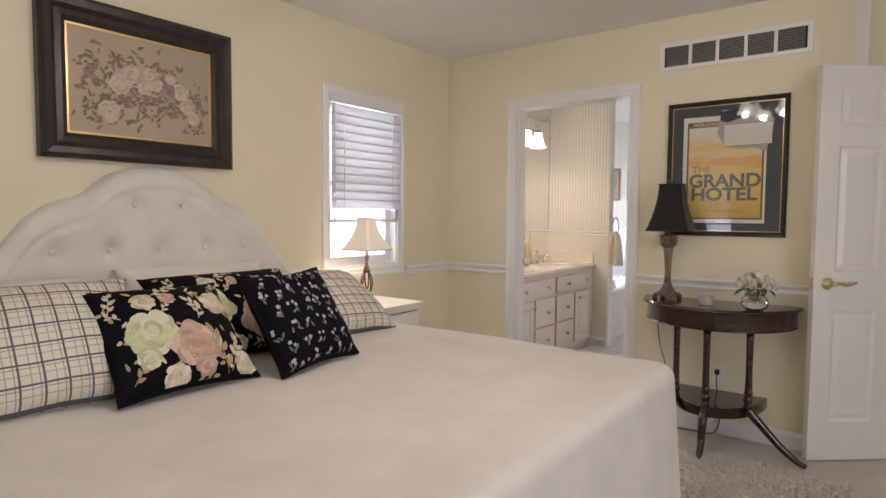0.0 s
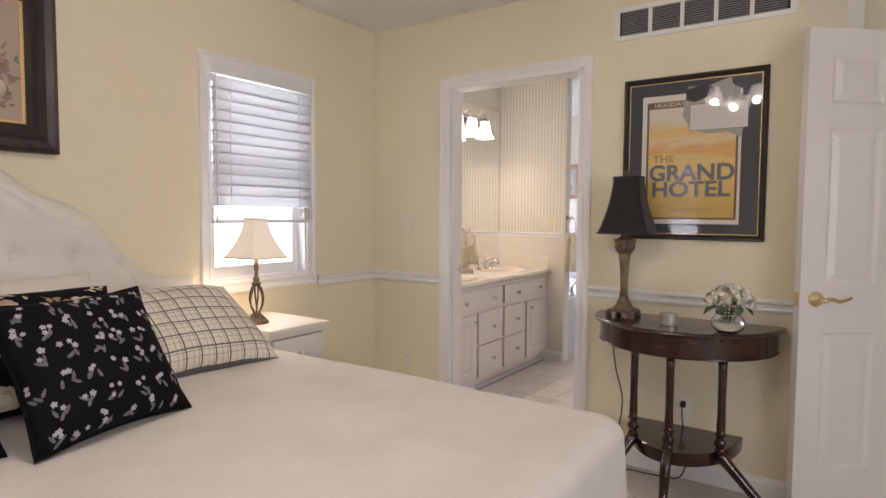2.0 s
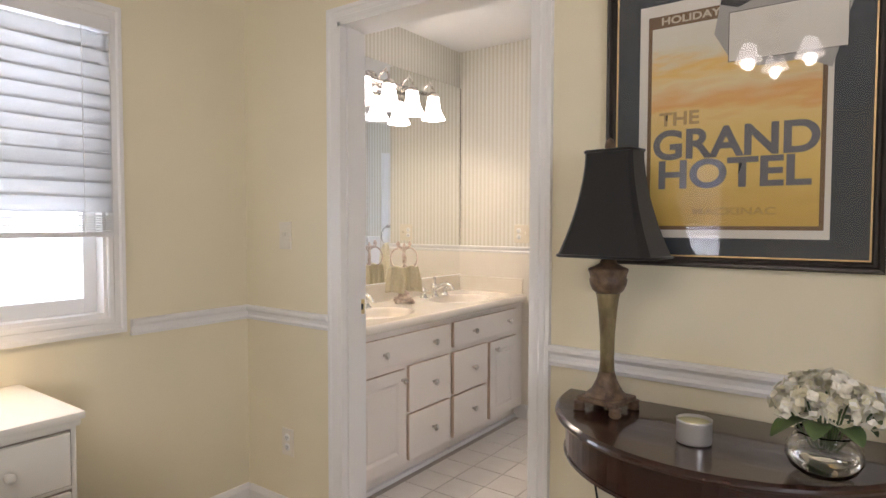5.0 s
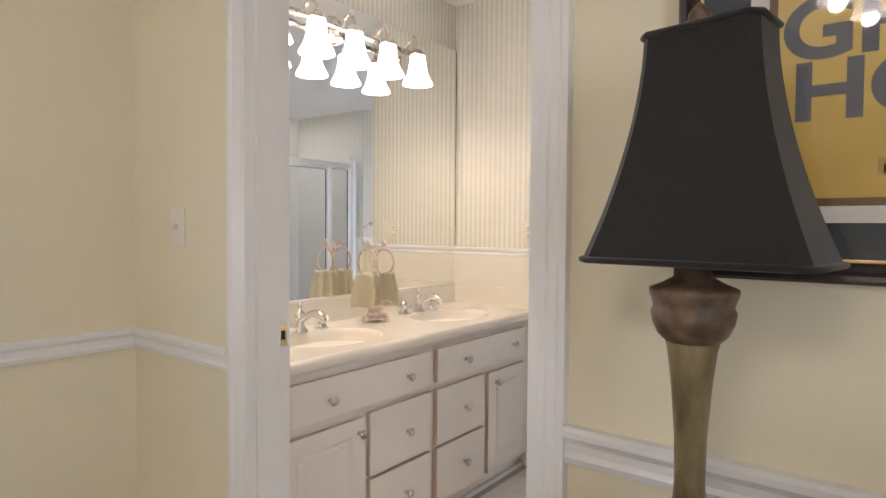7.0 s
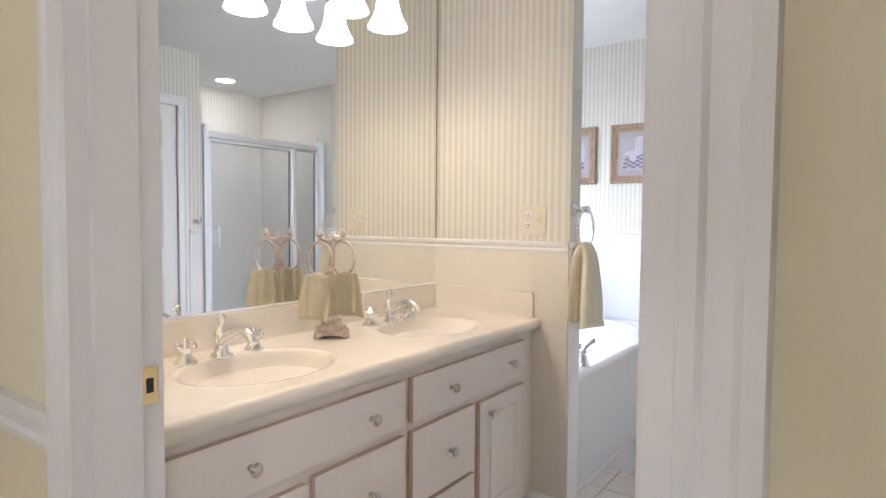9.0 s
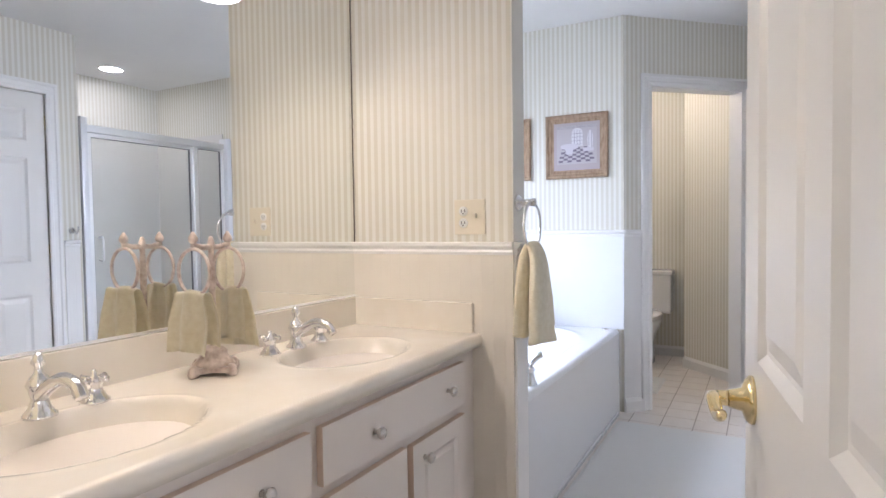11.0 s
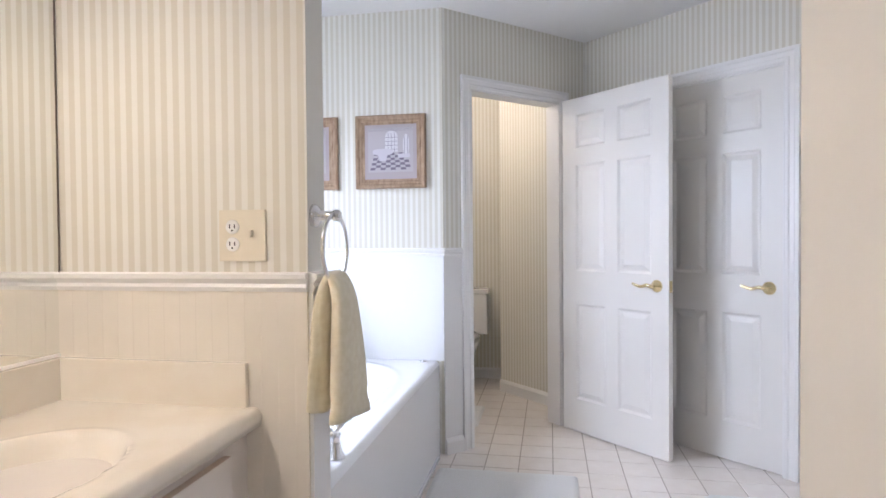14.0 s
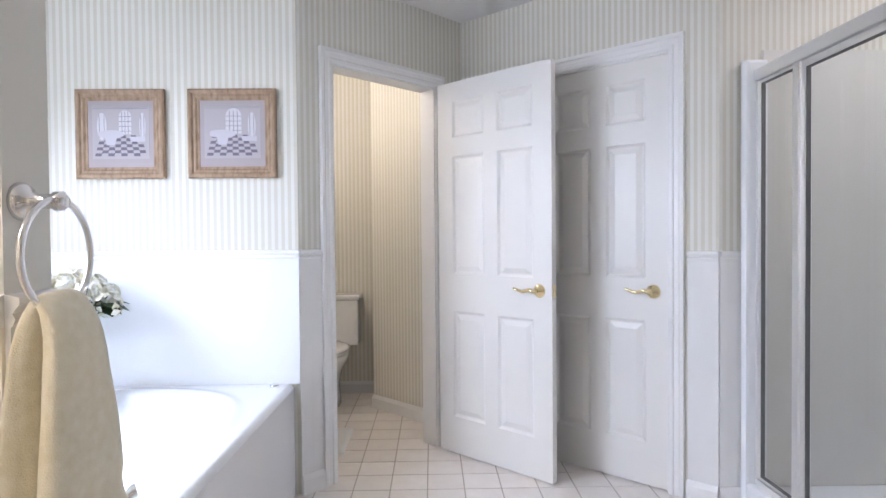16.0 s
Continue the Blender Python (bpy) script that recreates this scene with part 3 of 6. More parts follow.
# wainscot and its cap in the bathroom
CAP = [(0, 0.0), (-0.010, 0.0), (-0.014, 0.010), (-0.010, 0.018), (-0.020, 0.030), (-0.020, 0.040), (0, 0.044)]
WHITE = (0.84, 0.83, 0.81)


def wainscot(p0, p1, a, b, ux, uy, name="wainscot", top=1.075, tone=WHITE):
    m, _ = along(p0, p1)
    structure(name, box(a, b, -0.008, 0.0, 0.0, top), beaded("beadboard_paint", tone, ux, uy), "white beadboard wainscot", "wainscot", m)
    structure("trim_wainscot_cap", moulding(b - a, CAP), TRIM, "white moulded wainscot cap", "trim", m @ pose(a, 0, top))
    structure("baseboard", moulding(b - a, [(y - 0.008, z) for y, z in BASE]), TRIM, "white painted baseboard", "baseboard", m @ pose(a, 0, 0))


CREAM = (0.82, 0.77, 0.68)
wainscot((XM, 5.78), (-2.305, 5.78), 0.0, 0.65, 1, 0, tone=CREAM)
wainscot(A, B, 0.0, 0.118, 0.7, 0.7, top=1.095)
wainscot(B, C, CD1 + 0.075, lB, 0.74, -0.67)
wainscot((C[0], 7.51), (-0.36, 7.51), 0.0, 0.09, 1, 0)
wainscot((-0.38, 6.25), (-0.38, 4.12), 0.02, 0.115, 0, 1)
wainscot((-0.38, 6.25), (-0.38, 4.12), 0.985, 2.1, 0, 1)
# end of the stub wall: paint below, cap round the corner
structure("trim_stub_end", moulding(0.10, CAP), TRIM, "white moulded wainscot cap", "trim", pose(-2.305, 5.78, 1.075, 0, 0, 90))
structure("wainscot", box(-2.305, -2.297, 5.78, 5.88, 0.0, 1.075), TRIM, "white painted wall end below the cap", "wainscot")
for p0, p1 in (((-2.1466, 9.1134), (-1.4166, 8.3834)), ((-3.0, 9.5), (-2.03, 9.5))):
    run("baseboard", p0, p1, BASE, 0.0, "white painted baseboard", "baseboard")

# doors
door("door_1", "white six-panel door standing open, brass lever", (DX1 + 0.012, 4.155), (-1.575, 4.947))
door("door_2", "white six-panel door standing open, brass lever", (-1.688, 8.262), (-1.160, 7.752), hinges=False)
door("door_3", "white six-panel closet door, closed, brass lever", tuple((mB @ Vector((CD0 + 0.012, 0.006, 0)))[:2]), tuple((mB @ Vector((CD1 - 0.018, 0.006, 0)))[:2]), 0.065)
door("door_4", "white six-panel door, closed", (-0.366, 6.05), (-0.366, 5.36))
door("door_5", "cream six-panel door open against the angled wall", (0.10, 4.36), (-0.478, 3.872))


# ---- windows ----
def flat(x0, x1, z0, z1, y):
    """One upright sheet in the plane y."""
    bm = bmesh.new()
    bm.faces.new([bm.verts.new(v) for v in ((x0, y, z0), (x1, y, z0), (x1, y, z1), (x0, y, z1))])
    return bm


def sash_window(name, label, m, x0, x1, z0, z1, depth, casing=True):
    w = thing(name, label, "window", m, "", "structure")
    if casing:
        part("casing", window_casing_bm(x0, x1, z0, z1, 0.062), TRIM, w)
    jb = bmesh.new()
    box(x0 - 0.003, x0 + 0.012, 0.001, depth, z0, z1, 0.001, jb)
    box(x1 - 0.012, x1 + 0.003, 0.001, depth, z0, z1, 0.001, jb)
    box(x0, x1, 0.001, depth, z1 - 0.012, z1 + 0.003, 0.001, jb)
    part("window_jamb", jb, TRIM, w)
    part("window_sill", box(x0 + 0.012, x1 - 0.012, 0.001, depth, z0 - 0.003, z0 + 0.016, 0.002), TRIM, w)
    mid = (z0 + z1) / 2
    for a, b, y in ((z0 + 0.016, mid + 0.02, 0.055), (mid - 0.02, z1 - 0.012, 0.09)):
        fr = bmesh.new()
        l, r = x0 + 0.012, x1 - 0.012
        box(l, l + 0.045, y, y + 0.035, a, b, 0.003, fr)
        box(r - 0.045, r, y, y + 0.035, a, b, 0.003, fr)
        box(l + 0.045, r - 0.045, y, y + 0.035, a, a + 0.055, 0.003, fr)
        box(l + 0.045, r - 0.045, y, y + 0.035, b - 0.04, b, 0.003, fr)
        sash = part("window_frame", fr, TRIM, w)
        pane = part("pane", flat(l + 0.045, r - 0.045, a + 0.055, b - 0.04, y + 0.016), PANE, sash)
        pane.visible_shadow = False
    return w


SLAT = painted("white_blind_slat", (0.84, 0.84, 0.84), 0.45, 0.03)
st = SLAT.node_tree
through_slat, slat_mix = st.nodes.new("ShaderNodeBsdfTranslucent"), st.nodes.new("ShaderNodeMixShader")
through_slat.inputs[0].default_value, slat_mix.inputs[0].default_value = (0.90, 0.90, 0.88, 1), 0.06
st.links.new(st.nodes["Principled BSDF"].outputs[0], slat_mix.inputs[1])
st.links.new(through_slat.outputs[0], slat_mix.inputs[2])
st.links.new(slat_mix.outputs[0], st.nodes["Material Output"].inputs[0])


def blind(m, x0, x1, top, bottom, pitch=0.046, stack=0.07):
    b = thing("window_blind", "white slatted blind lowered over the upper window", "blind", m)
    part("head_rail", box(x0, x1, 0.004, 0.045, top - 0.045, top, 0.003), SLAT, b)
    n = int((top - 0.05 - bottom - stack) / pitch)
    one = bmesh.new()
    for k in range(9):
        t = k / 8
        y, z = 0.014 + 0.012 * t, -0.031 + 0.062 * t
        bow = 0.004 * math.sin(math.pi * t)
        for x in (x0 + 0.004, x1 - 0.004):
            one.verts.new((x, y - bow, z))
    one.verts.ensure_lookup_table()
    for k in range(8):
        a = 2 * k
        one.faces.new([one.verts[i] for i in (a, a + 1, a + 3, a + 2)])
    bmesh.ops.solidify(one, geom=one.faces[:], thickness=0.003)
    smooth(one)
    first = part("slat", one, SLAT, b, "", pose(0, 0, top - 0.085))
    for k in range(1, n):
        s = new("slat", first.data)
        s.parent = b
        s.matrix_basis = pose(0, 0, top - 0.085 - k * pitch)
    for k in range(7):
        part("stacked_slat", box(x0 + 0.004, x1 - 0.004, 0.004, 0.052, bottom + 0.022 + k * 0.0085, bottom + 0.0265 + k * 0.0085, 0.001), SLAT, b)
    part("bottom_rail", box(x0 + 0.003, x1 - 0.003, 0.004, 0.054, bottom, bottom + 0.019, 0.003), SLAT, b)
    for x in (x0 + 0.1, x1 - 0.1):
        part("ladder_cord", tube([(x, 0.003, bottom + 0.01), (x, 0.006, top - 0.03)], 0.0012, 6), WHITEPLASTIC, b)
    part("lift_cord", tube(bezier([(x0 + 0.015, 0.0, top - 0.04), (x0 + 0.016, -0.004, bottom + 0.2), (x0 + 0.01, -0.006, bottom + 0.03)], 6), 0.002, 6), WHITEPLASTIC, b)
    part("cord_knob", lathe([(0.002, 0.0), (0.007, 0.004), (0.009, 0.02), (0.004, 0.035)], 12, pose(x0 + 0.01, -0.006, bottom + 0.0)), WHITEPLASTIC, b)
    return b


mW = pose(XW, 0, 0, 0, 0, 90)  # x runs north along the west wall, -y into the room
sash_window("window_1", "white double-hung window with bright daylight outside", mW, 2.78, 3.40, 0.92, 1.99, 0.14)
blind(mW @ pose(0, -0.048, 0), 2.768, 3.412, 1.990, 1.215, 0.052)
mS = pose(0, -1.6, 0, 0, 0, 180)
sash_window("window_2", "white double-hung window with bright daylight outside", mS, 1.95, 2.75, 0.85, 2.05, 0.11)
blind(mS, 1.96, 2.74, 2.045, 1.15)
# unseen window, added where the eastern fill light comes in
mEa = pose(2.65, 0, 0, 0, 0, -90)
sash_window("assumed_window_3", "white double-hung window with bright daylight outside", mEa, -1.40, 0.20, 0.85, 2.05, 0.11)
mT = pose(-3.95, 0, 0, 0, 0, 90)
sash_window("window_4", "white window above the tub with bright daylight", mT, 5.98, 7.05, 1.16, 2.15, 0.11)
structure("backdrop", box(-6.0, -5.9, -1.0, 10.0, -0.2, 6.0), OUTSIDE, "bright hazy daylight outside", "backdrop")
structure("backdrop_south", box(-5.0, 1.0, -4.5, -4.4, -0.2, 6.0), OUTSIDE, "bright hazy daylight outside", "backdrop")

# ---- bed ----
BX0, BX1, BY0, BY1, BZ = -2.80, -0.79, 0.66, 2.72, 0.69


def rounded(n, x0, x1, y0, y1, r):
    """n points evenly round a rectangle with rounded corners, with outward normals."""
    cx = ((x1 - r, y1 - r, 0), (x0 + r, y1 - r, 90), (x0 + r, y0 + r, 180), (x1 - r, y0 + r, 270))
    dense = []
    for x, y, a0 in cx:
        for k in range(13):
            a = radians(a0 + 90 * k / 12)
            dense.append((Vector((x + r * math.cos(a), y + r * math.sin(a))), Vector((math.cos(a), math.sin(a)))))
    out, lengths = [], []
    for i in range(len(dense)):
        lengths.append((dense[(i + 1) % len(dense)][0] - dense[i][0]).length)
    total = sum(lengths)
    for k in range(n):
        s, i = total * k / n, 0
        while s > lengths[i]:
            s -= lengths[i]
            i += 1
        f = s / max(lengths[i], 1e-9)
        (p, a), (q, b) = dense[i], dense[(i + 1) % len(dense)]
        out.append((p.lerp(q, f), a.lerp(b, f).normalized()))
    return out


bed = thing("bed", "king bed made with an ivory bedspread, tufted headboard", "bed", pose(-1.8, 1.69, 0))
LOC = pose(1.8, -1.69, 0)
bm = bmesh.new()
N = 420
ring = rounded(N, BX0, BX1, BY0, BY1, 0.10)
centre = Vector(((BX0 + BX1) / 2, (BY0 + BY1) / 2))
levels = [("top", f) for f in (0.04, 0.15, 0.3, 0.45, 0.6, 0.72, 0.82, 0.9, 0.95)] + [("edge", a) for a in (0, 18, 36, 54, 72, 90)] + [("drop", f) for f in (0.06, 0.14, 0.24, 0.36, 0.5, 0.64, 0.78, 0.9, 1.0)]
rows, R = [], 0.055
for kind, f in levels:
    row = []
    for k, (p, nrm) in enumerate(ring):
        s = k / N * 8.0
        if kind == "top":
            q = centre.lerp(p - nrm * R, f)
            z = BZ + 0.010 * noise.noise((q.x * 2.2, q.y * 2.2, 0.3)) + 0.004 * noise.noise((q.x * 7, q.y * 5, 2.0))
        elif kind == "edge":
            a = radians(f)
            q = p - nrm * R + nrm * R * math.sin(a)
            z = BZ - R + R * math.cos(a) + 0.006 * noise.noise((p.x * 2.2, p.y * 2.2, 0.3))
        else:
            fold = math.sin(s * 13 + 2.2 * noise.noise((s * 1.7, 0, 5))) * (0.35 + 0.65 * abs(noise.noise((s * 1.3, 2, 1))))
            q = p + nrm * (0.012 * f + 0.030 * f ** 1.2 * fold + 0.03 * f)
            z = BZ - R - (BZ - R - 0.02) * f
        row.append(bm.verts.new((q.x, q.y, z)))
    rows.append(row)
for a, b in zip(rows, rows[1:]):
    for k in range(N):
        bm.faces.new((a[k], a[(k + 1) % N], b[(k + 1) % N], b[k]))
bm.faces.new(rows[0])
bmesh.ops.recalc_face_normals(bm, faces=bm.faces[:])
bm.transform(LOC)
part("bedspread", smooth(bm), SPREAD, bed, "ivory quilted bedspread hanging to the carpet")
part("mattress", box(-1.0 + 0.02, 0.86, -0.95, 0.95, 0.30, 0.62, 0.04), LINEN, bed)

# headboard: camel-back outline, buttoned front
HB = [(0, 1.475), (0.10, 1.466), (0.20, 1.430), (0.27, 1.375), (0.315, 1.335), (0.36, 1.325), (0.44, 1.295), (0.52, 1.235), (0.60, 1.13), (0.67, 1.05), (0.74, 1.00), (0.84, 0.975), (0.99, 0.965)]


def head_top(d):
    d = abs(d)
    for (a, za), (b, zb) in zip(HB, HB[1:]):
        if d <= b:
            return za + (zb - za) * (d - a) / (b - a)
    return HB[-1][1]


buttons = [(d, z) for z, ds in ((1.30, (-0.11, 0.11)), (1.10, (-0.44, -0.22, 0.0, 0.22, 0.44)), (0.90, (-0.66, -0.33, 0.0, 0.33, 0.66))) for d in ds]
bm = bmesh.new()
NY, NZ = 150, 70
grid = []
for i in range(NY + 1):
    d = -0.97 + 1.94 * i / NY
    col = []
    top = head_top(d)
    for j in range(NZ + 1):
        z = 0.35 + (top - 0.35) * j / NZ
        edge = min(0.97 - abs(d), top - z)
        swell = 0.085 * min(1.0, max(edge, 0) / 0.075) ** 0.45
        border = 0.012 * math.exp(-((edge - 0.105) / 0.012) ** 2)
        dip = sum(0.034 * math.exp(-(((d - bd) ** 2 + (z - bz) ** 2) / 0.0016)) + 0.010 * math.exp(-(((d - bd) ** 2 + (z - bz) ** 2) / 0.010)) for bd, bz in buttons)
        col.append(bm.verts.new((0.02 + swell - border - dip, d, z)))
    grid.append(col)
for i in range(NY):
    for j in range(NZ):
        bm.faces.new((grid[i][j], grid[i + 1][j], grid[i + 1][j + 1], grid[i][j + 1]))
back = [bm.verts.new((0.0, c[-1].co.y, c[-1].co.z)) for c in grid]
low = [bm.verts.new((0.0, c[0].co.y, c[0].co.z)) for c in grid]
for i in range(NY):
    bm.faces.new((grid[i][-1], grid[i + 1][-1], back[i + 1], back[i]))
    bm.faces.new((back[i], back[i + 1], low[i + 1], low[i]))
bmesh.ops.recalc_face_normals(bm, faces=bm.faces[:])
hb = part("headboard", smooth(bm), UPHOL, bed, "camel-back headboard in buttoned ivory upholstery", pose(-2.895 + 1.8, 0, 0))
for d, z in buttons:
    part("button", lathe([(0.013, 0), (0.012, 0.005), (0.006, 0.009)], 12, pose(0.065, d, z, 0, 90, 0)), UPHOL, hb)


# ---- pillows ----
def cushion(w, h, t, n=40, flange=0.0, sag=0.0, seed=1):
    """A pillow lying in x (width) and y (height), plump along z, with a seam and pulled corners; returns the mesh and its surface."""

    def surface(u, v, side=1):
        x, y = u * w / 2, v * h / 2
        pinch = 1 - 0.095 * (1 - abs(v) ** 2) * abs(u) ** 5
        pinch2 = 1 - 0.095 * (1 - abs(u) ** 2) * abs(v) ** 5
        fat = max(0.0, (1 - abs(u) ** 2.6) * (1 - abs(v) ** 2.6)) ** 0.55
        wrinkle = 0.006 * noise.noise((u * 3.1 + seed, v * 3.1, seed * 1.7)) * (1 - fat * 0.5)
        return Vector((x * pinch, y * pinch2 - sag * (1 - v) * 0.0, side * (t / 2 * fat + 0.002) + wrinkle + sag * fat * noise.noise((u * 1.3, v * 1.3, seed))))

    bm = bmesh.new()
    uvs = bm.loops.layers.uv.new("uv")
    for side in (1, -1):
        g = [[bm.verts.new(surface(-1 + 2 * i / n, -1 + 2 * j / n, side)) for j in range(n + 1)] for i in range(n + 1)]
        for i in range(n):
            for j in range(n):
                q = (g[i][j], g[i + 1][j], g[i + 1][j + 1], g[i][j + 1])
                f = bm.faces.new(q if side > 0 else q[::-1])
                for lp in f.loops:
                    for a in (i, i + 1):
                        for b in (j, j + 1):
                            if lp.vert is g[a][b]:
                                lp[uvs].uv = (a / n * w, b / n * h)
    bmesh.ops.remove_doubles(bm, verts=bm.verts[:], dist=0.0045)
    return smooth(bm), surface


def print_patch(bm, surface, w, h, cx, cy, outline, lift=0.0016):
    """A flat printed shape laid on the pillow's front: a fan that follows its surface; places in metres from the middle."""
    def at(x, y):
        u, v = max(-0.985, min(0.985, 2 * x / w)), max(-0.985, min(0.985, 2 * y / h))
        p = surface(u, v)
        return bm.verts.new((p.x, p.y, p.z + lift))
    mid = at(cx, cy)
    inner = [at(cx + x * 0.55, cy + y * 0.55) for x, y in outline]
    outer = [at(cx + x, cy + y) for x, y in outline]
    for k in range(len(outer)):
        j = (k + 1) % len(outer)
        bm.faces.new((mid, inner[k], inner[j]))
        bm.faces.new((inner[k], outer[k], outer[j], inner[j]))


def petals(r, lobes, rng, depth=0.22, n=28):
    ph = rng.uniform(0, 6.28)
    return [(r * (1 - depth + depth * abs(math.cos(lobes * 0.5 * a + ph)) + rng.uniform(-0.05, 0.05)) * math.cos(a), r * (1 - depth + depth * abs(math.cos(lobes * 0.5 * a + ph)) + rng.uniform(-0.05, 0.05)) * math.sin(a)) for a in [2 * math.pi * k / n for k in range(n)]]


def leaf_shape(length, width, turn):
    pts = []
    for k in range(14):
        a = 2 * math.pi * k / 14
        x, y = length / 2 * math.cos(a), width / 2 * math.sin(a) * (1 - 0.35 * math.cos(a))
        pts.append((x * math.cos(turn) - y * math.sin(turn), x * math.sin(turn) + y * math.cos(turn)))
    return pts


def ink(name, c, k=0.75):
    m = Mat(name, c, 0.85)
    m.colour(m.ramp(m.noise(m.local(), 45, 5), (0.32, vary(c, k)), (0.68, c)))
    return m.m


INK_CREAM, INK_LIME, INK_ROSE, INK_TAN, INK_WHITE = ink("cream_ink", (0.74, 0.66, 0.48)), ink("lime_cream_ink", (0.68, 0.70, 0.42), 0.85), ink("dusty_rose_ink", (0.62, 0.43, 0.33)), ink("tan_ink", (0.48, 0.36, 0.20)), ink("grey_white_ink", (0.50, 0.50, 0.52))
PLAID = Mat("cream_plaid_cloth", (0.78, 0.72, 0.60), 0.85)
sep = PLAID.add("ShaderNodeSeparateXYZ")
PLAID.link(PLAID.uv(), sep.inputs[0])
lines = None
for axis, off in ((0, 0.0), (1, 0.0)):
    for pitch, shift, width, amount in ((0.060, 0.0, 0.095, 0.88), (0.060, 0.16, 0.05, 0.55), (0.060, 0.5, 0.05, 0.42)):
        f = PLAID.math("FRACT", PLAID.math("ADD", PLAID.math("DIVIDE", sep.outputs[axis], pitch), shift))
        on = PLAID.math("MULTIPLY", PLAID.math("LESS_THAN", f, width), amount)
        lines = on if lines is None else PLAID.math("MAXIMUM", lines, on)
ground = PLAID.ramp(PLAID.noise(PLAID.local(), 6), (0.3, (0.72, 0.65, 0.52)), (0.7, (0.80, 0.75, 0.64)))
PLAID.colour(PLAID.mix(lines, ground, (0.05, 0.05, 0.075)))
PLAID.bump(PLAID.noise(PLAID.local(), 14, 3), 0.3, 0.006)
PLAID = PLAID.m


def leaning(base, along_dir, lean, roll=0.0):
    """The pose of a pillow whose lower edge's middle rests at base, its width along along_dir (degrees), leaning back by lean degrees."""
    return pose(*base, 0, 0, along_dir) @ pose(0, 0, 0, 90 - lean, 0, 0) @ pose(0, 0, 0, 0, 0, roll)


def pillow(label, w, h, t, m, material, seed, edge=None, flowers=None):
    """A pillow standing on its lower edge."""
    p = thing("pillow", label, "pillow", m, "pillows on the bed")
    bm, surface = cushion(w, h, t, seed=seed, sag=0.012)
    bm.transform(pose(0, h / 2, 0))
    body = part("cover", bm, material, p)
    if edge:
        pts = []
        for s in range(4):
            for k in range(14):
                f = -1 + 2 * k / 14
                u, v = ((f, -1), (1, f), (-f, 1), (-1, -f))[s]
                q = surface(u, v)
                pts.append((q.x, q.y + h / 2, 0))
        part("piping", tube(pts, 0.006, 8, closed=True), edge, p)
    if flowers:
        rng = random.Random(seed)
        for name, mat, shapes in flowers(rng, w, h):
            fb = bmesh.new()
            for x, y, outline, lift in shapes:
                print_patch(fb, surface, w, h, x, y, outline, lift)
            fb.transform(pose(0, h / 2, 0))
            tagged(part(name, smooth(fb), mat, p), kind="stuff")
    return p


def rose_petals(cx, cy, r, rng, lift):
    """Overlapping petals of one printed rose, outermost first: (x, y, outline, lift, tone)."""
    out = []
    for count, far, size in ((9, 0.66, 0.46), (7, 0.40, 0.42), (5, 0.20, 0.34), (2, 0.05, 0.22)):
        start = rng.uniform(0, 6.28)
        for k in range(count):
            a = start + 2 * math.pi * k / count + rng.uniform(-0.2, 0.2)
            d, q = r * far * rng.uniform(0.85, 1.1), r * size * rng.uniform(0.8, 1.15)
            shape = [(x, y) for x, y in petals(q, 3, rng, 0.14, 16)]
            out.append((cx + d * math.cos(a), cy + d * math.sin(a), shape, lift, rng.choice((0, 0, 1, 2))))
            lift += 0.00006
    return out


def sprig(x, y, length, turn, count, size, rng):
    """A stem with paired leaves, as flat shapes."""
    c, s = math.cos(turn), math.sin(turn)
    out = [(x + c * length / 2, y + s * length / 2, leaf_shape(length, 0.004, turn), 0.0017)]
    for k in range(count):
        f = (k + 1) / count
        side = 1 if k % 2 else -1
        a = turn + side * rng.uniform(0.5, 0.9) * (0.15 if k == count - 1 else 1)
        d = size * 0.55
        out.append((x + c * length * f + d * math.cos(a), y + s * length * f + d * math.sin(a), leaf_shape(size * rng.uniform(0.8, 1.15), size * 0.48, a), 0.0019))
    return out


LIME_TONES = [INK_LIME, ink("pale_lime_ink", (0.76, 0.75, 0.55), 0.9), ink("shaded_lime_ink", (0.56, 0.56, 0.34), 0.85)]
ROSE_TONES = [INK_ROSE, ink("pale_rose_ink", (0.70, 0.52, 0.42), 0.9), ink("shaded_rose_ink", (0.50, 0.33, 0.25), 0.85)]
CREAM_TONES = [INK_CREAM, ink("light_cream_ink", (0.80, 0.73, 0.58), 0.9), ink("shaded_cream_ink", (0.60, 0.50, 0.33), 0.85)]


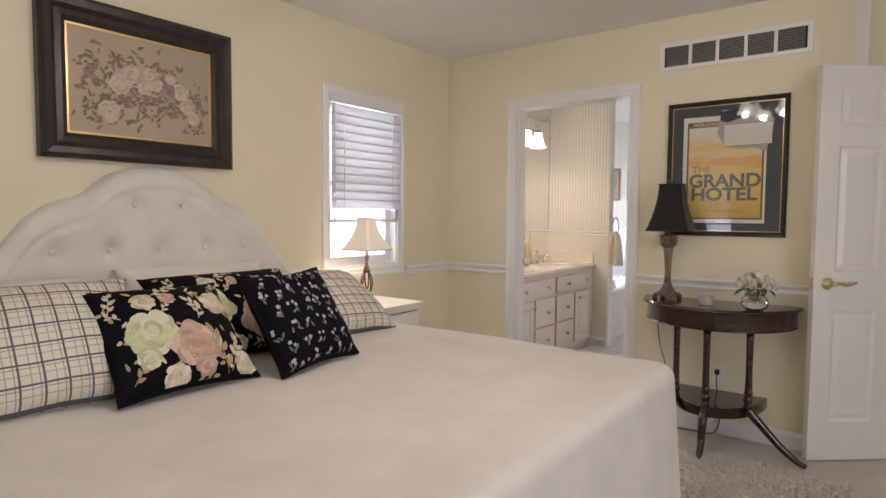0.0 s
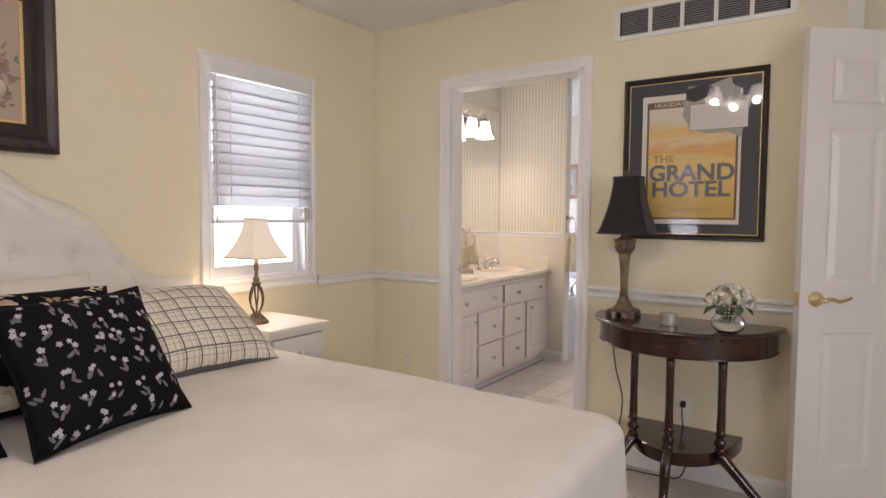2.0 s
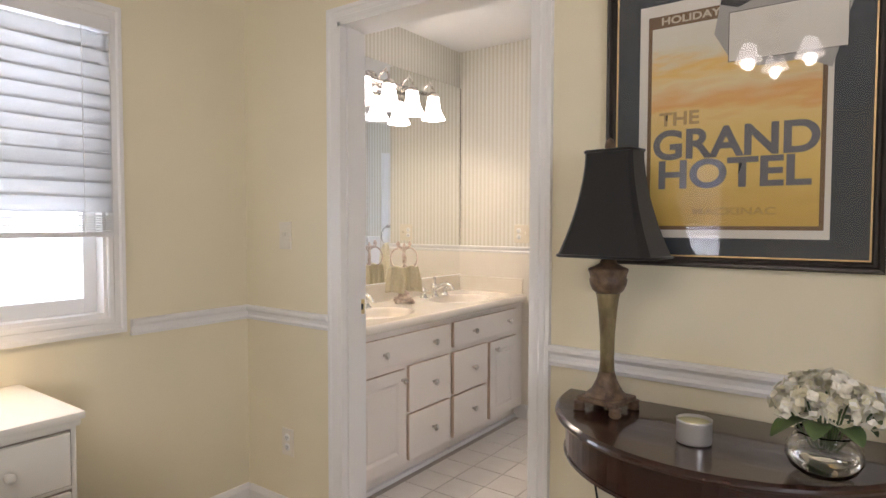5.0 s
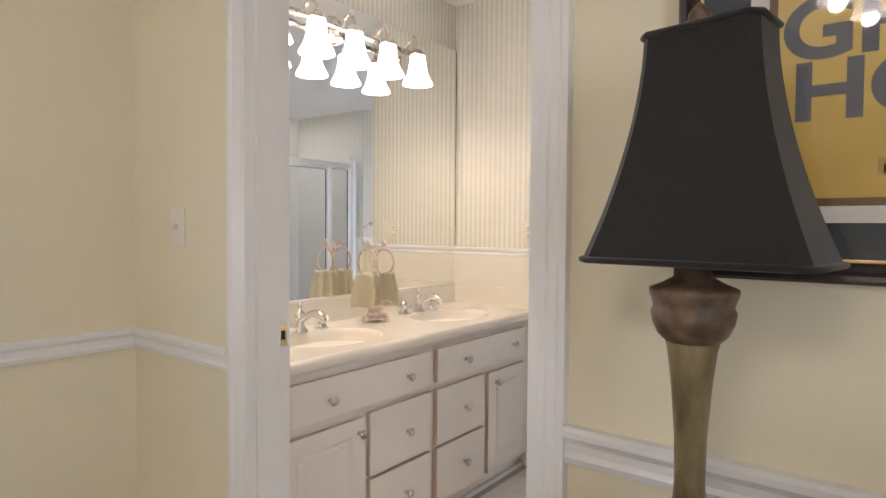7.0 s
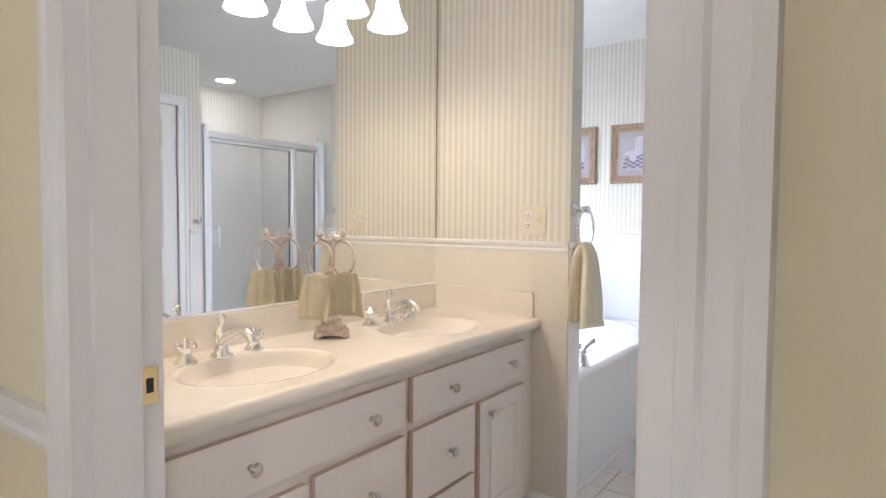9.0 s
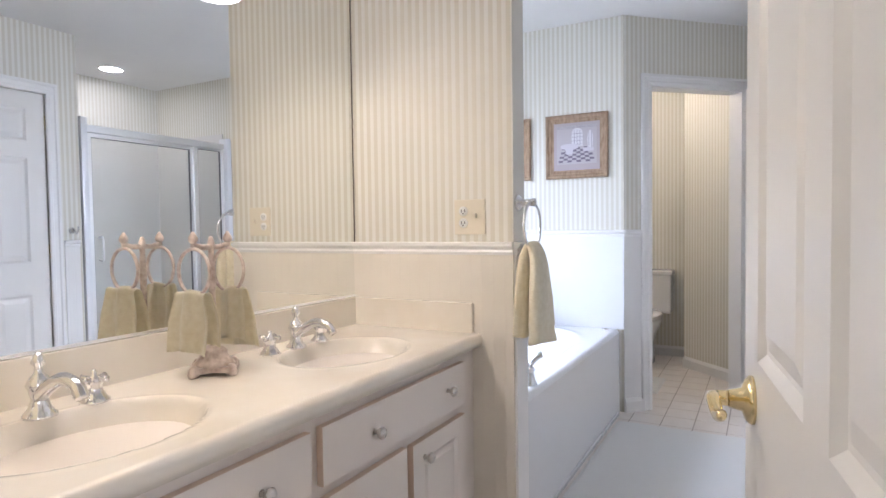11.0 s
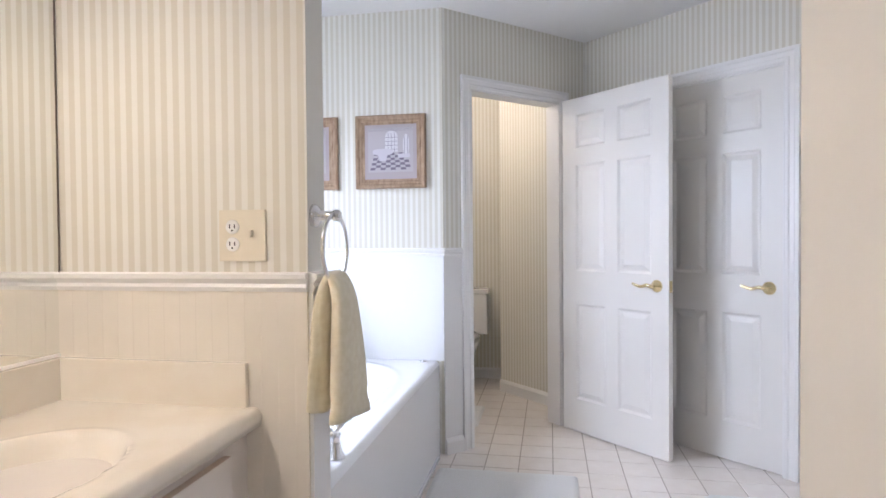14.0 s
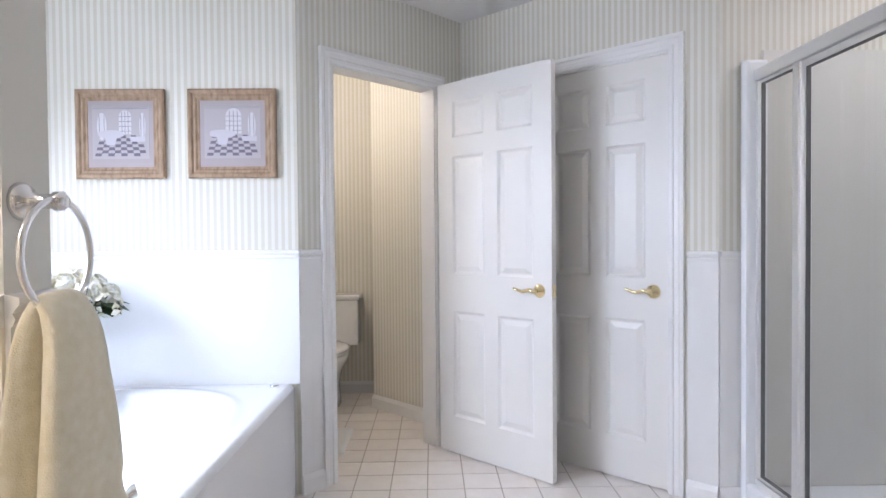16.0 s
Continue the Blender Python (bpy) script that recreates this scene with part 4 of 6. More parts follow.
def big_floral(rng, w, h):
    k, out = w / 0.47, []
    roses = (("lime_flower_print", LIME_TONES, ((-0.100, 0.000, 0.078), (-0.135, -0.080, 0.036))),
             ("rose_flower_print", ROSE_TONES, ((0.022, -0.062, 0.078), (-0.010, 0.112, 0.026), (0.035, -0.130, 0.035))),
             ("cream_flower_print", CREAM_TONES, ((-0.088, 0.108, 0.036), (0.150, 0.085, 0.052), (-0.060, -0.150, 0.040), (0.185, -0.135, 0.044))))
    for name, tones, places in roses:
        layers = {0: [], 1: [], 2: []}
        for n, (x, y, r) in enumerate(places):
            for px, py, shape, lift, tone in rose_petals(x * k, y * 1.12 - 0.018, r, rng, 0.0024 + 0.0002 * n):
                layers[tone].append((px, py, shape, lift))
        for tone, shapes in layers.items():
            out.append((name, tones[tone], shapes))
    tan, pale = [], []
    for x, y, length, turn, count, size, where in (
            (0.115, -0.165, 0.15, 1.75, 6, 0.040, tan), (0.125, -0.16, 0.17, 1.15, 6, 0.036, pale), (-0.20, 0.09, 0.07, 1.2, 5, 0.028, pale),
            (-0.06, 0.13, 0.10, 0.5, 6, 0.032, pale), (0.06, 0.14, 0.09, -0.6, 6, 0.028, tan), (0.09, 0.05, 0.06, 2.2, 4, 0.030, pale),
            (-0.19, -0.14, 0.07, 0.9, 5, 0.026, tan), (-0.17, 0.06, 0.06, 2.4, 4, 0.024, pale), (0.06, 0.02, 0.06, 1.3, 4, 0.026, pale),
            (0.20, 0.00, 0.08, 1.9, 5, 0.030, tan), (-0.02, -0.18, 0.08, 0.2, 5, 0.026, tan), (0.16, 0.16, 0.06, 0.3, 4, 0.026, pale), (-0.05, 0.06, 0.04, 0.9, 4, 0.020, pale)):
        where += [(px, py, shape, lift + 0.0008) for px, py, shape, lift in sprig(x * k, y * 1.12 - 0.018, length, turn, count, size, rng)]
    for n in range(60):
        x, y = rng.uniform(-0.21, 0.21) * k, rng.uniform(-0.195, 0.19)
        (tan if n % 3 else pale).append((x, y, leaf_shape(rng.uniform(0.016, 0.034), rng.uniform(0.008, 0.014), rng.uniform(0, 6.28)), 0.0024))
    return out + [("leaf_print", INK_TAN, tan), ("pale_leaf_print", INK_CREAM, pale)]


def small_floral(rng, w, h):
    white, stems = [], []
    for i in range(6):
        for j in range(6):
            x = -w * 0.42 + w * 0.84 * (i + (0.5 if j % 2 else 0.0)) / 5.5 + rng.uniform(-0.012, 0.012)
            y = -h * 0.42 + h * 0.84 * j / 5 + rng.uniform(-0.012, 0.012)
            if abs(x) > w * 0.45:
                continue
            for k in range(rng.choice((2, 3, 3))):
                white.append((x + rng.uniform(-0.018, 0.018), y + rng.uniform(-0.014, 0.014), petals(rng.uniform(0.0065, 0.0095), 5, rng, 0.55, 20), 0.0022))
            for k in range(3):
                stems.append((x + rng.uniform(-0.02, 0.02), y - rng.uniform(0.012, 0.03), leaf_shape(0.024, 0.008, rng.uniform(0.5, 2.6)), 0.0018))
    return (("flower_print", INK_WHITE, white), ("leaf_print", ink("grey_green_ink", (0.16, 0.17, 0.16)), stems))


pillow("cream and navy plaid pillow lying against the headboard", 0.70, 0.46, 0.20, leaning((-2.03, 0.93, 0.69), 86, 42), PLAID, 3)
pillow("cream and navy plaid pillow lying against the headboard", 0.66, 0.46, 0.20, leaning((-2.17, 2.27, 0.69), 93, 55, -3), PLAID, 4)
pillow("black pillow with large cream and rose flowers", 0.47, 0.42, 0.16, leaning((-1.90, 1.32, 0.70), 90, 44, -1), BLACKCLOTH, 5, BLACKCLOTH, big_floral)
pillow("black pillow printed with small white flowers", 0.42, 0.40, 0.15, leaning((-1.83, 1.790, 0.70), 97, 33, 1), BLACKCLOTH, 6, BLACKCLOTH, small_floral)
pillow("black pillow with large cream and rose flowers", 0.66, 0.42, 0.18, leaning((-2.15, 1.72, 0.70), 90, 42), BLACKCLOTH, 7, None, big_floral)
pillow("black pillow with large cream and rose flowers", 0.66, 0.42, 0.18, leaning((-2.26, 0.80, 0.70), 90, 48), BLACKCLOTH, 8, None, big_floral)
pillow("plain cream pillow leaning on the headboard", 0.70, 0.42, 0.20, leaning((-2.42, 1.76, 0.70), 90, 38), LINEN, 9)
pillow("plain cream pillow leaning on the headboard", 0.70, 0.40, 0.20, leaning((-2.46, 0.98, 0.70), 90, 40), LINEN, 10)


# ---- bathroom ----
van = thing("vanity_cabinet", "whitewashed double vanity cabinet with worn tan edges", "cabinet", pose(-2.452, 4.13, 0))
# local x points into the room from the face, y runs along the wall
vb = bmesh.new()
box(-0.495, -0.004, 0.0, 1.645, 0.085, 0.765, 0.002, vb)
box(-0.495, -0.055, 0.0, 1.645, 0.0, 0.085, 0.0, vb)
part("body", vb, VANITY, van)
part("toe_moulding", box(-0.055, -0.035, 0.0, 1.645, 0.0, 0.022, 0.006), TRIM, van)


def worn(bm):
    """Tan wear on the narrow edges, paint on the faces."""
    bm.normal_update()
    for f in bm.faces:
        f.material_index = 0 if abs(f.normal.x) > 0.93 else 1
    return bm


def knob(parent, y, z):
    part("knob", lathe([(0.008, 0.0), (0.006, 0.006), (0.006, 0.012), (0.014, 0.018), (0.016, 0.024), (0.012, 0.030), (0.004, 0.032)], 20, pose(0.016, y, z, 0, 90, 0)), NICKEL, parent)


def drawer(y0, y1, z0, z1, knobs, name="drawer"):
    d = part(name, worn(box(-0.002, 0.017, y0, y1, z0, z1, 0.0035)), [VANITY, VEDGE], van)
    for y, z in knobs:
        knob(d, y, z)


def vanity_door(y0, y1, z0, z1, ky, kz):
    bm = panelled(y1 - y0, z1 - z0, 0.019, [(0.055, y1 - y0 - 0.055, 0.055, z1 - z0 - 0.055)], 0.008, 0.028)
    bm.transform(pose(0.017, y0, z0, 0, 0, 90))
    bm.normal_update()
    for f in bm.faces:
        f.material_index = 0 if abs(f.normal.x) > 0.3 else 1
    d = part("cabinet_door", bm, [VANITY, VEDGE], van)
    knob(d, ky, kz)


def Y(v):
    return 0.268 + (v - 4.37) * 1.033


vanity_door(Y(4.185), Y(4.525), 0.105, 0.565, Y(4.497), 0.515)
drawer(Y(4.185), Y(4.885), 0.60, 0.735, [(Y(4.37), 0.66), (Y(4.745), 0.662)], "false_drawer_front")
drawer(Y(4.55), Y(4.885), 0.345, 0.572, [(Y(4.742), 0.455)])
drawer(Y(4.55), Y(4.885), 0.105, 0.332, [(Y(4.738), 0.222)])
drawer(Y(4.92), Y(5.60), 0.60, 0.735, [(Y(5.11), 0.664), (Y(5.485), 0.668)], "false_drawer_front")
drawer(Y(4.92), Y(5.255), 0.345, 0.572, [(Y(5.108), 0.457)])
drawer(Y(4.92), Y(5.255), 0.105, 0.332, [(Y(5.105), 0.222)])
vanity_door(Y(5.285), Y(5.60), 0.105, 0.565, Y(5.345), 0.515)

top = thing("vanity_countertop", "cream cultured-marble countertop with two moulded oval basins", "countertop", pose(-2.955, 4.125, 0))
bm = bmesh.new()
NXg, NYg = 64, 200
W, L, ZT = 0.535, 1.652, 0.81
BASINS = ((0.29, 0.475), (0.29, 1.225))
g = []
for i in range(NXg + 1):
    row = []
    for j in range(NYg + 1):
        x, y = 0.002 + W * i / NXg, L * j / NYg
        z = ZT
        for cx, cy in BASINS:
            r = math.hypot((x - cx) / 0.165, (y - cy) / 0.215)
            if r < 1:
                z -= 0.125 * (1 - r ** 2.6) ** 0.8
            elif r < 1.10:
                z += 0.0012 * math.sin((r - 1) / 0.10 * math.pi)
        edge = W - x
        if edge < 0.016:
            z -= 0.016 - math.sqrt(max(0.0, 0.016 ** 2 - (0.016 - edge) ** 2))
        row.append(bm.verts.new((x, y, z)))
    g.append(row)
for i in range(NXg):
    for j in range(NYg):
        bm.faces.new((g[i][j], g[i + 1][j], g[i + 1][j + 1], g[i][j + 1]))
lowv = [bm.verts.new((W + 0.002 - 0.004, v.co.y, 0.768)) for v in g[-1]]
backv = [bm.verts.new((0.38, v.co.y, 0.768)) for v in g[-1]]
for j in range(NYg):
    bm.faces.new((g[-1][j], lowv[j], lowv[j + 1], g[-1][j + 1]))
    bm.faces.new((lowv[j], backv[j], backv[j + 1], lowv[j + 1]))
bmesh.ops.recalc_face_normals(bm, faces=bm.faces[:])
part("top", smooth(bm), MARBLE, top)
part("backsplash", box(0.002, 0.020, 0.0, L, ZT - 0.005, 0.912, 0.004), MARBLE, top)
part("side_splash", box(0.020, 0.505, L - 0.019, L - 0.001, ZT - 0.005, 0.912, 0.004), MARBLE, top)
for cx, cy in BASINS:
    part("drain", lathe([(0.022, 0.0), (0.022, 0.003), (0.016, 0.005), (0.010, 0.003)], 20, pose(cx, cy, ZT - 0.1245)), CHROME, top)


def faucet(y):
    f = thing("faucet", "chrome widespread faucet with two cross handles", "faucet", pose(-2.835, y, ZT), "vanity faucets")
    f.scale = (1.18, 1.18, 1.15)
    body = lathe([(0.026, 0), (0.026, 0.004), (0.018, 0.014), (0.013, 0.03), (0.016, 0.045), (0.020, 0.055), (0.014, 0.068), (0.007, 0.075), (0.006, 0.085), (0.011, 0.092), (0.009, 0.102), (0.004, 0.110)], 24)
    spout = part("spout", body, CHROME, f)
    pts = bezier([(0.0, 0, 0.035), (0.03, 0, 0.055), (0.07, 0, 0.072), (0.105, 0, 0.066), (0.122, 0, 0.046)], 8)
    part("spout_arm", tube(pts, 0.011, 14, [0.013 - 0.003 * k / (len(pts) - 1) for k in range(len(pts))]), CHROME, spout)
    for s in (-1, 1):
        h = part("handle", lathe([(0.025, 0), (0.025, 0.004), (0.018, 0.012), (0.013, 0.022), (0.013, 0.032), (0.016, 0.036), (0.012, 0.046), (0.006, 0.050), (0.005, 0.058), (0.002, 0.060)], 24, pose(0, 0.092 * s, 0)), CHROME, f)
        for a in (0, 90):
            d = Vector((math.cos(radians(a + 20)), math.sin(radians(a + 20)), 0)) * 0.026
            c = Vector((0, 0.092 * s, 0.043))
            part("cross_bar", tube([c - d, c - d * 0.8, c, c + d * 0.8, c + d], 0.005, 10, [0.006, 0.0045, 0.005, 0.0045, 0.006]), CHROME, h)
    return f


faucet(5.325)
faucet(4.60)

mir = thing("wall_mirror", "large frameless mirror above the vanity", "mirror", pose(-2.953, 4.95, 0.916))
part("mirror_glass", box(0.0, 0.005, -0.815, 0.825, 0.0, 1.285, 0.0012), MIRROR, mir)
part("edge_strip", box(0.0, 0.0065, 0.825, 0.8275, 0.0, 1.285), painted("dark_mirror_edge", (0.17, 0.13, 0.10), 0.5), mir, "dark bevelled edge of the mirror")
part("mirror_channel", box(0.0, 0.009, -0.815, 0.825, -0.003, 0.004), ALU, mir)

# vanity light: bar with five bell shades
vl = thing("vanity_light", "nickel vanity light bar with lit white bell shades", "light fixture", pose(-2.947, 4.87, 2.07))
part("back_plate", lathe([(0.062, 0), (0.062, 0.006), (0.05, 0.018), (0.02, 0.024)], 32, pose(0, 0, 0, 0, 90, 0)), NICKEL, vl)
part("stem", tube([(0.02, 0, 0), (0.055, 0, 0)], 0.012), NICKEL, vl)
part("bar", tube([(0.055, -0.48, 0), (0.055, 0.48, 0)], 0.013, 14), NICKEL, vl)
for s in (-1, 1):
    part("bar_end", lathe([(0.013, 0), (0.018, 0.006), (0.018, 0.012), (0.010, 0.022), (0.003, 0.028)], 16, pose(0.055, 0.48 * s, 0, -90 * s, 0, 0)), NICKEL, vl)
SHADEPROFILE = [(0.034, 0.0), (0.036, -0.02), (0.040, -0.055), (0.046, -0.085), (0.056, -0.110), (0.068, -0.130), (0.072, -0.142)]
for k in range(5):
    y = -0.41 + 0.205 * k
    arm = bezier([(0.055, y, 0.0), (0.075, y, 0.035), (0.105, y, 0.045), (0.132, y, 0.022), (0.135, y, -0.012)], 6)
    a = part("arm", tube(arm, 0.007), NICKEL, vl)
    part("finial", lathe([(0.004, 0), (0.009, 0.008), (0.004, 0.018)], 12, pose(0.112, y, 0.045)), NICKEL, a)
    part("socket_cap", lathe([(0.036, -0.03), (0.034, -0.015), (0.018, 0.0)], 20, pose(0.135, y, -0.006)), NICKEL, a)
    shade = [(r, z) for r, z in SHADEPROFILE] + [(r - 0.004, z) for r, z in SHADEPROFILE[::-1]]
    part("shade", lathe(shade, 32, pose(0.135, y, -0.028), cap=False), LITGLASS, vl, "lit frosted white glass bell shade")

# towel stand on the counter
TS = thing("towel_stand", "beige resin towel stand with two rings", "towel stand", pose(-2.812, 5.000, ZT))
STONE = Mat("beige_cast_resin", (0.66, 0.55, 0.47), 0.35)
STONE.colour(STONE.ramp(STONE.noise(STONE.local(), 55, 5), (0.32, (0.46, 0.35, 0.28)), (0.62, (0.72, 0.61, 0.53))))
STONE = STONE.m
base = prism([(0.058 * math.cos(a) * (1 + 0.24 * math.cos(4 * a)), 0.058 * math.sin(a) * (1 + 0.24 * math.cos(4 * a))) for a in [2 * math.pi * k / 32 for k in range(32)]], 0.008, 0.022, None, 0.004)
joined(base, lathe([(0.052, 0.02), (0.046, 0.030), (0.040, 0.036), (0.032, 0.048), (0.034, 0.056), (0.024, 0.064), (0.012, 0.070)], 24))
part("base", base, STONE, TS)
for a in range(4):
    part("foot", lathe([(0.012, 0), (0.015, 0.006), (0.013, 0.018), (0.006, 0.028)], 12, pose(0.062 * math.cos(radians(90 * a + 0)), 0.062 * math.sin(radians(90 * a)), 0)), STONE, TS)
part("post", lathe([(0.009, 0.06), (0.008, 0.2), (0.010, 0.24), (0.007, 0.30), (0.009, 0.33), (0.004, 0.345)], 16), STONE, TS)
part("cross_arm", tube([(0, -0.056, 0.325), (0, -0.026, 0.318), (0, 0.026, 0.318), (0, 0.056, 0.325)], 0.007), STONE, TS)
for s in (-1, 1):
    part("finial", lathe([(0.006, 0), (0.012, 0.008), (0.011, 0.016), (0.006, 0.024), (0.003, 0.030)], 16, pose(0, 0.053 * s, 0.328)), STONE, TS)
    ring = [(0.056 * math.sin(2 * math.pi * k / 36), 0.053 * s, 0.315 - 0.057 + 0.057 * math.cos(2 * math.pi * k / 36)) for k in range(36)]
    part("ring", tube(ring, 0.0045, 10, closed=True), STONE, TS)


def towel(name, label, m, w, drop_front, drop_back, gap, pinch=0.75, seed=1, group=""):
    """A towel folded over a bar at the origin along x: front and back falls joined by a round top, fuller lower down."""
    t = thing(name, label, "towel", m, group)
    bm = bmesh.new()
    prof = []
    for k in range(15):
        prof.append((-gap, -drop_back + drop_back * k / 14, k / 14))
    for k in range(1, 8):
        a = math.pi * k / 8
        prof.append((-gap * math.cos(a), gap * math.sin(a) * 0.9, 1.0))
    for k in range(18):
        prof.append((gap, -drop_front * k / 17, 1 - k / 17))
    rows = []
    n = 36
    for py, pz, up in prof:
        row = []
        wide = w * (pinch + (1 - pinch) * min(1.0, (1 - up) * 2.2))
        for i in range(n + 1):
            u = -1 + 2 * i / n
            f = 0.010 * math.sin(u * 5.5 + seed) * (0.5 + 0.5 * (1 - up)) + 0.006 * noise.noise((u * 3, pz * 9, seed))
            y = py * (1.0 + 0.9 * (1 - up)) + f
            row.append(bm.verts.new((u * wide / 2, y, pz + 0.004 * math.sin(u * 4 + seed))))
        rows.append(row)
    for a, b in zip(rows, rows[1:]):
        for i in range(n):
            bm.faces.new((a[i], a[i + 1], b[i + 1], b[i]))
    bmesh.ops.solidify(bm, geom=bm.faces[:], thickness=0.011)
    bmesh.ops.recalc_face_normals(bm, faces=bm.faces[:])
    part("cloth", smooth(bm), TERRY, t)
    return t


towel("hand_towel", "olive-beige terry towel hung through a stand ring", pose(-2.812, 5.000 - 0.055, ZT + 0.202, 0, 0, 180), 0.150, 0.138, 0.125, 0.012, 0.76, 1, "towels on the stand")
towel("hand_towel", "olive-beige terry towel hung through a stand ring", pose(-2.812, 5.000 + 0.055, ZT + 0.202, 0, 0, 180), 0.140, 0.120, 0.145, 0.012, 0.76, 3, "towels on the stand")

# towel ring on the end of the stub wall
TRY = 5.815
TR = thing("towel_ring", "chrome towel ring on the wall end", "towel ring", pose(-2.305, TRY, 1.247), "", "")
part("wall_plate", lathe([(0.027, 0), (0.027, 0.006), (0.022, 0.012), (0.012, 0.018), (0.010, 0.045), (0.014, 0.050), (0.014, 0.060), (0.008, 0.066)], 24, pose(0, 0, 0, 0, 90, 0)), CHROME, TR)
ring = [(0.052, 0.078 * math.sin(2 * math.pi * k / 48), -0.076 + 0.078 * math.cos(2 * math.pi * k / 48)) for k in range(48)]
part("ring", tube(ring, 0.005, 10, closed=True), CHROME, TR)
RT = thing("hand_towel", "thick olive-beige terry towel hung through a chrome ring", "towel", pose(-2.253, TRY, 1.097))
spine = bezier([(-0.028, 0, -0.285), (-0.028, 0, -0.18), (-0.022, 0, -0.05), (-0.002, 0, 0.010), (0.018, 0, -0.030), (0.023, 0, -0.12), (0.025, 0, -0.305)], 12)
bm, rows = bmesh.new(), []
for k, p in enumerate(spine):
    f = k / (len(spine) - 1)
    q, r = Vector(spine[max(k - 1, 0)]), Vector(spine[min(k + 1, len(spine) - 1)])
    way = (r - q).normalized()
    across = Vector((way.z, 0, -way.x))
    hang = max(0.0, min(1.0, (0.0 - p[2]) / 0.30)) ** 0.7
    front = f > 0.5
    thick, wide = (0.015 + (0.022 if front else 0.006) * hang), 0.050 + 0.028 * hang
    row = []
    for i in range(40):
        a = 2 * math.pi * i / 40
        c, s = math.cos(a), math.sin(a)
        fold = 1 + 0.16 * hang * math.sin(3 * a + (0.6 if front else 2.0) + 1.2 * p[2]) + 0.05 * noise.noise((3 * c, 3 * s, 9 * p[2]))
        band = 0.94 if front and -0.275 < p[2] < -0.255 else 1.0
        row.append(bm.verts.new(Vector(p) + across * thick * fold * band * math.copysign(abs(c) ** 0.8, c) + Vector((0, 1, 0)) * wide * fold * band * math.copysign(abs(s) ** 0.8, s) + Vector((0, 0, 0.006 * math.sin(2 * a))) * hang))
    rows.append(row)
for a, b in zip(rows, rows[1:]):
    for i in range(40):
        bm.faces.new((a[i], a[(i + 1) % 40], b[(i + 1) % 40], b[i]))
bm.faces.new(rows[0])
bm.faces.new(rows[-1])
bmesh.ops.recalc_face_normals(bm, faces=bm.faces[:])
part("cloth", smooth(bm), TERRY, RT)


def plate(name, label, cat, m, w, h, sockets=0, toggles=0, mat=None):
    """A wall plate in the plane y = 0, facing -y."""
    p = thing(name, label, cat, m)
    part("cover", box(-w / 2, w / 2, -0.006, 0, -h / 2, h / 2, 0.0025), mat or PLASTIC, p)
    n = sockets + toggles
    for k in range(n):
        x = (k - (n - 1) / 2) * 0.046
        if k < sockets:
            for z in (-0.02, 0.02):
                s = part("socket", lathe([(0.0165, 0), (0.0165, 0.002), (0.014, 0.003)], 20, pose(x, -0.006, z, 90, 0, 0)), WHITEPLASTIC, p)
                for dx in (-0.006, 0.006):
                    part("slot", box(x + dx - 0.0012, x + dx + 0.0012, -0.0097, -0.0088, z - 0.003, z + 0.006), DARK, s)
                part("slot", lathe([(0.0022, 0), (0.0022, 0.0008)], 10, pose(x, -0.0090, z - 0.008, 90, 0, 0)), DARK, s)
        else:
            part("toggle", box(x - 0.005, x + 0.005, -0.018, -0.005, -0.004, 0.012, 0.002), mat or PLASTIC, p)
    return p


plate("outlet_plate", "tan wall plate with outlet and switch", "outlet", pose(-2.462, 5.78, 1.203), 0.115, 0.118, 1, 1, painted("tan_plate_plastic", (0.76, 0.70, 0.57), 0.4))

# ---- bathtub ----
tub = thing("bathtub", "white acrylic soaking tub in a tiled-in deck", "bathtub", pose(-3.95, 5.88, 0))
TW, TL, TZ = 1.588, 1.822, 0.52
bm = bmesh.new()
n1, n2 = 90, 100
g = []
for i in range(n1 + 1):
    row = []
    for j in range(n2 + 1):
        x, y = 0.006 + (TW - 0.012) * i / n1, 0.006 + (TL - 0.012) * j / n2
        r = (abs((x - 0.80) / 0.66) ** 3.2 + abs((y - 0.93) / 0.78) ** 3.2) ** (1 / 3.2)
        z = TZ
        if r < 1:
            z -= 0.40 * min(1.0, (1 - r) / 0.30) ** 0.75 * (1 - 0.12 * r)
        elif r < 1.08:
            z += 0.006 * math.sin((r - 1) / 0.08 * math.pi)
        e = TW - 0.006 - x
        if e < 0.02:
            z -= 0.02 - math.sqrt(max(0, 0.02 ** 2 - (0.02 - e) ** 2))
        row.append(bm.verts.new((x, y, z)))
    g.append(row)
for i in range(n1):
    for j in range(n2):
        bm.faces.new((g[i][j], g[i + 1][j], g[i + 1][j + 1], g[i][j + 1]))
part("basin", smooth(bm), ACRYL, tub)
part("apron", box(TW - 0.026, TW - 0.0065, 0.004, TL - 0.004, 0.0, TZ - 0.019, 0.002), ACRYL, tub)
part("toe_strip", box(TW - 0.007, TW + 0.005, 0.004, TL - 0.07, 0.0, 0.02, 0.004), ACRYL, tub)
for y in (0.20, 0.36):
    h = part("tap_handle", lathe([(0.034, 0), (0.034, 0.006), (0.027, 0.016), (0.021, 0.040), (0.017, 0.062), (0.022, 0.072), (0.012, 0.084)], 22, pose(1.525, y, TZ)), CHROME, tub)
    pts = bezier([(1.525, y, TZ + 0.074), (1.537, y + 0.012, TZ + 0.098), (1.556, y + 0.026, TZ + 0.118), (1.568, y + 0.034, TZ + 0.122)], 6)
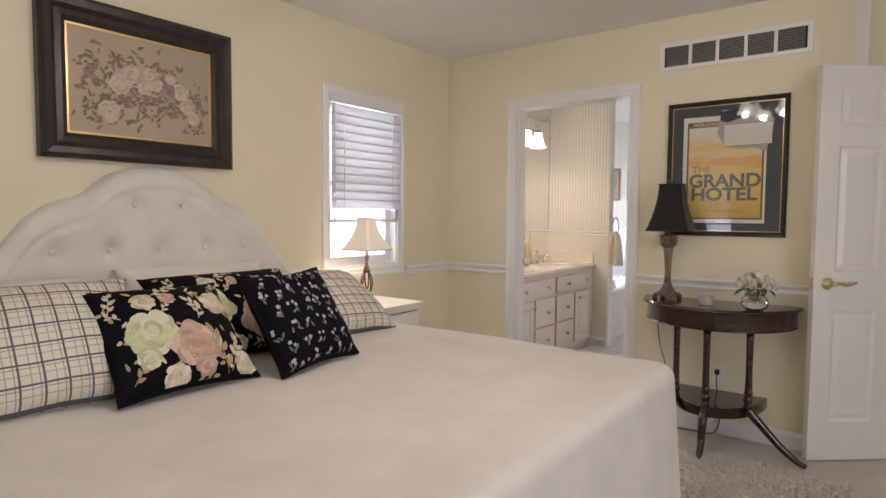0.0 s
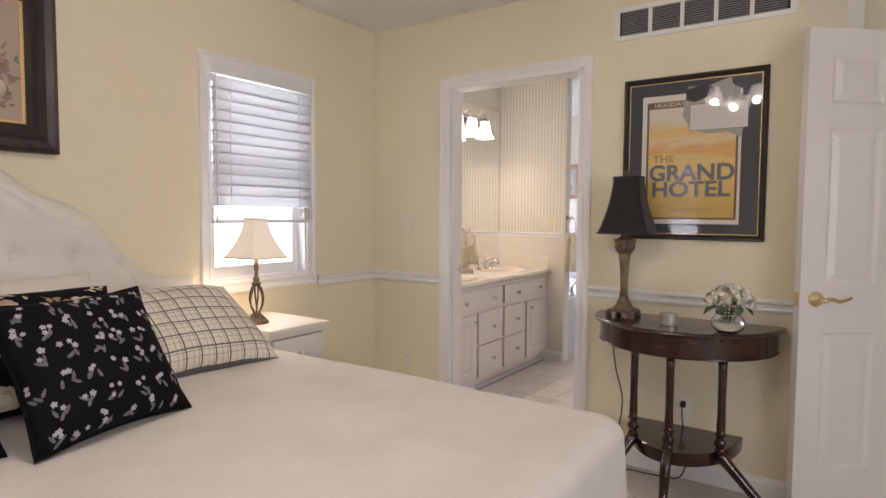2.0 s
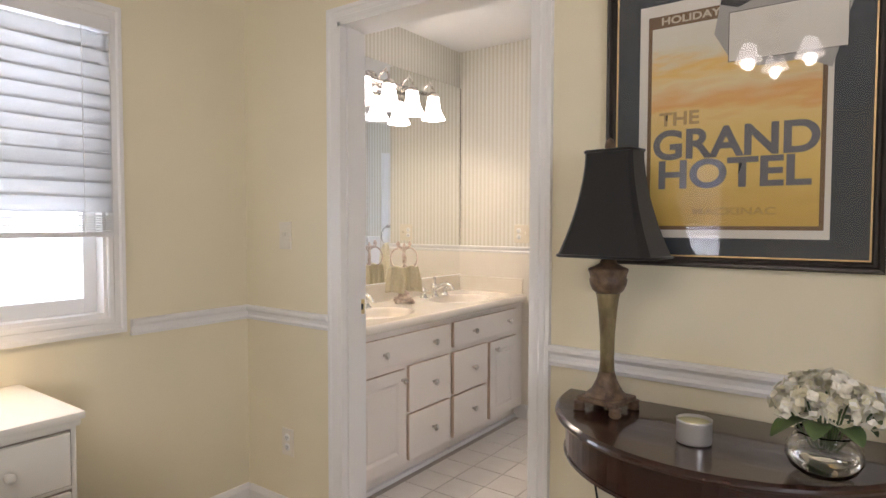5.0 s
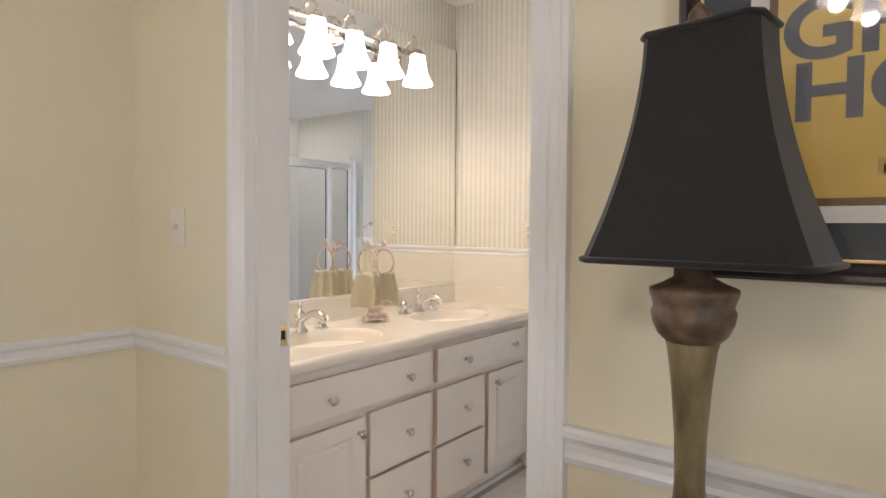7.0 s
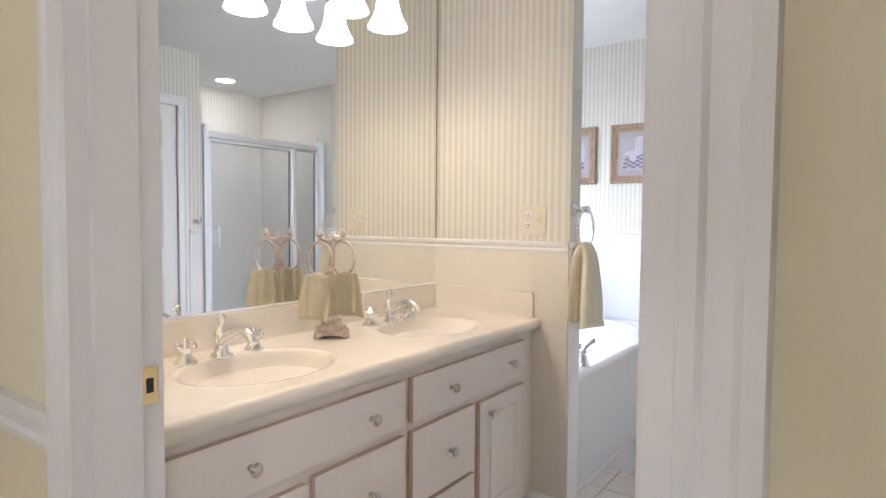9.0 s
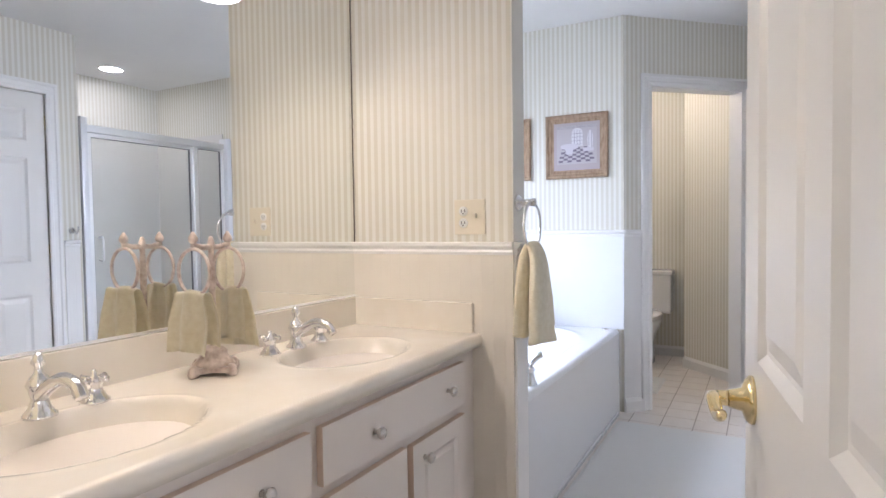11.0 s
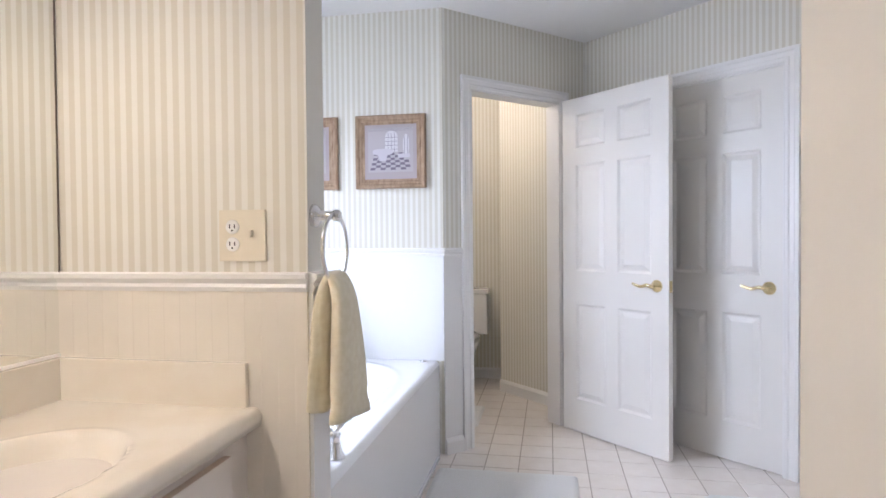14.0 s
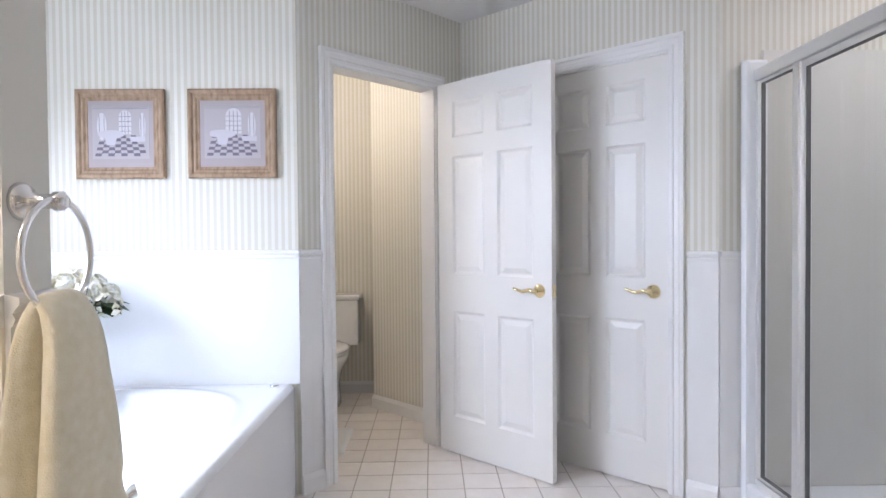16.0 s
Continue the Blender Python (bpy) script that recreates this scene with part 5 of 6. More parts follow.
    part("tap_lever", tube(pts, 0.010, 12, [0.011 + 0.004 * k / (len(pts) - 1) for k in range(len(pts))]), CHROME, h)
sp = bezier([(1.50, 0.28, TZ), (1.49, 0.28, TZ + 0.09), (1.43, 0.28, TZ + 0.13), (1.36, 0.28, TZ + 0.10)], 8)
part("tub_spout", tube(sp, 0.016, 14), CHROME, tub)
part("air_button", lathe([(0.022, 0), (0.022, 0.006), (0.016, 0.012), (0.006, 0.013)], 20, pose(1.505, 1.77, TZ)), CHROME, tub)
part("overflow", lathe([(0.032, 0), (0.030, 0.006), (0.012, 0.010)], 20, pose(1.38, 0.50, TZ + 0.001)), CHROME, tub)
# white surround above the deck
for nm, bx in (("surround_north", (-3.945, A[0] + 0.004, 7.692, 7.704)), ("surround_west", (-3.949, -3.937, 5.893, 7.692)), ("surround_south", (-3.94, -2.365, 5.881, 5.893))):
    structure("wainscot_" + nm, box(bx[0], bx[1], bx[2], bx[3], TZ, 1.095, 0.002), ACRYL, "white glossy tub surround panel", "tub surround")
structure("trim_surround_cap", moulding(A[0] + 3.95, CAP), TRIM, "white moulded cap above the tub surround", "trim", pose(-3.945, 7.704, 1.095))

# flowers on the tub deck
def petal_cluster(bm, at, r, rng, count):
    for _ in range(count):
        d = Vector((rng.gauss(0, 1), rng.gauss(0, 1), rng.gauss(0, 1))).normalized()
        c = Vector(at) + d * r
        side = d.orthogonal().normalized()
        side.rotate(Euler((rng.uniform(0, 6), rng.uniform(0, 6), 0)))
        side = (side - d * side.dot(d)).normalized()
        up = d.cross(side)
        s = r * rng.uniform(0.28, 0.42)
        mid = bm.verts.new(c - d * s * 0.15)
        rim = [bm.verts.new(c + side * s * math.cos(a) * (0.75 + 0.25 * abs(math.cos(2 * a))) + up * s * math.sin(a) * (0.75 + 0.25 * abs(math.cos(2 * a))) + d * s * rng.uniform(0.0, 0.25)) for a in [k * math.pi / 4 for k in range(8)]]
        for k in range(8):
            bm.faces.new((mid, rim[k], rim[(k + 1) % 8]))


def leaf_bm(length, width):
    bm = bmesh.new()
    n = 8
    rows = []
    for k in range(n + 1):
        t = k / n
        w = width / 2 * math.sin(math.pi * min(1, t * 0.95 + 0.03)) ** 0.8
        z = 0.10 * length * math.sin(t * 3.0) - 0.12 * length * t * t
        rows.append([bm.verts.new((t * length, s * w, z + abs(s) * w * 0.25)) for s in (-1, -0.5, 0, 0.5, 1)])
    for a, b in zip(rows, rows[1:]):
        for k in range(4):
            bm.faces.new((a[k], a[k + 1], b[k + 1], b[k]))
    return smooth(bm)


def bouquet(parent, at, spread, heads, rng, leaves, leaf_len, head_r=0.034):
    for k in range(heads):
        a, rr = 2.4 * k, spread * math.sqrt((k + 0.5) / heads)
        c = (at[0] + rr * math.cos(a), at[1] + rr * math.sin(a), at[2] + spread * 0.75 * (1 - (rr / spread) ** 2) + rng.uniform(-0.01, 0.01))
        bm = bmesh.new()
        petal_cluster(bm, c, head_r * rng.uniform(0.85, 1.15), rng, 34)
        part("flower_head", bm, PETAL, parent)
        part("stem", tube([c, (at[0] + 0.3 * (c[0] - at[0]), at[1] + 0.3 * (c[1] - at[1]), at[2] - 0.07)], 0.002, 6), LEAF, parent)
    for k in range(leaves):
        a = 2 * math.pi * k / leaves + rng.uniform(-0.3, 0.3)
        m = pose(at[0] + spread * 0.45 * math.cos(a), at[1] + spread * 0.45 * math.sin(a), at[2] - 0.012, 0, rng.uniform(-15, 25), math.degrees(a))
        part("leaf", leaf_bm(leaf_len * rng.uniform(0.8, 1.15), leaf_len * 0.6), LEAF, parent, "", m)


fl = thing("flower_vase", "white flowers in a vase on the tub deck", "flowers", pose(-3.22, 7.46, TZ))
part("vase", lathe([(0.045, 0), (0.06, 0.02), (0.07, 0.08), (0.05, 0.15), (0.035, 0.19), (0.042, 0.21), (0.036, 0.205), (0.03, 0.19), (0.045, 0.14), (0.06, 0.08), (0.05, 0.02)], 28), CERAMIC, fl)
bouquet(fl, (0, 0, 0.39), 0.17, 15, random.Random(4), 30, 0.13, 0.045)

# ---- framed bathroom prints ----
def framed(name, label, cat, m, w, h, fw, depth, frame_mat, mat_colour, lip=None, glass_mat=None, group="", t=0.010):
    """A picture in the plane y = 0, facing -y, with a moulded frame; returns the thing."""
    p = thing(name, label, cat, m, group)
    prof = [(0, 0), (0, -depth * 0.75), (fw * 0.18, -depth), (fw * 0.42, -depth * 0.92), (fw * 0.6, -depth * 0.62), (fw * 0.82, -depth * 0.66), (fw, -depth * 0.45), (fw, 0)]
    bm, rows = bmesh.new(), []
    for u, d in prof:
        rows.append([bm.verts.new(v) for v in ((-w / 2 + u, d, -h / 2 + u), (-w / 2 + u, d, h / 2 - u), (w / 2 - u, d, h / 2 - u), (w / 2 - u, d, -h / 2 + u))])
    for a, b in zip(rows, rows[1:]):
        for k in range(4):
            bm.faces.new((a[k], a[(k + 1) % 4], b[(k + 1) % 4], b[k]))
    bmesh.ops.recalc_face_normals(bm, faces=bm.faces[:])
    part("frame", bm, frame_mat, p)
    if lip:
        bm = bmesh.new()
        a, b = w / 2 - fw, h / 2 - fw
        for x0, x1, z0, z1 in ((-a, a, b - t, b), (-a, a, -b, -b + t), (-a, -a + t, -b + t, b - t), (a - t, a, -b + t, b - t)):
            box(x0, x1, -depth * 0.42, -depth * 0.2, z0, z1, 0.001, bm)
        part("frame_lip", bm, lip, p)
    part("mount", box(-w / 2 + fw - 0.002, w / 2 - fw + 0.002, -depth * 0.3, -0.002, -h / 2 + fw - 0.002, h / 2 - fw + 0.002), mat_colour, p)
    if glass_mat:
        part("glazing", flat(-w / 2 + fw, w / 2 - fw, -h / 2 + fw, h / 2 - fw, -depth * 0.5), glass_mat, p)
    return p


def fan(bm, cx, cz, outline, y):
    mid = bm.verts.new((cx, y, cz))
    rim = [bm.verts.new((cx + x, y, cz + z)) for x, z in outline]
    for k in range(len(rim)):
        bm.faces.new((mid, rim[k], rim[(k + 1) % len(rim)]))


MAUVE = painted("mauve_mount_board", (0.44, 0.385, 0.395), 0.8, 0.08)
MAUVEDARK = painted("violet_grey_print", (0.20, 0.17, 0.22), 0.8, 0.3, 60)
PAPER = painted("pale_print_paper", (0.48, 0.445, 0.46), 0.8, 0.06)
for n, x in enumerate((-3.137, -2.632)):
    p = framed("framed_print", "rustic pine frame with a pale mauve bathroom print", "picture", pose(x, 7.703, 1.672), 0.40, 0.405, 0.042, 0.024, PINE, MAUVE, PINE, None, "prints above the tub")
    part("print", box(-0.128, 0.128, -0.0085, -0.0074, -0.112, 0.132), PAPER, p)
    floor_bm, pale_bm, line_bm = bmesh.new(), bmesh.new(), bmesh.new()
    for row in range(7):
        z0, z1 = -0.100 + 0.0135 * row, -0.100 + 0.0135 * (row + 1)
        half0, half1 = 0.118 - 0.004 * row, 0.118 - 0.004 * (row + 1)
        for col in range(8):
            if (row + col) % 2:
                continue
            a0, a1 = -1 + col / 4, -1 + (col + 1) / 4
            corners = [(a0 * half0, z0), (a1 * half0, z0), (a1 * half1, z1), (a0 * half1, z1)]
            cx, cz = sum(c[0] for c in corners) / 4, sum(c[1] for c in corners) / 4
            fan(floor_bm, cx, cz, [(c[0] - cx, c[1] - cz) for c in corners], -0.0090)
    arch_x, arch_w = (0.005, 0.036) if n else (0.02, 0.028)
    arch = [(arch_w * math.cos(a), 0.035 + arch_w * math.sin(a)) for a in [math.pi * k / 12 for k in range(13)]] + [(-arch_w, -0.045), (arch_w, -0.045)]
    fan(pale_bm, arch_x, 0.045, arch, -0.0090)
    for k in range(-1, 2):
        box(arch_x + k * arch_w * 0.5 - 0.0012, arch_x + k * arch_w * 0.5 + 0.0012, -0.0096, -0.0091, 0.0, 0.103, 0, line_bm)
    for k in range(4):
        box(arch_x - arch_w, arch_x + arch_w, -0.0096, -0.0091, 0.012 + 0.022 * k, 0.0144 + 0.022 * k, 0, line_bm)
    for cx, half_w in ((0.088, 0.018),) if n else ((-0.085, 0.022), (0.098, 0.014)):
        fan(pale_bm, cx, 0.035, [(half_w * math.cos(a), 0.062 * math.sin(a)) for a in [2 * math.pi * k / 16 for k in range(16)]], -0.0091)
        for s in (-1, 1):
            box(cx + s * half_w * 0.5 - 0.0012, cx + s * half_w * 0.5 + 0.0012, -0.0096, -0.0091, -0.015, 0.085, 0, line_bm)
    for k in range(3):
        box(-0.125, 0.125, -0.0093, -0.0088, 0.1275 - 0.006 * k, 0.129 - 0.006 * k, 0, line_bm)
    tagged(part("drawn_floor", floor_bm, MAUVEDARK, p), kind="stuff")
    part("drawn_window", pale_bm, painted("white_print_ink", (0.66, 0.64, 0.66), 0.8), p)
    part("drawn_lines", line_bm, painted("grey_print_line", (0.30, 0.27, 0.32), 0.8), p)
    bm = bmesh.new()
    fan(bm, -0.045, -0.006, [(0.058 * math.cos(a), 0.012 * math.sin(a) + (0.012 if math.sin(a) > 0 else 0)) for a in [2 * math.pi * k / 24 for k in range(24)]], -0.0098)
    fan(bm, -0.045, -0.028, [(-0.03, 0.02), (-0.018, -0.022), (0.018, -0.022), (0.03, 0.02)], -0.0097)
    fan(bm, 0.075, -0.022, [(-0.035, 0.010), (-0.03, -0.012), (0.035, -0.012), (0.035, 0.010)], -0.0097)
    part("drawn_tub", bm, painted("pale_grey_print", (0.60, 0.57, 0.61), 0.8), p)

# ---- toilet ----
wc = thing("toilet", "white two-piece toilet with closed lid", "toilet", pose(-2.50, 9.49, 0))
part("tank", box(-0.225, 0.225, -0.195, -0.008, 0.40, 0.735, 0.025), CERAMIC, wc)
part("tank_lid", box(-0.238, 0.238, -0.208, -0.002, 0.735, 0.772, 0.012), CERAMIC, wc)


def egg(rx, ry, cy, z, n=36):
    return [(rx * math.cos(a), cy + ry * math.sin(a) * (1.0 if math.sin(a) > 0 else 1.15), z) for a in [2 * math.pi * k / n for k in range(n)]]


def loft(loops):
    bm = bmesh.new()
    rings = [[bm.verts.new(v) for v in lp] for lp in loops]
    for a, b in zip(rings, rings[1:]):
        for k in range(len(a)):
            bm.faces.new((a[k], a[(k + 1) % len(a)], b[(k + 1) % len(a)], b[k]))
    bm.faces.new(rings[0][::-1])
    bm.faces.new(rings[-1])
    bmesh.ops.recalc_face_normals(bm, faces=bm.faces[:])
    return smooth(bm)


part("bowl", loft([egg(0.11, 0.22, -0.30, 0.0), egg(0.105, 0.21, -0.30, 0.06), egg(0.10, 0.19, -0.30, 0.16), egg(0.13, 0.21, -0.36, 0.26), egg(0.175, 0.24, -0.40, 0.34), egg(0.185, 0.25, -0.41, 0.385), egg(0.18, 0.245, -0.41, 0.395)]), CERAMIC, wc)
part("seat", loft([egg(0.180, 0.245, -0.41, 0.397), egg(0.190, 0.255, -0.41, 0.404), egg(0.188, 0.253, -0.41, 0.414)]), CERAMIC, wc)
part("lid", loft([egg(0.188, 0.253, -0.41, 0.416), egg(0.190, 0.255, -0.41, 0.428), egg(0.170, 0.235, -0.41, 0.440), egg(0.10, 0.15, -0.41, 0.446)]), CERAMIC, wc)
part("flush_lever", tube([(-0.16, -0.198, 0.68), (-0.16, -0.222, 0.68), (-0.10, -0.224, 0.672)], 0.006), CHROME, wc)

# ---- shower ----
sh = thing("shower_enclosure", "framed glass shower enclosure with aluminium rails", "shower", pose(-0.36, 6.27, 0))
# local x out of the room, y along the front
SL = 1.225
part("pan", box(0.0, 0.90, 0.0, SL, 0.0, 0.095, 0.012), ACRYL, sh)
part("curb", box(-0.03, 0.07, 0.0, SL, 0.0, 0.125, 0.015), ACRYL, sh)
for nm, b in (("surround_panel", (0.06, 0.91, SL - 0.006, SL + 0.004, 0.095, 1.98)), ("surround_panel", (0.897, 0.912, 0.0, SL, 0.095, 1.98)), ("surround_panel", (0.06, 0.91, -0.012, 0.0, 0.095, 1.98))):
    part(nm, box(*b, 0.002), BEIGEACRYL, sh)
part("flange_post", box(-0.035, 0.06, SL - 0.045, SL + 0.002, 0.0, 1.93, 0.014), ACRYL, sh)
part("flange_post", box(-0.035, 0.06, -0.012, 0.032, 0.0, 1.93, 0.014), ACRYL, sh)
part("bottom_rail", box(0.004, 0.044, 0.032, SL - 0.045, 0.125, 0.152, 0.004), ALU, sh)
part("top_rail", box(-0.002, 0.050, 0.032, SL - 0.045, 1.835, 1.885, 0.006), ALU, sh)
part("wall_rail", box(0.006, 0.042, SL - 0.064, SL - 0.045, 0.152, 1.835, 0.003), ALU, sh)
part("wall_rail", box(0.006, 0.042, 0.032, 0.052, 0.152, 1.835, 0.003), ALU, sh)
MY = 0.90
part("mullion", box(0.000, 0.048, MY - 0.018, MY + 0.018, 0.152, 1.835, 0.005), ALU, sh)
for nm, y0, y1 in (("fixed_panel", MY + 0.018, SL - 0.064), ("shower_door", 0.052, MY - 0.018)):
    fr = bmesh.new()
    w = 0.026 if nm == "shower_door" else 0.010
    for b in ((y0, y0 + w, 0.155, 1.832), (y1 - w, y1, 0.155, 1.832), (y0 + w, y1 - w, 0.155, 0.155 + w), (y0 + w, y1 - w, 1.832 - w, 1.832)):
        box(0.010, 0.036, b[0], b[1], b[2], b[3], 0.002, fr)
    pn = part(nm, fr, ALU, sh)
    gk = bmesh.new()
    a0, a1, c0, c1, t = y0 + w, y1 - w, 0.155 + w, 1.832 - w, 0.003
    for b in ((a0, a0 + t, c0, c1), (a1 - t, a1, c0, c1), (a0 + t, a1 - t, c0, c0 + t), (a0 + t, a1 - t, c1 - t, c1)):
        box(0.013, 0.030, b[0], b[1], b[2], b[3], 0, gk)
    part("gasket", gk, GASKET, pn)
    gl = part("glass", flat(a0, a1, c0, c1, 0.0), SHOWERGLASS, pn, "", pose(0.022, 0, 0, 0, 0, 90))
    gl.visible_shadow = False
part("door_pull", tube(bezier([(0.008, 0.11, 0.98), (-0.035, 0.11, 0.985), (-0.035, 0.11, 1.125), (0.008, 0.11, 1.13)], 6), 0.007), ALU, sh)
hook = thing("robe_hook", "chrome robe hook on the wall by the shower", "hook", pose(-0.388, 6.18, 1.18, 0, 0, -90))
part("hook_plate", lathe([(0.02, 0), (0.02, 0.005), (0.009, 0.012), (0.008, 0.03)], 18, pose(0, 0, 0, 90, 0, 0)), CHROME, hook)
part("hook_arm", tube(bezier([(0, -0.03, 0), (0, -0.05, -0.02), (0, -0.07, 0.0), (0, -0.075, 0.03)], 6), 0.006), CHROME, hook)
can = thing("downlight", "round recessed ceiling light, lit", "light fixture", pose(0.19, 6.85, H))
part("trim_ring", lathe([(0.075, -0.001), (0.095, -0.001), (0.093, -0.008), (0.078, -0.006)], 36, None, False), TRIM, can)
part("lens", lathe([(0.002, -0.004), (0.077, -0.003)], 36, None, False), LITCAN, can)
wl = thing("ceiling_light", "small lit globe light in the toilet room", "light fixture", pose(-2.66, 8.55, H))
part("canopy", lathe([(0.03, -0.03), (0.07, -0.02), (0.075, 0.0)], 28), NICKEL, wl)
part("globe", lathe([(0.02, -0.17), (0.06, -0.155), (0.085, -0.11), (0.085, -0.08), (0.06, -0.04), (0.04, -0.025)], 28), LITGLOBE, wl)


# ---- bath mats ----
def bath_mat(label, x0, x1, y0, y1, turn=0.0):
    w, l = x1 - x0, y1 - y0
    m = thing("bath_mat", label, "bath mat", pose((x0 + x1) / 2, (y0 + y1) / 2, 0.0015, 0, 0, turn), "bath mats")
    bm = bmesh.new()
    n, k = 40, 48
    g = []
    for i in range(n + 1):
        row = []
        for j in range(k + 1):
            u, v = -1 + 2 * i / n, -1 + 2 * j / k
            e = min((1 - abs(u)) * w / 2, (1 - abs(v)) * l / 2)
            z = 0.017 * min(1, e / 0.012) ** 0.5 + 0.002 * noise.noise((u * 9, v * 9, 1)) + 0.0015
            row.append(bm.verts.new((u * w / 2 + 0.003 * noise.noise((v * 5, 0, 1)), v * l / 2 + 0.003 * noise.noise((u * 5, 3, 1)), z)))
        g.append(row)
    for i in range(n):
        for j in range(k):
            bm.faces.new((g[i][j], g[i + 1][j], g[i + 1][j + 1], g[i][j + 1]))
    part("mat_surface", smooth(bm), MATCLOTH, m)


bath_mat("white plush bath mat beside the tub", -2.34, -1.64, 6.40, 7.49, 0)
bath_mat("white plush bath mat before the shower", -1.08, -0.45, 6.35, 7.37, 0)
bath_mat("white plush bath mat by the toilet", -2.75, -2.22, 8.20, 8.62, 0)


# ---- bedroom things ----
def text_bm(words, size, width=None):
    """Letters of the built-in font as a flat mesh in x and y, centred."""
    cu = bpy.data.curves.new("letters", "FONT")
    cu.body, cu.size, cu.align_x, cu.align_y, cu.extrude, cu.offset = words, size, "CENTER", "CENTER", 0.0, 0.03 * size
    ob = bpy.data.objects.new("letters", cu)
    scene.collection.objects.link(ob)
    bpy.context.view_layer.update()
    me = bpy.data.meshes.new_from_object(ob.evaluated_get(bpy.context.evaluated_depsgraph_get()))
    bm = bmesh.new()
    bm.from_mesh(me)
    bpy.data.objects.remove(ob)
    bpy.data.meshes.remove(me)
    if width:
        xs = [v.co.x for v in bm.verts]
        k, c = width / (max(xs) - min(xs)), (max(xs) + min(xs)) / 2
        for v in bm.verts:
            v.co.x = (v.co.x - c) * k
    return bm


# framed poster on the north wall
po = framed("framed_poster", "framed vintage hotel poster behind glass on a dark mount", "poster", pose(-0.9255, 3.999, 1.543), 0.635, 0.776, 0.026, 0.026, DARKFRAME, painted("slate_mount_board", (0.055, 0.065, 0.075), 0.8, 0.12), GILT, PICGLASS, "", 0.004)
SKY = Mat("poster_sky", (0.8, 0.5, 0.2), 0.7)
sepz = SKY.add("ShaderNodeSeparateXYZ")
SKY.link(SKY.local(), sepz.inputs[0])
band = SKY.math("ADD", SKY.math("MULTIPLY", SKY.math("ADD", sepz.outputs[2], 0.27), 1.85), SKY.math("MULTIPLY", SKY.math("SUBTRACT", SKY.noise(SKY.local(), 9, 5, (1, 1, 3.5)), 0.5), 0.30))
SKY.colour(SKY.ramp(band, (0.02, (0.66, 0.44, 0.10)), (0.26, (0.78, 0.56, 0.16)), (0.50, (0.80, 0.60, 0.24)), (0.56, (0.78, 0.42, 0.14)), (0.66, (0.80, 0.66, 0.38)), (0.74, (0.82, 0.54, 0.16)), (0.82, (0.74, 0.69, 0.54)), (0.95, (0.76, 0.73, 0.64))))
SKY = SKY.m
part("poster_sheet", box(-0.228, 0.212, -0.0098, -0.0082, -0.313, 0.300), painted("cream_poster_sheet", (0.76, 0.73, 0.66), 0.7), po)
part("poster_edge", box(-0.206, 0.200, -0.0101, -0.0095, -0.292, 0.270), painted("brown_poster_edge", (0.20, 0.12, 0.06), 0.7, 0.2), po)
part("poster_picture", box(-0.196, 0.190, -0.0104, -0.0097, -0.282, 0.238), SKY, po)
GREYINK = painted("slate_letter_ink", (0.17, 0.17, 0.19), 0.7, 0.12, 60)
for words, z, size, width in (("GRAND", -0.074, 0.104, 0.378), ("HOTEL", -0.152, 0.100, 0.348)):
    part("lettering", text_bm(words, size, width), GREYINK, po, "", pose(0.0, -0.01085, z, 90, 0, 0))
part("lettering", text_bm("THE", 0.048, 0.10), painted("pale_brown_ink", (0.50, 0.33, 0.14), 0.7), po, "", pose(-0.125, -0.01085, -0.004, 90, 0, 0))
part("lettering", text_bm("HOLIDAY", 0.026, 0.145), painted("buff_ink", (0.62, 0.55, 0.42), 0.7), po, "", pose(-0.10, -0.01085, 0.254, 90, 0, 0))
part("lettering", text_bm("MACKINAC", 0.026, 0.19), painted("faint_brown_ink", (0.52, 0.34, 0.10), 0.7), po, "", pose(0.008, -0.01085, -0.246, 90, 0, 0))
torn = bmesh.new()
rng = random.Random(12)
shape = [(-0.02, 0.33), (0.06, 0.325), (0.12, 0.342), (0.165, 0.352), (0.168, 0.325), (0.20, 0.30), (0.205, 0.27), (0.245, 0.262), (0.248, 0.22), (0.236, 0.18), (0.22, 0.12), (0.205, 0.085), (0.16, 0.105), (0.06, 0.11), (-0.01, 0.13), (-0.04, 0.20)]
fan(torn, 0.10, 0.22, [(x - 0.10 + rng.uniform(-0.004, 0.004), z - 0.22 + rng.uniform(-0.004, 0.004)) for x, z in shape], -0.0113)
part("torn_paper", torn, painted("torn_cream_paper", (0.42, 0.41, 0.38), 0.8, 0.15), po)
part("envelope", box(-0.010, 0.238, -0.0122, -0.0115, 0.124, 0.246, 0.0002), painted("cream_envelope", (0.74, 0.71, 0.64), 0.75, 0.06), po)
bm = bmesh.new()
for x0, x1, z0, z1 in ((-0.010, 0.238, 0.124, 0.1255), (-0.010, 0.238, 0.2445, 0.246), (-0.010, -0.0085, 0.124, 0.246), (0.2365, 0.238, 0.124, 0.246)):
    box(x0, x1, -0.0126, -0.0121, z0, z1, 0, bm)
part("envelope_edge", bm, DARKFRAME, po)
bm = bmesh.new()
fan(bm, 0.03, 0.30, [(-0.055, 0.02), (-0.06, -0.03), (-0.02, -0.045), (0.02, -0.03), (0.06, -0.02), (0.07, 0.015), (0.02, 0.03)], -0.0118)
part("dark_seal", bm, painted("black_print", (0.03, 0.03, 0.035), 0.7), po)

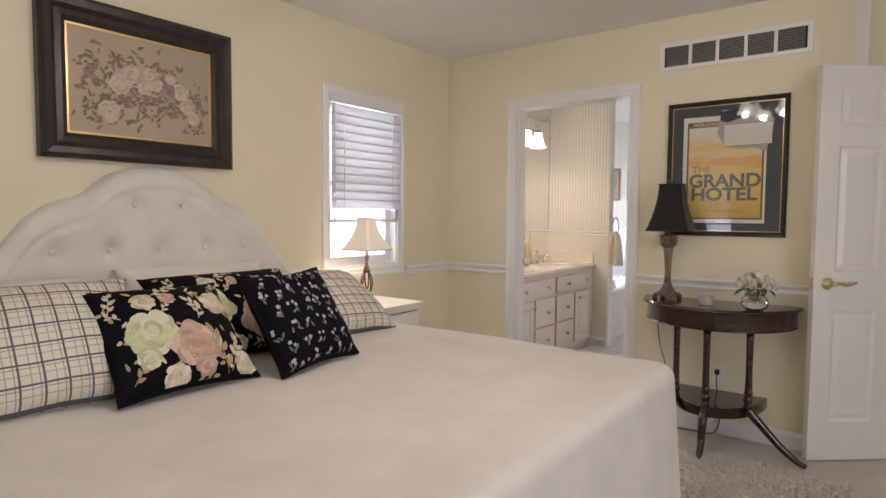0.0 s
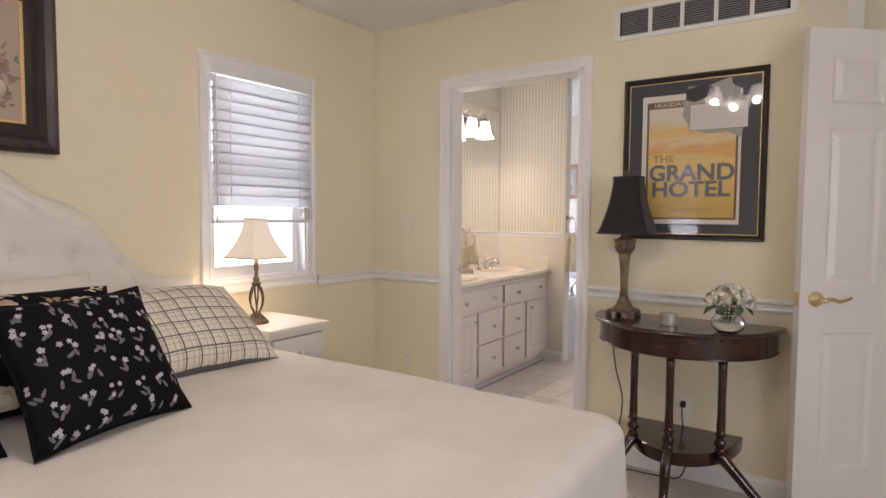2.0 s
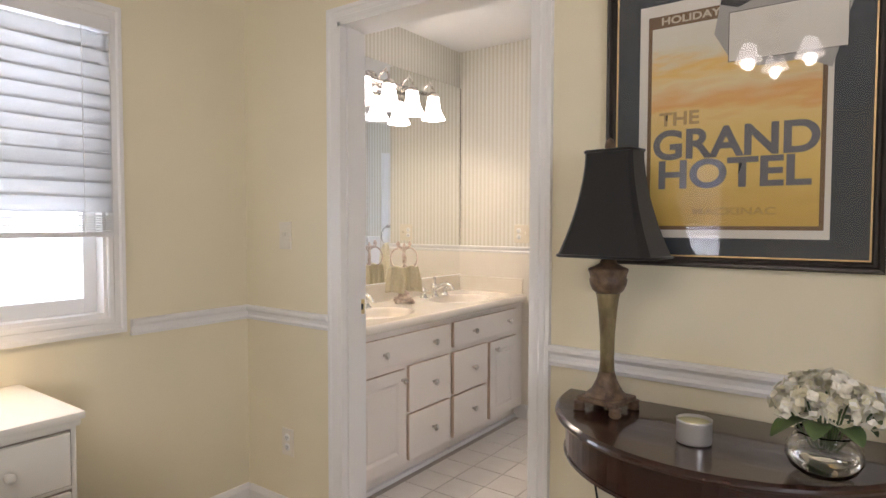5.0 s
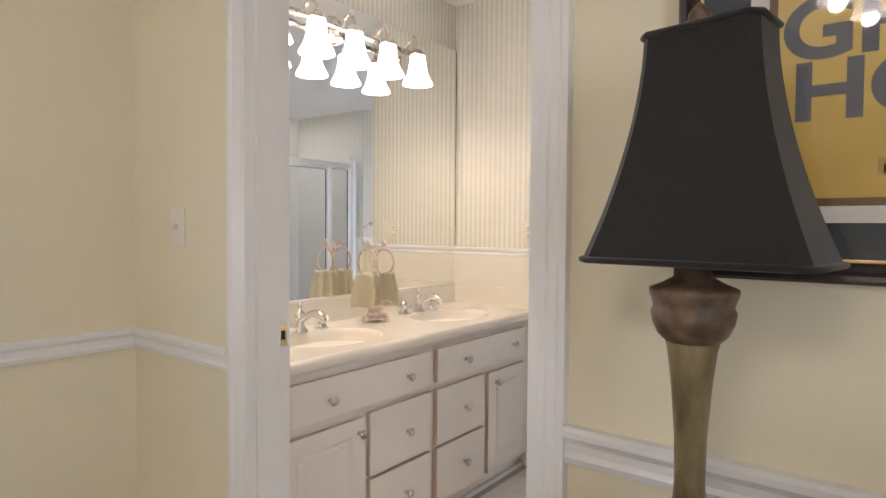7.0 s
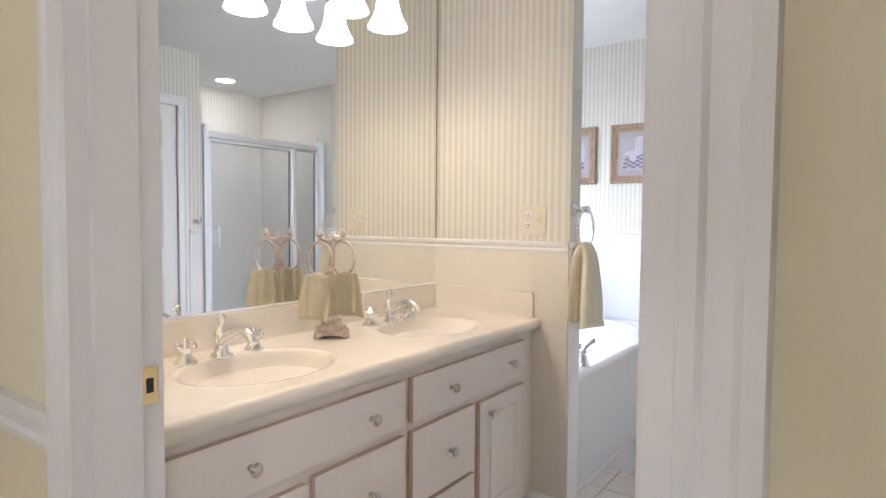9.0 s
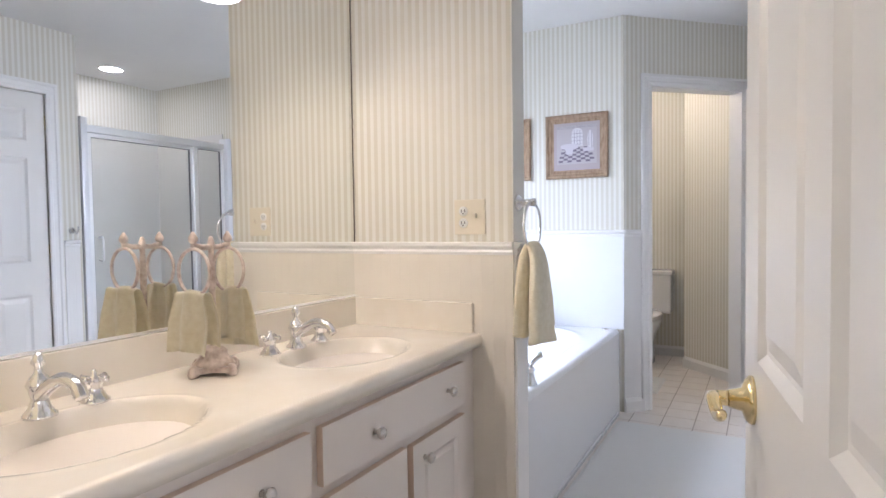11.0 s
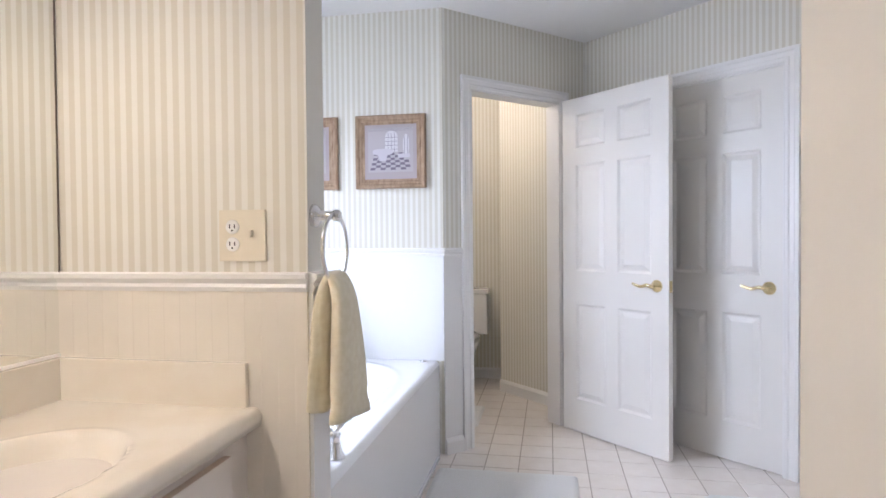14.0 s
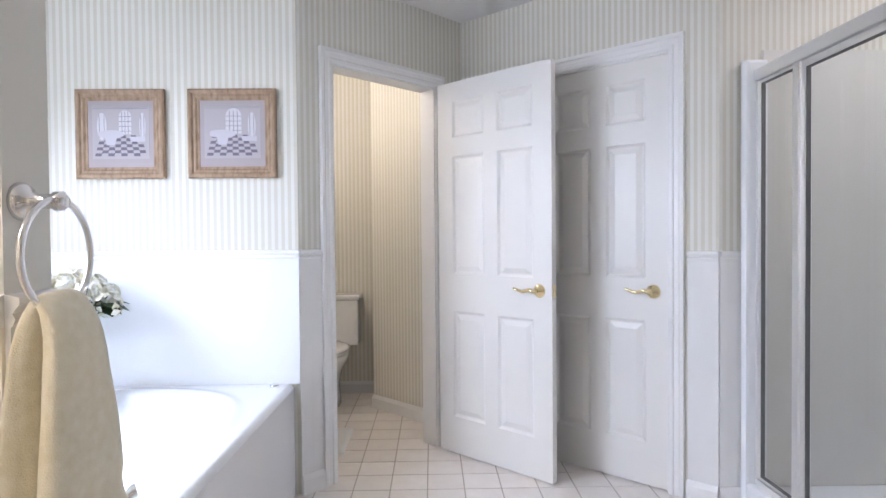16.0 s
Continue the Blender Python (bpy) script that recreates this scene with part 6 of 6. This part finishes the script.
# rose painting on the west wall
rp = framed("framed_painting", "dark wooden frame with an aged rose painting", "painting", pose(XW + 0.002, 1.66, 1.822, 0, 0, 90), 0.86, 0.665, 0.105, 0.055, DARKFRAME, painted("aged_canvas", (0.50, 0.41, 0.31), 0.75, 0.18, 30), GILT)
CANV = -0.0185
rng = random.Random(5)
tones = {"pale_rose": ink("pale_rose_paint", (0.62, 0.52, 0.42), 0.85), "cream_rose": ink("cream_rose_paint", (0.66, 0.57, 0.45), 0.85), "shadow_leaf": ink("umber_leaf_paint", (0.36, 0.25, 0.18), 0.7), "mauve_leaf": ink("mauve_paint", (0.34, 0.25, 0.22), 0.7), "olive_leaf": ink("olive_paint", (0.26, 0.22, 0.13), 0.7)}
leafs = {"shadow_leaf": bmesh.new(), "mauve_leaf": bmesh.new(), "olive_leaf": bmesh.new()}
for cx, cz, spread, count in ((-0.20, 0.03, 0.045, 42), (-0.08, 0.11, 0.045, 36), (0.07, 0.10, 0.040, 30), (-0.08, -0.05, 0.045, 60), (0.02, -0.02, 0.045, 46), (0.11, 0.02, 0.035, 46), (0.15, -0.07, 0.040, 34), (0.25, -0.02, 0.040, 34), (0.26, -0.13, 0.045, 40), (-0.18, -0.10, 0.050, 50), (-0.25, 0.07, 0.035, 16), (-0.05, -0.15, 0.04, 10), (0.05, -0.10, 0.03, 14)):
    for k in range(count):
        x, z = cx + rng.gauss(0, spread), cz + rng.gauss(0, spread * 0.8)
        if abs(x) > 0.305 or abs(z) > 0.205:
            continue
        nm = rng.choice(list(leafs))
        fan(leafs[nm], x, z, leaf_shape(rng.uniform(0.016, 0.036), rng.uniform(0.008, 0.017), rng.uniform(0, 6.28)), CANV - rng.uniform(0.0, 0.0006))
for nm, bmx in leafs.items():
    tagged(part(nm + "_paint", bmx, tones[nm], rp), kind="stuff")
ROSE_PAINTS = [tones["pale_rose"], tones["cream_rose"], ink("shaded_rose_paint", (0.52, 0.42, 0.33), 0.85)]
MAUVE_PAINTS = [ink("mauve_rose_paint", (0.36, 0.25, 0.23), 0.8), ink("dark_mauve_paint", (0.28, 0.18, 0.17), 0.8), ink("soft_mauve_paint", (0.44, 0.33, 0.30), 0.8)]
for x, z, r in ((-0.105, 0.005, 0.044), (-0.050, 0.060, 0.044), (0.022, 0.066, 0.038), (0.000, 0.010, 0.034), (0.055, 0.030, 0.030), (0.168, 0.018, 0.038), (0.122, 0.066, 0.024), (0.205, -0.050, 0.040), (0.232, -0.105, 0.030), (-0.155, -0.115, 0.046), (-0.235, 0.040, 0.022), (0.112, 0.008, 0.036), (-0.055, -0.020, 0.024)):
    paints = MAUVE_PAINTS if (x, z) in ((0.112, 0.008), (-0.055, -0.020), (-0.235, 0.040)) else ROSE_PAINTS
    layers = [bmesh.new(), bmesh.new(), bmesh.new()]
    for px, pz, shape, lift, tone in rose_petals(x, z, r, rng, 0.0010):
        fan(layers[tone], px, pz, shape, CANV - lift)
    rose = part("rose", layers[0], paints[0], rp)
    for piece in (rose, part("rose_highlight", layers[1], paints[1], rose), part("rose_shade", layers[2], paints[2], rose)):
        tagged(piece, kind="stuff")
bm = bmesh.new()
for s in (-1, 1):
    fan(bm, 0.165 + s * 0.010, 0.125, leaf_shape(0.035, 0.016, 1.57 - s * 0.5), CANV - 0.001)
part("butterfly_paint", bm, tones["shadow_leaf"], rp)
bm = bmesh.new()
fan(bm, -0.20, 0.165, leaf_shape(0.055, 0.012, -0.25), CANV - 0.001)
fan(bm, -0.215, 0.168, leaf_shape(0.03, 0.010, 0.8), CANV - 0.0012)
part("bird_paint", bm, tones["shadow_leaf"], rp)
bm = tube([Vector(p) for p in bezier([(-0.15, CANV, -0.09), (-0.05, CANV - 0.0005, -0.04), (0.05, CANV - 0.0005, -0.06), (0.14, CANV, -0.10)], 6)], 0.002, 6)
part("branch_paint", bm, tones["shadow_leaf"], rp)

# return-air grille above the poster
vt = thing("wall_vent", "white return-air grille with five louvred bays", "vent", pose(-0.910, 3.999, 2.216))
# black sheet paints in the darkness of the duct behind the louvres
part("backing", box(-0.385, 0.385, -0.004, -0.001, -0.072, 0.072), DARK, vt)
fr = bmesh.new()
for x0, x1, z0, z1 in ((-0.395, 0.395, 0.058, 0.080), (-0.395, 0.395, -0.080, -0.058), (-0.395, -0.368, -0.058, 0.058), (0.368, 0.395, -0.058, 0.058)):
    box(x0, x1, -0.012, 0.0, z0, z1, 0.002, fr)
for k in range(1, 5):
    x = -0.368 + 0.736 * k / 5
    box(x - 0.009, x + 0.009, -0.011, -0.003, -0.058, 0.058, 0.001, fr)
part("frame", fr, TRIM, vt)
# louvres are a darker grey than the white frame
VENTGREY = painted("grey_louvre", (0.30, 0.29, 0.28), 0.5)
first = None
for k in range(5):
    x0 = -0.368 + 0.736 * k / 5
    for j in range(11):
        if first is None:
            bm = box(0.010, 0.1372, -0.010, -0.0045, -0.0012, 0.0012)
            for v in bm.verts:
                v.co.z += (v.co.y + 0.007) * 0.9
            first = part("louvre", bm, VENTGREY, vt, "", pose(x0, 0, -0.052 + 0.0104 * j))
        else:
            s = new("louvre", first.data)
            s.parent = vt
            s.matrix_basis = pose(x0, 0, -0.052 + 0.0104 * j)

# console table
CX, CY = -0.90, 3.975
tb = thing("console_table", "dark mahogany half-round console table, glossy top", "table", pose(CX - 0.024, CY, 0))


def half(a, b, n=40):
    return [(a * math.cos(t), -b * math.sin(t)) for t in [math.pi - math.pi * k / n for k in range(n + 1)]]


def half_slab(a, b, z0, z1, bevel=0.0):
    pts = half(a, b)
    bm = bmesh.new()
    rings = []
    steps = [(0.0, z0), (0.0, z1)] if not bevel else [(bevel, z0), (0.2 * bevel, z0 + bevel * 0.3), (0.0, (z0 + z1) / 2), (0.15 * bevel, z1 - bevel * 0.35), (bevel * 0.6, z1)]
    for inset, z in steps:
        rings.append([bm.verts.new((x * (1 - inset / a), y * (1 - inset / b), z)) for x, y in pts])
    for p, q in zip(rings, rings[1:]):
        for k in range(len(p) - 1):
            bm.faces.new((p[k], p[k + 1], q[k + 1], q[k]))
        bm.faces.new((p[-1], p[0], q[0], q[-1]))
    bm.faces.new(rings[0][::-1])
    bm.faces.new(rings[-1])
    bmesh.ops.recalc_face_normals(bm, faces=bm.faces[:])
    return bm


part("tabletop", half_slab(0.420, 0.412, 0.762, 0.785, 0.016), MAHOG, tb)
part("apron", half_slab(0.392, 0.385, 0.675, 0.763), MAHOG, tb)
part("apron_bead", half_slab(0.397, 0.390, 0.668, 0.676, 0.004), MAHOG, tb)
part("shelf", half_slab(0.240, 0.372, 0.205, 0.262, 0.006), MAHOG, tb, "", pose(0.022, 0, 0))
TURN_PROFILE = [(0.022, 0.675), (0.020, 0.62), (0.019, 0.45), (0.021, 0.375), (0.020, 0.355), (0.028, 0.345), (0.020, 0.335), (0.016, 0.328), (0.027, 0.315), (0.029, 0.302), (0.018, 0.290), (0.024, 0.280), (0.027, 0.262)]
for n, (x, y) in enumerate(((-0.158, -0.262), (0.018, -0.345), (0.210, -0.262))):
    lx, ly = x, y
    prof = TURN_PROFILE[::-1]
    bm = lathe([(r * 0.88, z) for r, z in prof], 18)
    for v in bm.verts:
        f = (v.co.z - 0.262) / (0.675 - 0.262)
        v.co.x += lx + (x - lx) * f
        v.co.y += ly + (y - ly) * f
    leg = part("leg", bm, MAHOG, tb)
    d = Vector((x, y, 0)).normalized()
    if n == 0:
        d = Vector((-0.55, -0.83, 0))
    if n == 2:
        d = Vector((1.0, 0.06, 0))
    reach = 0.27 if n != 1 else 0.14
    foot = bezier([(lx, ly, 0.255), (lx + d.x * 0.05, ly + d.y * 0.05, 0.20), (lx + d.x * reach * 0.55, ly + d.y * reach * 0.55, 0.095), (lx + d.x * reach * 0.85, ly + d.y * reach * 0.85, 0.03), (lx + d.x * reach, ly + d.y * reach, 0.012)], 8)
    part("sabre_foot", tube(foot, 0.02, 12, [0.026 - 0.014 * k / (len(foot) - 1) for k in range(len(foot))]), MAHOG, leg)

# tall lamp on the console
TLX, TLY, TLZ = -1.182, 3.848, 0.785
lp = thing("table_lamp", "tall bronze resin lamp with a black bell shade", "lamp", pose(TLX, TLY, TLZ, 0, 0, -8))
bs = box(-0.062, 0.062, -0.062, 0.062, 0.022, 0.036, 0.006)
for v in bs.verts:
    k = 1 - 0.10 * (1 - abs(abs(v.co.x) - abs(v.co.y)) / 0.062)
    v.co.x, v.co.y = v.co.x * k, v.co.y * k
part("base", bs, BRONZE, lp)
for sx in (-1, 1):
    for sy in (-1, 1):
        part("foot", lathe([(0.012, 0), (0.016, 0.006), (0.013, 0.016), (0.016, 0.024)], 14, pose(0.050 * sx, 0.050 * sy, 0)), BRONZE, lp)
part("plinth", lathe([(0.055, 0.034), (0.050, 0.042), (0.040, 0.050), (0.034, 0.062), (0.026, 0.078), (0.020, 0.10)], 28), BRONZE, lp)
part("stem", lathe([(0.020, 0.098), (0.0175, 0.13), (0.0185, 0.19), (0.023, 0.25), (0.028, 0.292), (0.031, 0.305)], 28), OLIVE, lp)
part("urn", lathe([(0.031, 0.303), (0.040, 0.312), (0.046, 0.326), (0.048, 0.338), (0.045, 0.344), (0.047, 0.352), (0.050, 0.360), (0.050, 0.366), (0.036, 0.372), (0.022, 0.380), (0.014, 0.402)], 32), BRONZE, lp)
part("neck", lathe([(0.014, 0.400), (0.012, 0.41), (0.018, 0.416), (0.018, 0.43), (0.010, 0.435), (0.010, 0.48)], 20), BRONZE, lp)


def bell_shade(bottom, top, h, z, chamfer, depth=0.86, n=14, thick=0.003):
    """A four-sided bell shade with cut corners; half-widths at the bottom and the top."""
    def loop(half, deep):
        c = half * chamfer
        a, b = half, half * deep
        return [(a - c, -b), (a, -b + c), (a, b - c), (a - c, b), (-a + c, b), (-a, b - c), (-a, -b + c), (-a + c, -b)]
    bm = bmesh.new()
    rings = []
    for k in range(n + 1):
        t = k / n
        half = top + (bottom - top) * ((1 - t) ** 1.75)
        rings.append([bm.verts.new((x, y, z + h * t)) for x, y in loop(half, depth)])
    inner = []
    for k in range(n, -1, -1):
        t = k / n
        half = top + (bottom - top) * ((1 - t) ** 1.75) - thick
        inner.append([bm.verts.new((x, y, z + h * t)) for x, y in loop(half, depth)])
    rings += inner
    for a, b in zip(rings, rings[1:] + rings[:1]):
        for k in range(8):
            bm.faces.new((a[k], a[(k + 1) % 8], b[(k + 1) % 8], b[k]))
    bmesh.ops.recalc_face_normals(bm, faces=bm.faces[:])
    for f in bm.faces:
        f.smooth = False
    return bm


sh_lamp = part("shade", bell_shade(0.128, 0.065, 0.27, 0.398, 0.14, 0.60), BLACKSHADE, lp, "black fabric bell shade with cut corners", pose(0.010, 0.004, 0))
for half_w, z in ((0.129, 0.398), (0.066, 0.665)):
    c = half_w * 0.14
    b = half_w * 0.60
    part("shade_trim", tube([(half_w - c, -b, z), (half_w, -b + c, z), (half_w, b - c, z), (half_w - c, b, z), (-half_w + c, b, z), (-half_w, b - c, z), (-half_w, -b + c, z), (-half_w + c, -b, z)], 0.004, 8, closed=True), BLACKSHADE, sh_lamp)
part("harp", tube(bezier([(0.01, 0, 0.44), (0.05, 0, 0.53), (0.03, 0, 0.65), (0, 0, 0.668), (-0.03, 0, 0.65), (-0.05, 0, 0.53), (-0.01, 0, 0.44)], 6), 0.0025, 8), BRONZE, lp)
part("finial", lathe([(0.006, 0.668), (0.014, 0.676), (0.012, 0.688), (0.006, 0.696), (0.002, 0.700)], 16), BRONZE, lp)

cn = thing("candle_tin", "silver candle tin with pale wax", "candle", pose(-0.942, 3.735, 0.7865))
part("tin", lathe([(0.0, 0.0), (0.036, 0.0), (0.037, 0.004), (0.037, 0.046), (0.038, 0.050), (0.035, 0.050), (0.034, 0.040), (0.0, 0.040)], 32, None, False), SILVERFOIL, cn)
part("wax", lathe([(0.0345, 0.0405), (0.0345, 0.044), (0.0, 0.043)], 28, None, False), WAXWHITE, cn)

vs = thing("flower_bowl", "white hydrangeas in a clear glass bowl on the console", "flowers", pose(-0.70, 3.705, 0.7865))
part("bowl", lathe([(0.0, 0.0), (0.040, 0.0), (0.056, 0.012), (0.066, 0.032), (0.064, 0.052), (0.052, 0.068), (0.046, 0.076), (0.050, 0.082), (0.047, 0.082), (0.043, 0.075), (0.049, 0.067), (0.060, 0.050), (0.062, 0.032), (0.052, 0.014), (0.036, 0.005), (0.0, 0.005)], 40, None, False), CLEARGLASS, vs)
part("water", lathe([(0.0, 0.0055), (0.035, 0.0055), (0.051, 0.0145), (0.060, 0.031), (0.0585, 0.046), (0.0, 0.046)], 36, None, False), glass("water", (0.97, 0.98, 0.97), 0.0, 1.33), vs)
bouquet(vs, (0, 0, 0.118), 0.078, 15, random.Random(9), 7, 0.075, 0.030)

# cord, plug and outlet under the console
plate("outlet_plate", "almond wall outlet with a black plug", "outlet", pose(-0.925, 3.9995, 0.345), 0.072, 0.116, 1, 0)
cd = thing("power_cord", "black lamp cord hanging behind the console", "cord", pose(0, 0, 0))
part("plug", box(-0.937, -0.913, 3.965, 3.992, 0.352, 0.378, 0.004), CORD, cd)
part("cable", tube(bezier([(-0.925, 3.966, 0.364), (-0.922, 3.955, 0.30), (-0.905, 3.96, 0.20), (-0.90, 3.965, 0.09), (-0.93, 3.95, 0.012), (-1.02, 3.93, 0.007), (-1.13, 3.92, 0.007), (-1.20, 3.93, 0.012), (-1.235, 3.965, 0.12), (-1.215, 3.972, 0.33), (-1.255, 3.975, 0.50), (-1.275, 3.985, 0.66), (-1.25, 3.985, 0.78), (-1.215, 3.94, 0.795), (-1.19, 3.89, 0.80)], 8), 0.0032, 8), CORD, cd)
plate("light_switch", "almond light switch on the cream wall", "switch", pose(-2.63, 3.9995, 1.215), 0.072, 0.116, 0, 1)
plate("outlet_plate", "almond outlet low on the cream wall", "outlet", pose(-2.625, 3.9995, 0.335), 0.072, 0.116, 1, 0)

# nightstand
ns = thing("nightstand", "white painted nightstand with two drawers", "nightstand", pose(-2.895, 2.745, 0))
NSW, NSD, NSH = 0.372, 0.475, 0.736
# brown sheet round each drawer, its colour standing for shade in the gap
DRAWERGAP = painted("shadowed_drawer_gap", (0.30, 0.26, 0.21), 0.8)
CREAMPAINT = painted("antique_white_paint", (0.82, 0.79, 0.71), 0.38, 0.05)
part("case", box(0.01, NSD - 0.03, 0.015, NSW - 0.015, 0.06, NSH - 0.035, 0.004), CREAMPAINT, ns)
part("plinth", box(0.01, NSD - 0.02, 0.005, NSW - 0.005, 0.0, 0.07, 0.008), CREAMPAINT, ns)
part("top", box(0.0, NSD, 0.0, NSW, NSH - 0.022, NSH, 0.008), CREAMPAINT, ns)
part("top_moulding", box(0.005, NSD - 0.012, 0.008, NSW - 0.008, NSH - 0.042, NSH - 0.021, 0.007), CREAMPAINT, ns)
for z0, z1 in ((0.53, 0.68), (0.32, 0.51), (0.10, 0.30)):
    part("drawer_gap", box(NSD - 0.032, NSD - 0.0285, 0.030, NSW - 0.030, z0 - 0.005, z1 + 0.005), DRAWERGAP, ns)
    d = part("drawer", box(NSD - 0.034, NSD - 0.016, 0.035, NSW - 0.035, z0, z1, 0.005), CREAMPAINT, ns)
    part("pull", lathe([(0.010, 0), (0.006, 0.006), (0.007, 0.012), (0.014, 0.018), (0.012, 0.026), (0.003, 0.029)], 18, pose(NSD - 0.016, NSW / 2, (z0 + z1) / 2, 0, 90, 0)), CREAMPAINT, d)

nl = thing("table_lamp", "openwork bronze lamp with a lit cream shade", "lamp", pose(-2.65, 2.852, NSH))
part("base", lathe([(0.056, 0), (0.058, 0.006), (0.050, 0.012), (0.046, 0.020), (0.036, 0.030), (0.024, 0.042), (0.018, 0.052)], 32), BRONZE, nl)
for k in range(6):
    a = radians(60 * k + 15)
    pts = bezier([(0.012 * math.cos(a), 0.012 * math.sin(a), 0.050), (0.030 * math.cos(a + 0.15), 0.030 * math.sin(a + 0.15), 0.085), (0.034 * math.cos(a + 0.3), 0.034 * math.sin(a + 0.3), 0.125), (0.024 * math.cos(a + 0.45), 0.024 * math.sin(a + 0.45), 0.165), (0.011 * math.cos(a + 0.5), 0.011 * math.sin(a + 0.5), 0.185)], 5)
    part("cage_bar", tube(pts, 0.0042, 8), BRONZE, nl)
part("collar", lathe([(0.014, 0.182), (0.024, 0.190), (0.020, 0.198), (0.012, 0.206), (0.018, 0.214), (0.010, 0.224), (0.008, 0.25), (0.012, 0.262), (0.012, 0.29), (0.004, 0.33)], 24), BRONZE, nl)
part("shade", bell_shade(0.124, 0.046, 0.188, 0.318, 0.15), LITSHADE, nl, "lit cream fabric bell shade")
for half_w, z in ((0.125, 0.319), (0.047, 0.505)):
    c, b = half_w * 0.15, half_w * 0.86
    part("shade_trim", tube([(half_w - c, -b, z), (half_w, -b + c, z), (half_w, b - c, z), (half_w - c, b, z), (-half_w + c, b, z), (-half_w, b - c, z), (-half_w, -b + c, z), (-half_w + c, -b, z)], 0.003, 8, closed=True), ink("tan_shade_trim", (0.45, 0.34, 0.20)), nl)
part("lamp_cord", tube(bezier([(-0.05, 0.0, 0.008), (-0.09, -0.03, 0.006), (-0.13, -0.02, 0.02), (-0.18, -0.05, 0.045), (-0.20, -0.03, 0.02)], 6), 0.0028, 8), CORD, nl)

# ceiling light over the bed
cl = thing("ceiling_light", "bronze ceiling light with three lit glass shades", "light fixture", pose(-1.08, 1.78, H))
part("canopy", lathe([(0.02, -0.05), (0.055, -0.03), (0.065, -0.008), (0.065, 0.0)], 32), BRONZE, cl)
part("stem", tube([(0, 0, -0.04), (0, 0, -0.20)], 0.010), BRONZE, cl)
part("hub", lathe([(0.004, -0.26), (0.018, -0.245), (0.03, -0.22), (0.018, -0.19), (0.010, -0.18)], 24), BRONZE, cl)
for k in range(3):
    a = radians(20 + 120 * k)
    c, s = math.cos(a), math.sin(a)
    arm = part("arm", tube(bezier([(0.02 * c, 0.02 * s, -0.21), (0.09 * c, 0.09 * s, -0.235), (0.15 * c, 0.15 * s, -0.20), (0.17 * c, 0.17 * s, -0.17)], 6), 0.007), BRONZE, cl)
    prof = [(0.030, -0.17), (0.038, -0.19), (0.050, -0.22), (0.068, -0.255), (0.074, -0.27)]
    part("shade", lathe(prof + [(r - 0.004, z) for r, z in prof[::-1]], 28, pose(0.17 * c, 0.17 * s, 0), False), LITGLASS, cl, "lit frosted glass shade")

# shaggy rug at the foot of the bed
rug = thing("shag_rug", "cream shag rug on the carpet", "rug", pose(-0.72, 3.02, 0.0))
RW, RL = 0.50, 0.62
bm = bmesh.new()
rng = random.Random(31)
base = []
for k in range(7000):
    x, y = rng.uniform(-RW, RW), rng.uniform(-RL, RL)
    e = min(RW - abs(x), RL - abs(y))
    if e < 0.03 * rng.random():
        continue
    h, r = rng.uniform(0.016, 0.030), rng.uniform(0.005, 0.009)
    lean = (rng.uniform(-0.014, 0.014), rng.uniform(-0.014, 0.014))
    a0 = rng.uniform(0, 2)
    lo = [bm.verts.new((x + r * math.cos(a0 + a), y + r * math.sin(a0 + a), 0.004)) for a in (0, 2.09, 4.19)]
    hi = [bm.verts.new((x + lean[0] + r * 0.8 * math.cos(a0 + a), y + lean[1] + r * 0.8 * math.sin(a0 + a), h)) for a in (0, 2.09, 4.19)]
    for i in range(3):
        j = (i + 1) % 3
        bm.faces.new((lo[i], lo[j], hi[j], hi[i]))
    bm.faces.new(hi)
SHAG = cloth("cream_shag", (0.74, 0.69, 0.60), 0.95, 500)
tagged(part("shag_surface", bm, SHAG, rug), kind="stuff")
part("backing", box(-RW, RW, -RL, RL, 0.0015, 0.005), SHAG, rug)

# ---- bathroom floor ----
P = 0.1755
X0, Y0 = -1.758, 7.735
grout = structure("floor_bathroom", box(-4.0, 0.65, 4.06, 9.6, -0.10, -0.0015), GROUT, "pale square ceramic floor tiles with grey grout", "floor")
tile_mesh = None


def in_bath(x, y):
    if not (-2.46 < x < -0.30 and 4.13 < y < 8.44):
        return False
    if y - A[1] > (x - A[0]) + 0.06 and y > 7.7:
        return False
    return (x - B[0]) * (C[1] - B[1]) - (y - B[1]) * (C[0] - B[0]) > -0.06 or y < 7.5


rest, made = bmesh.new(), 0
for i in range(-8, 10):
    for j in range(-21, 12):
        x, y = X0 + P * i, Y0 + P * j
        if y < 4.06 or y > 9.45 or x > -0.31 or x < -3.0:
            continue
        if in_bath(x + P / 2, y + P / 2) and made < 300:
            if tile_mesh is None:
                me = bpy.data.meshes.new("tile")
                t = box(0.003, P - 0.003, 0.003, P - 0.003, -0.006, 0.0012, 0.0012)
                t.to_mesh(me)
                t.free()
                me.materials.append(TILE)
                tile_mesh = me
            ob = new("tile", tile_mesh)
            ob.parent = grout
            ob.matrix_basis = pose(x, y, 0)
            made += 1
        elif y > 7.9:
            box(x + 0.003, x + P - 0.003, y + 0.003, y + P - 0.003, -0.006, 0.0012, 0, rest)
tagged(part("tile_field", rest, TILE, grout), kind="stuff")
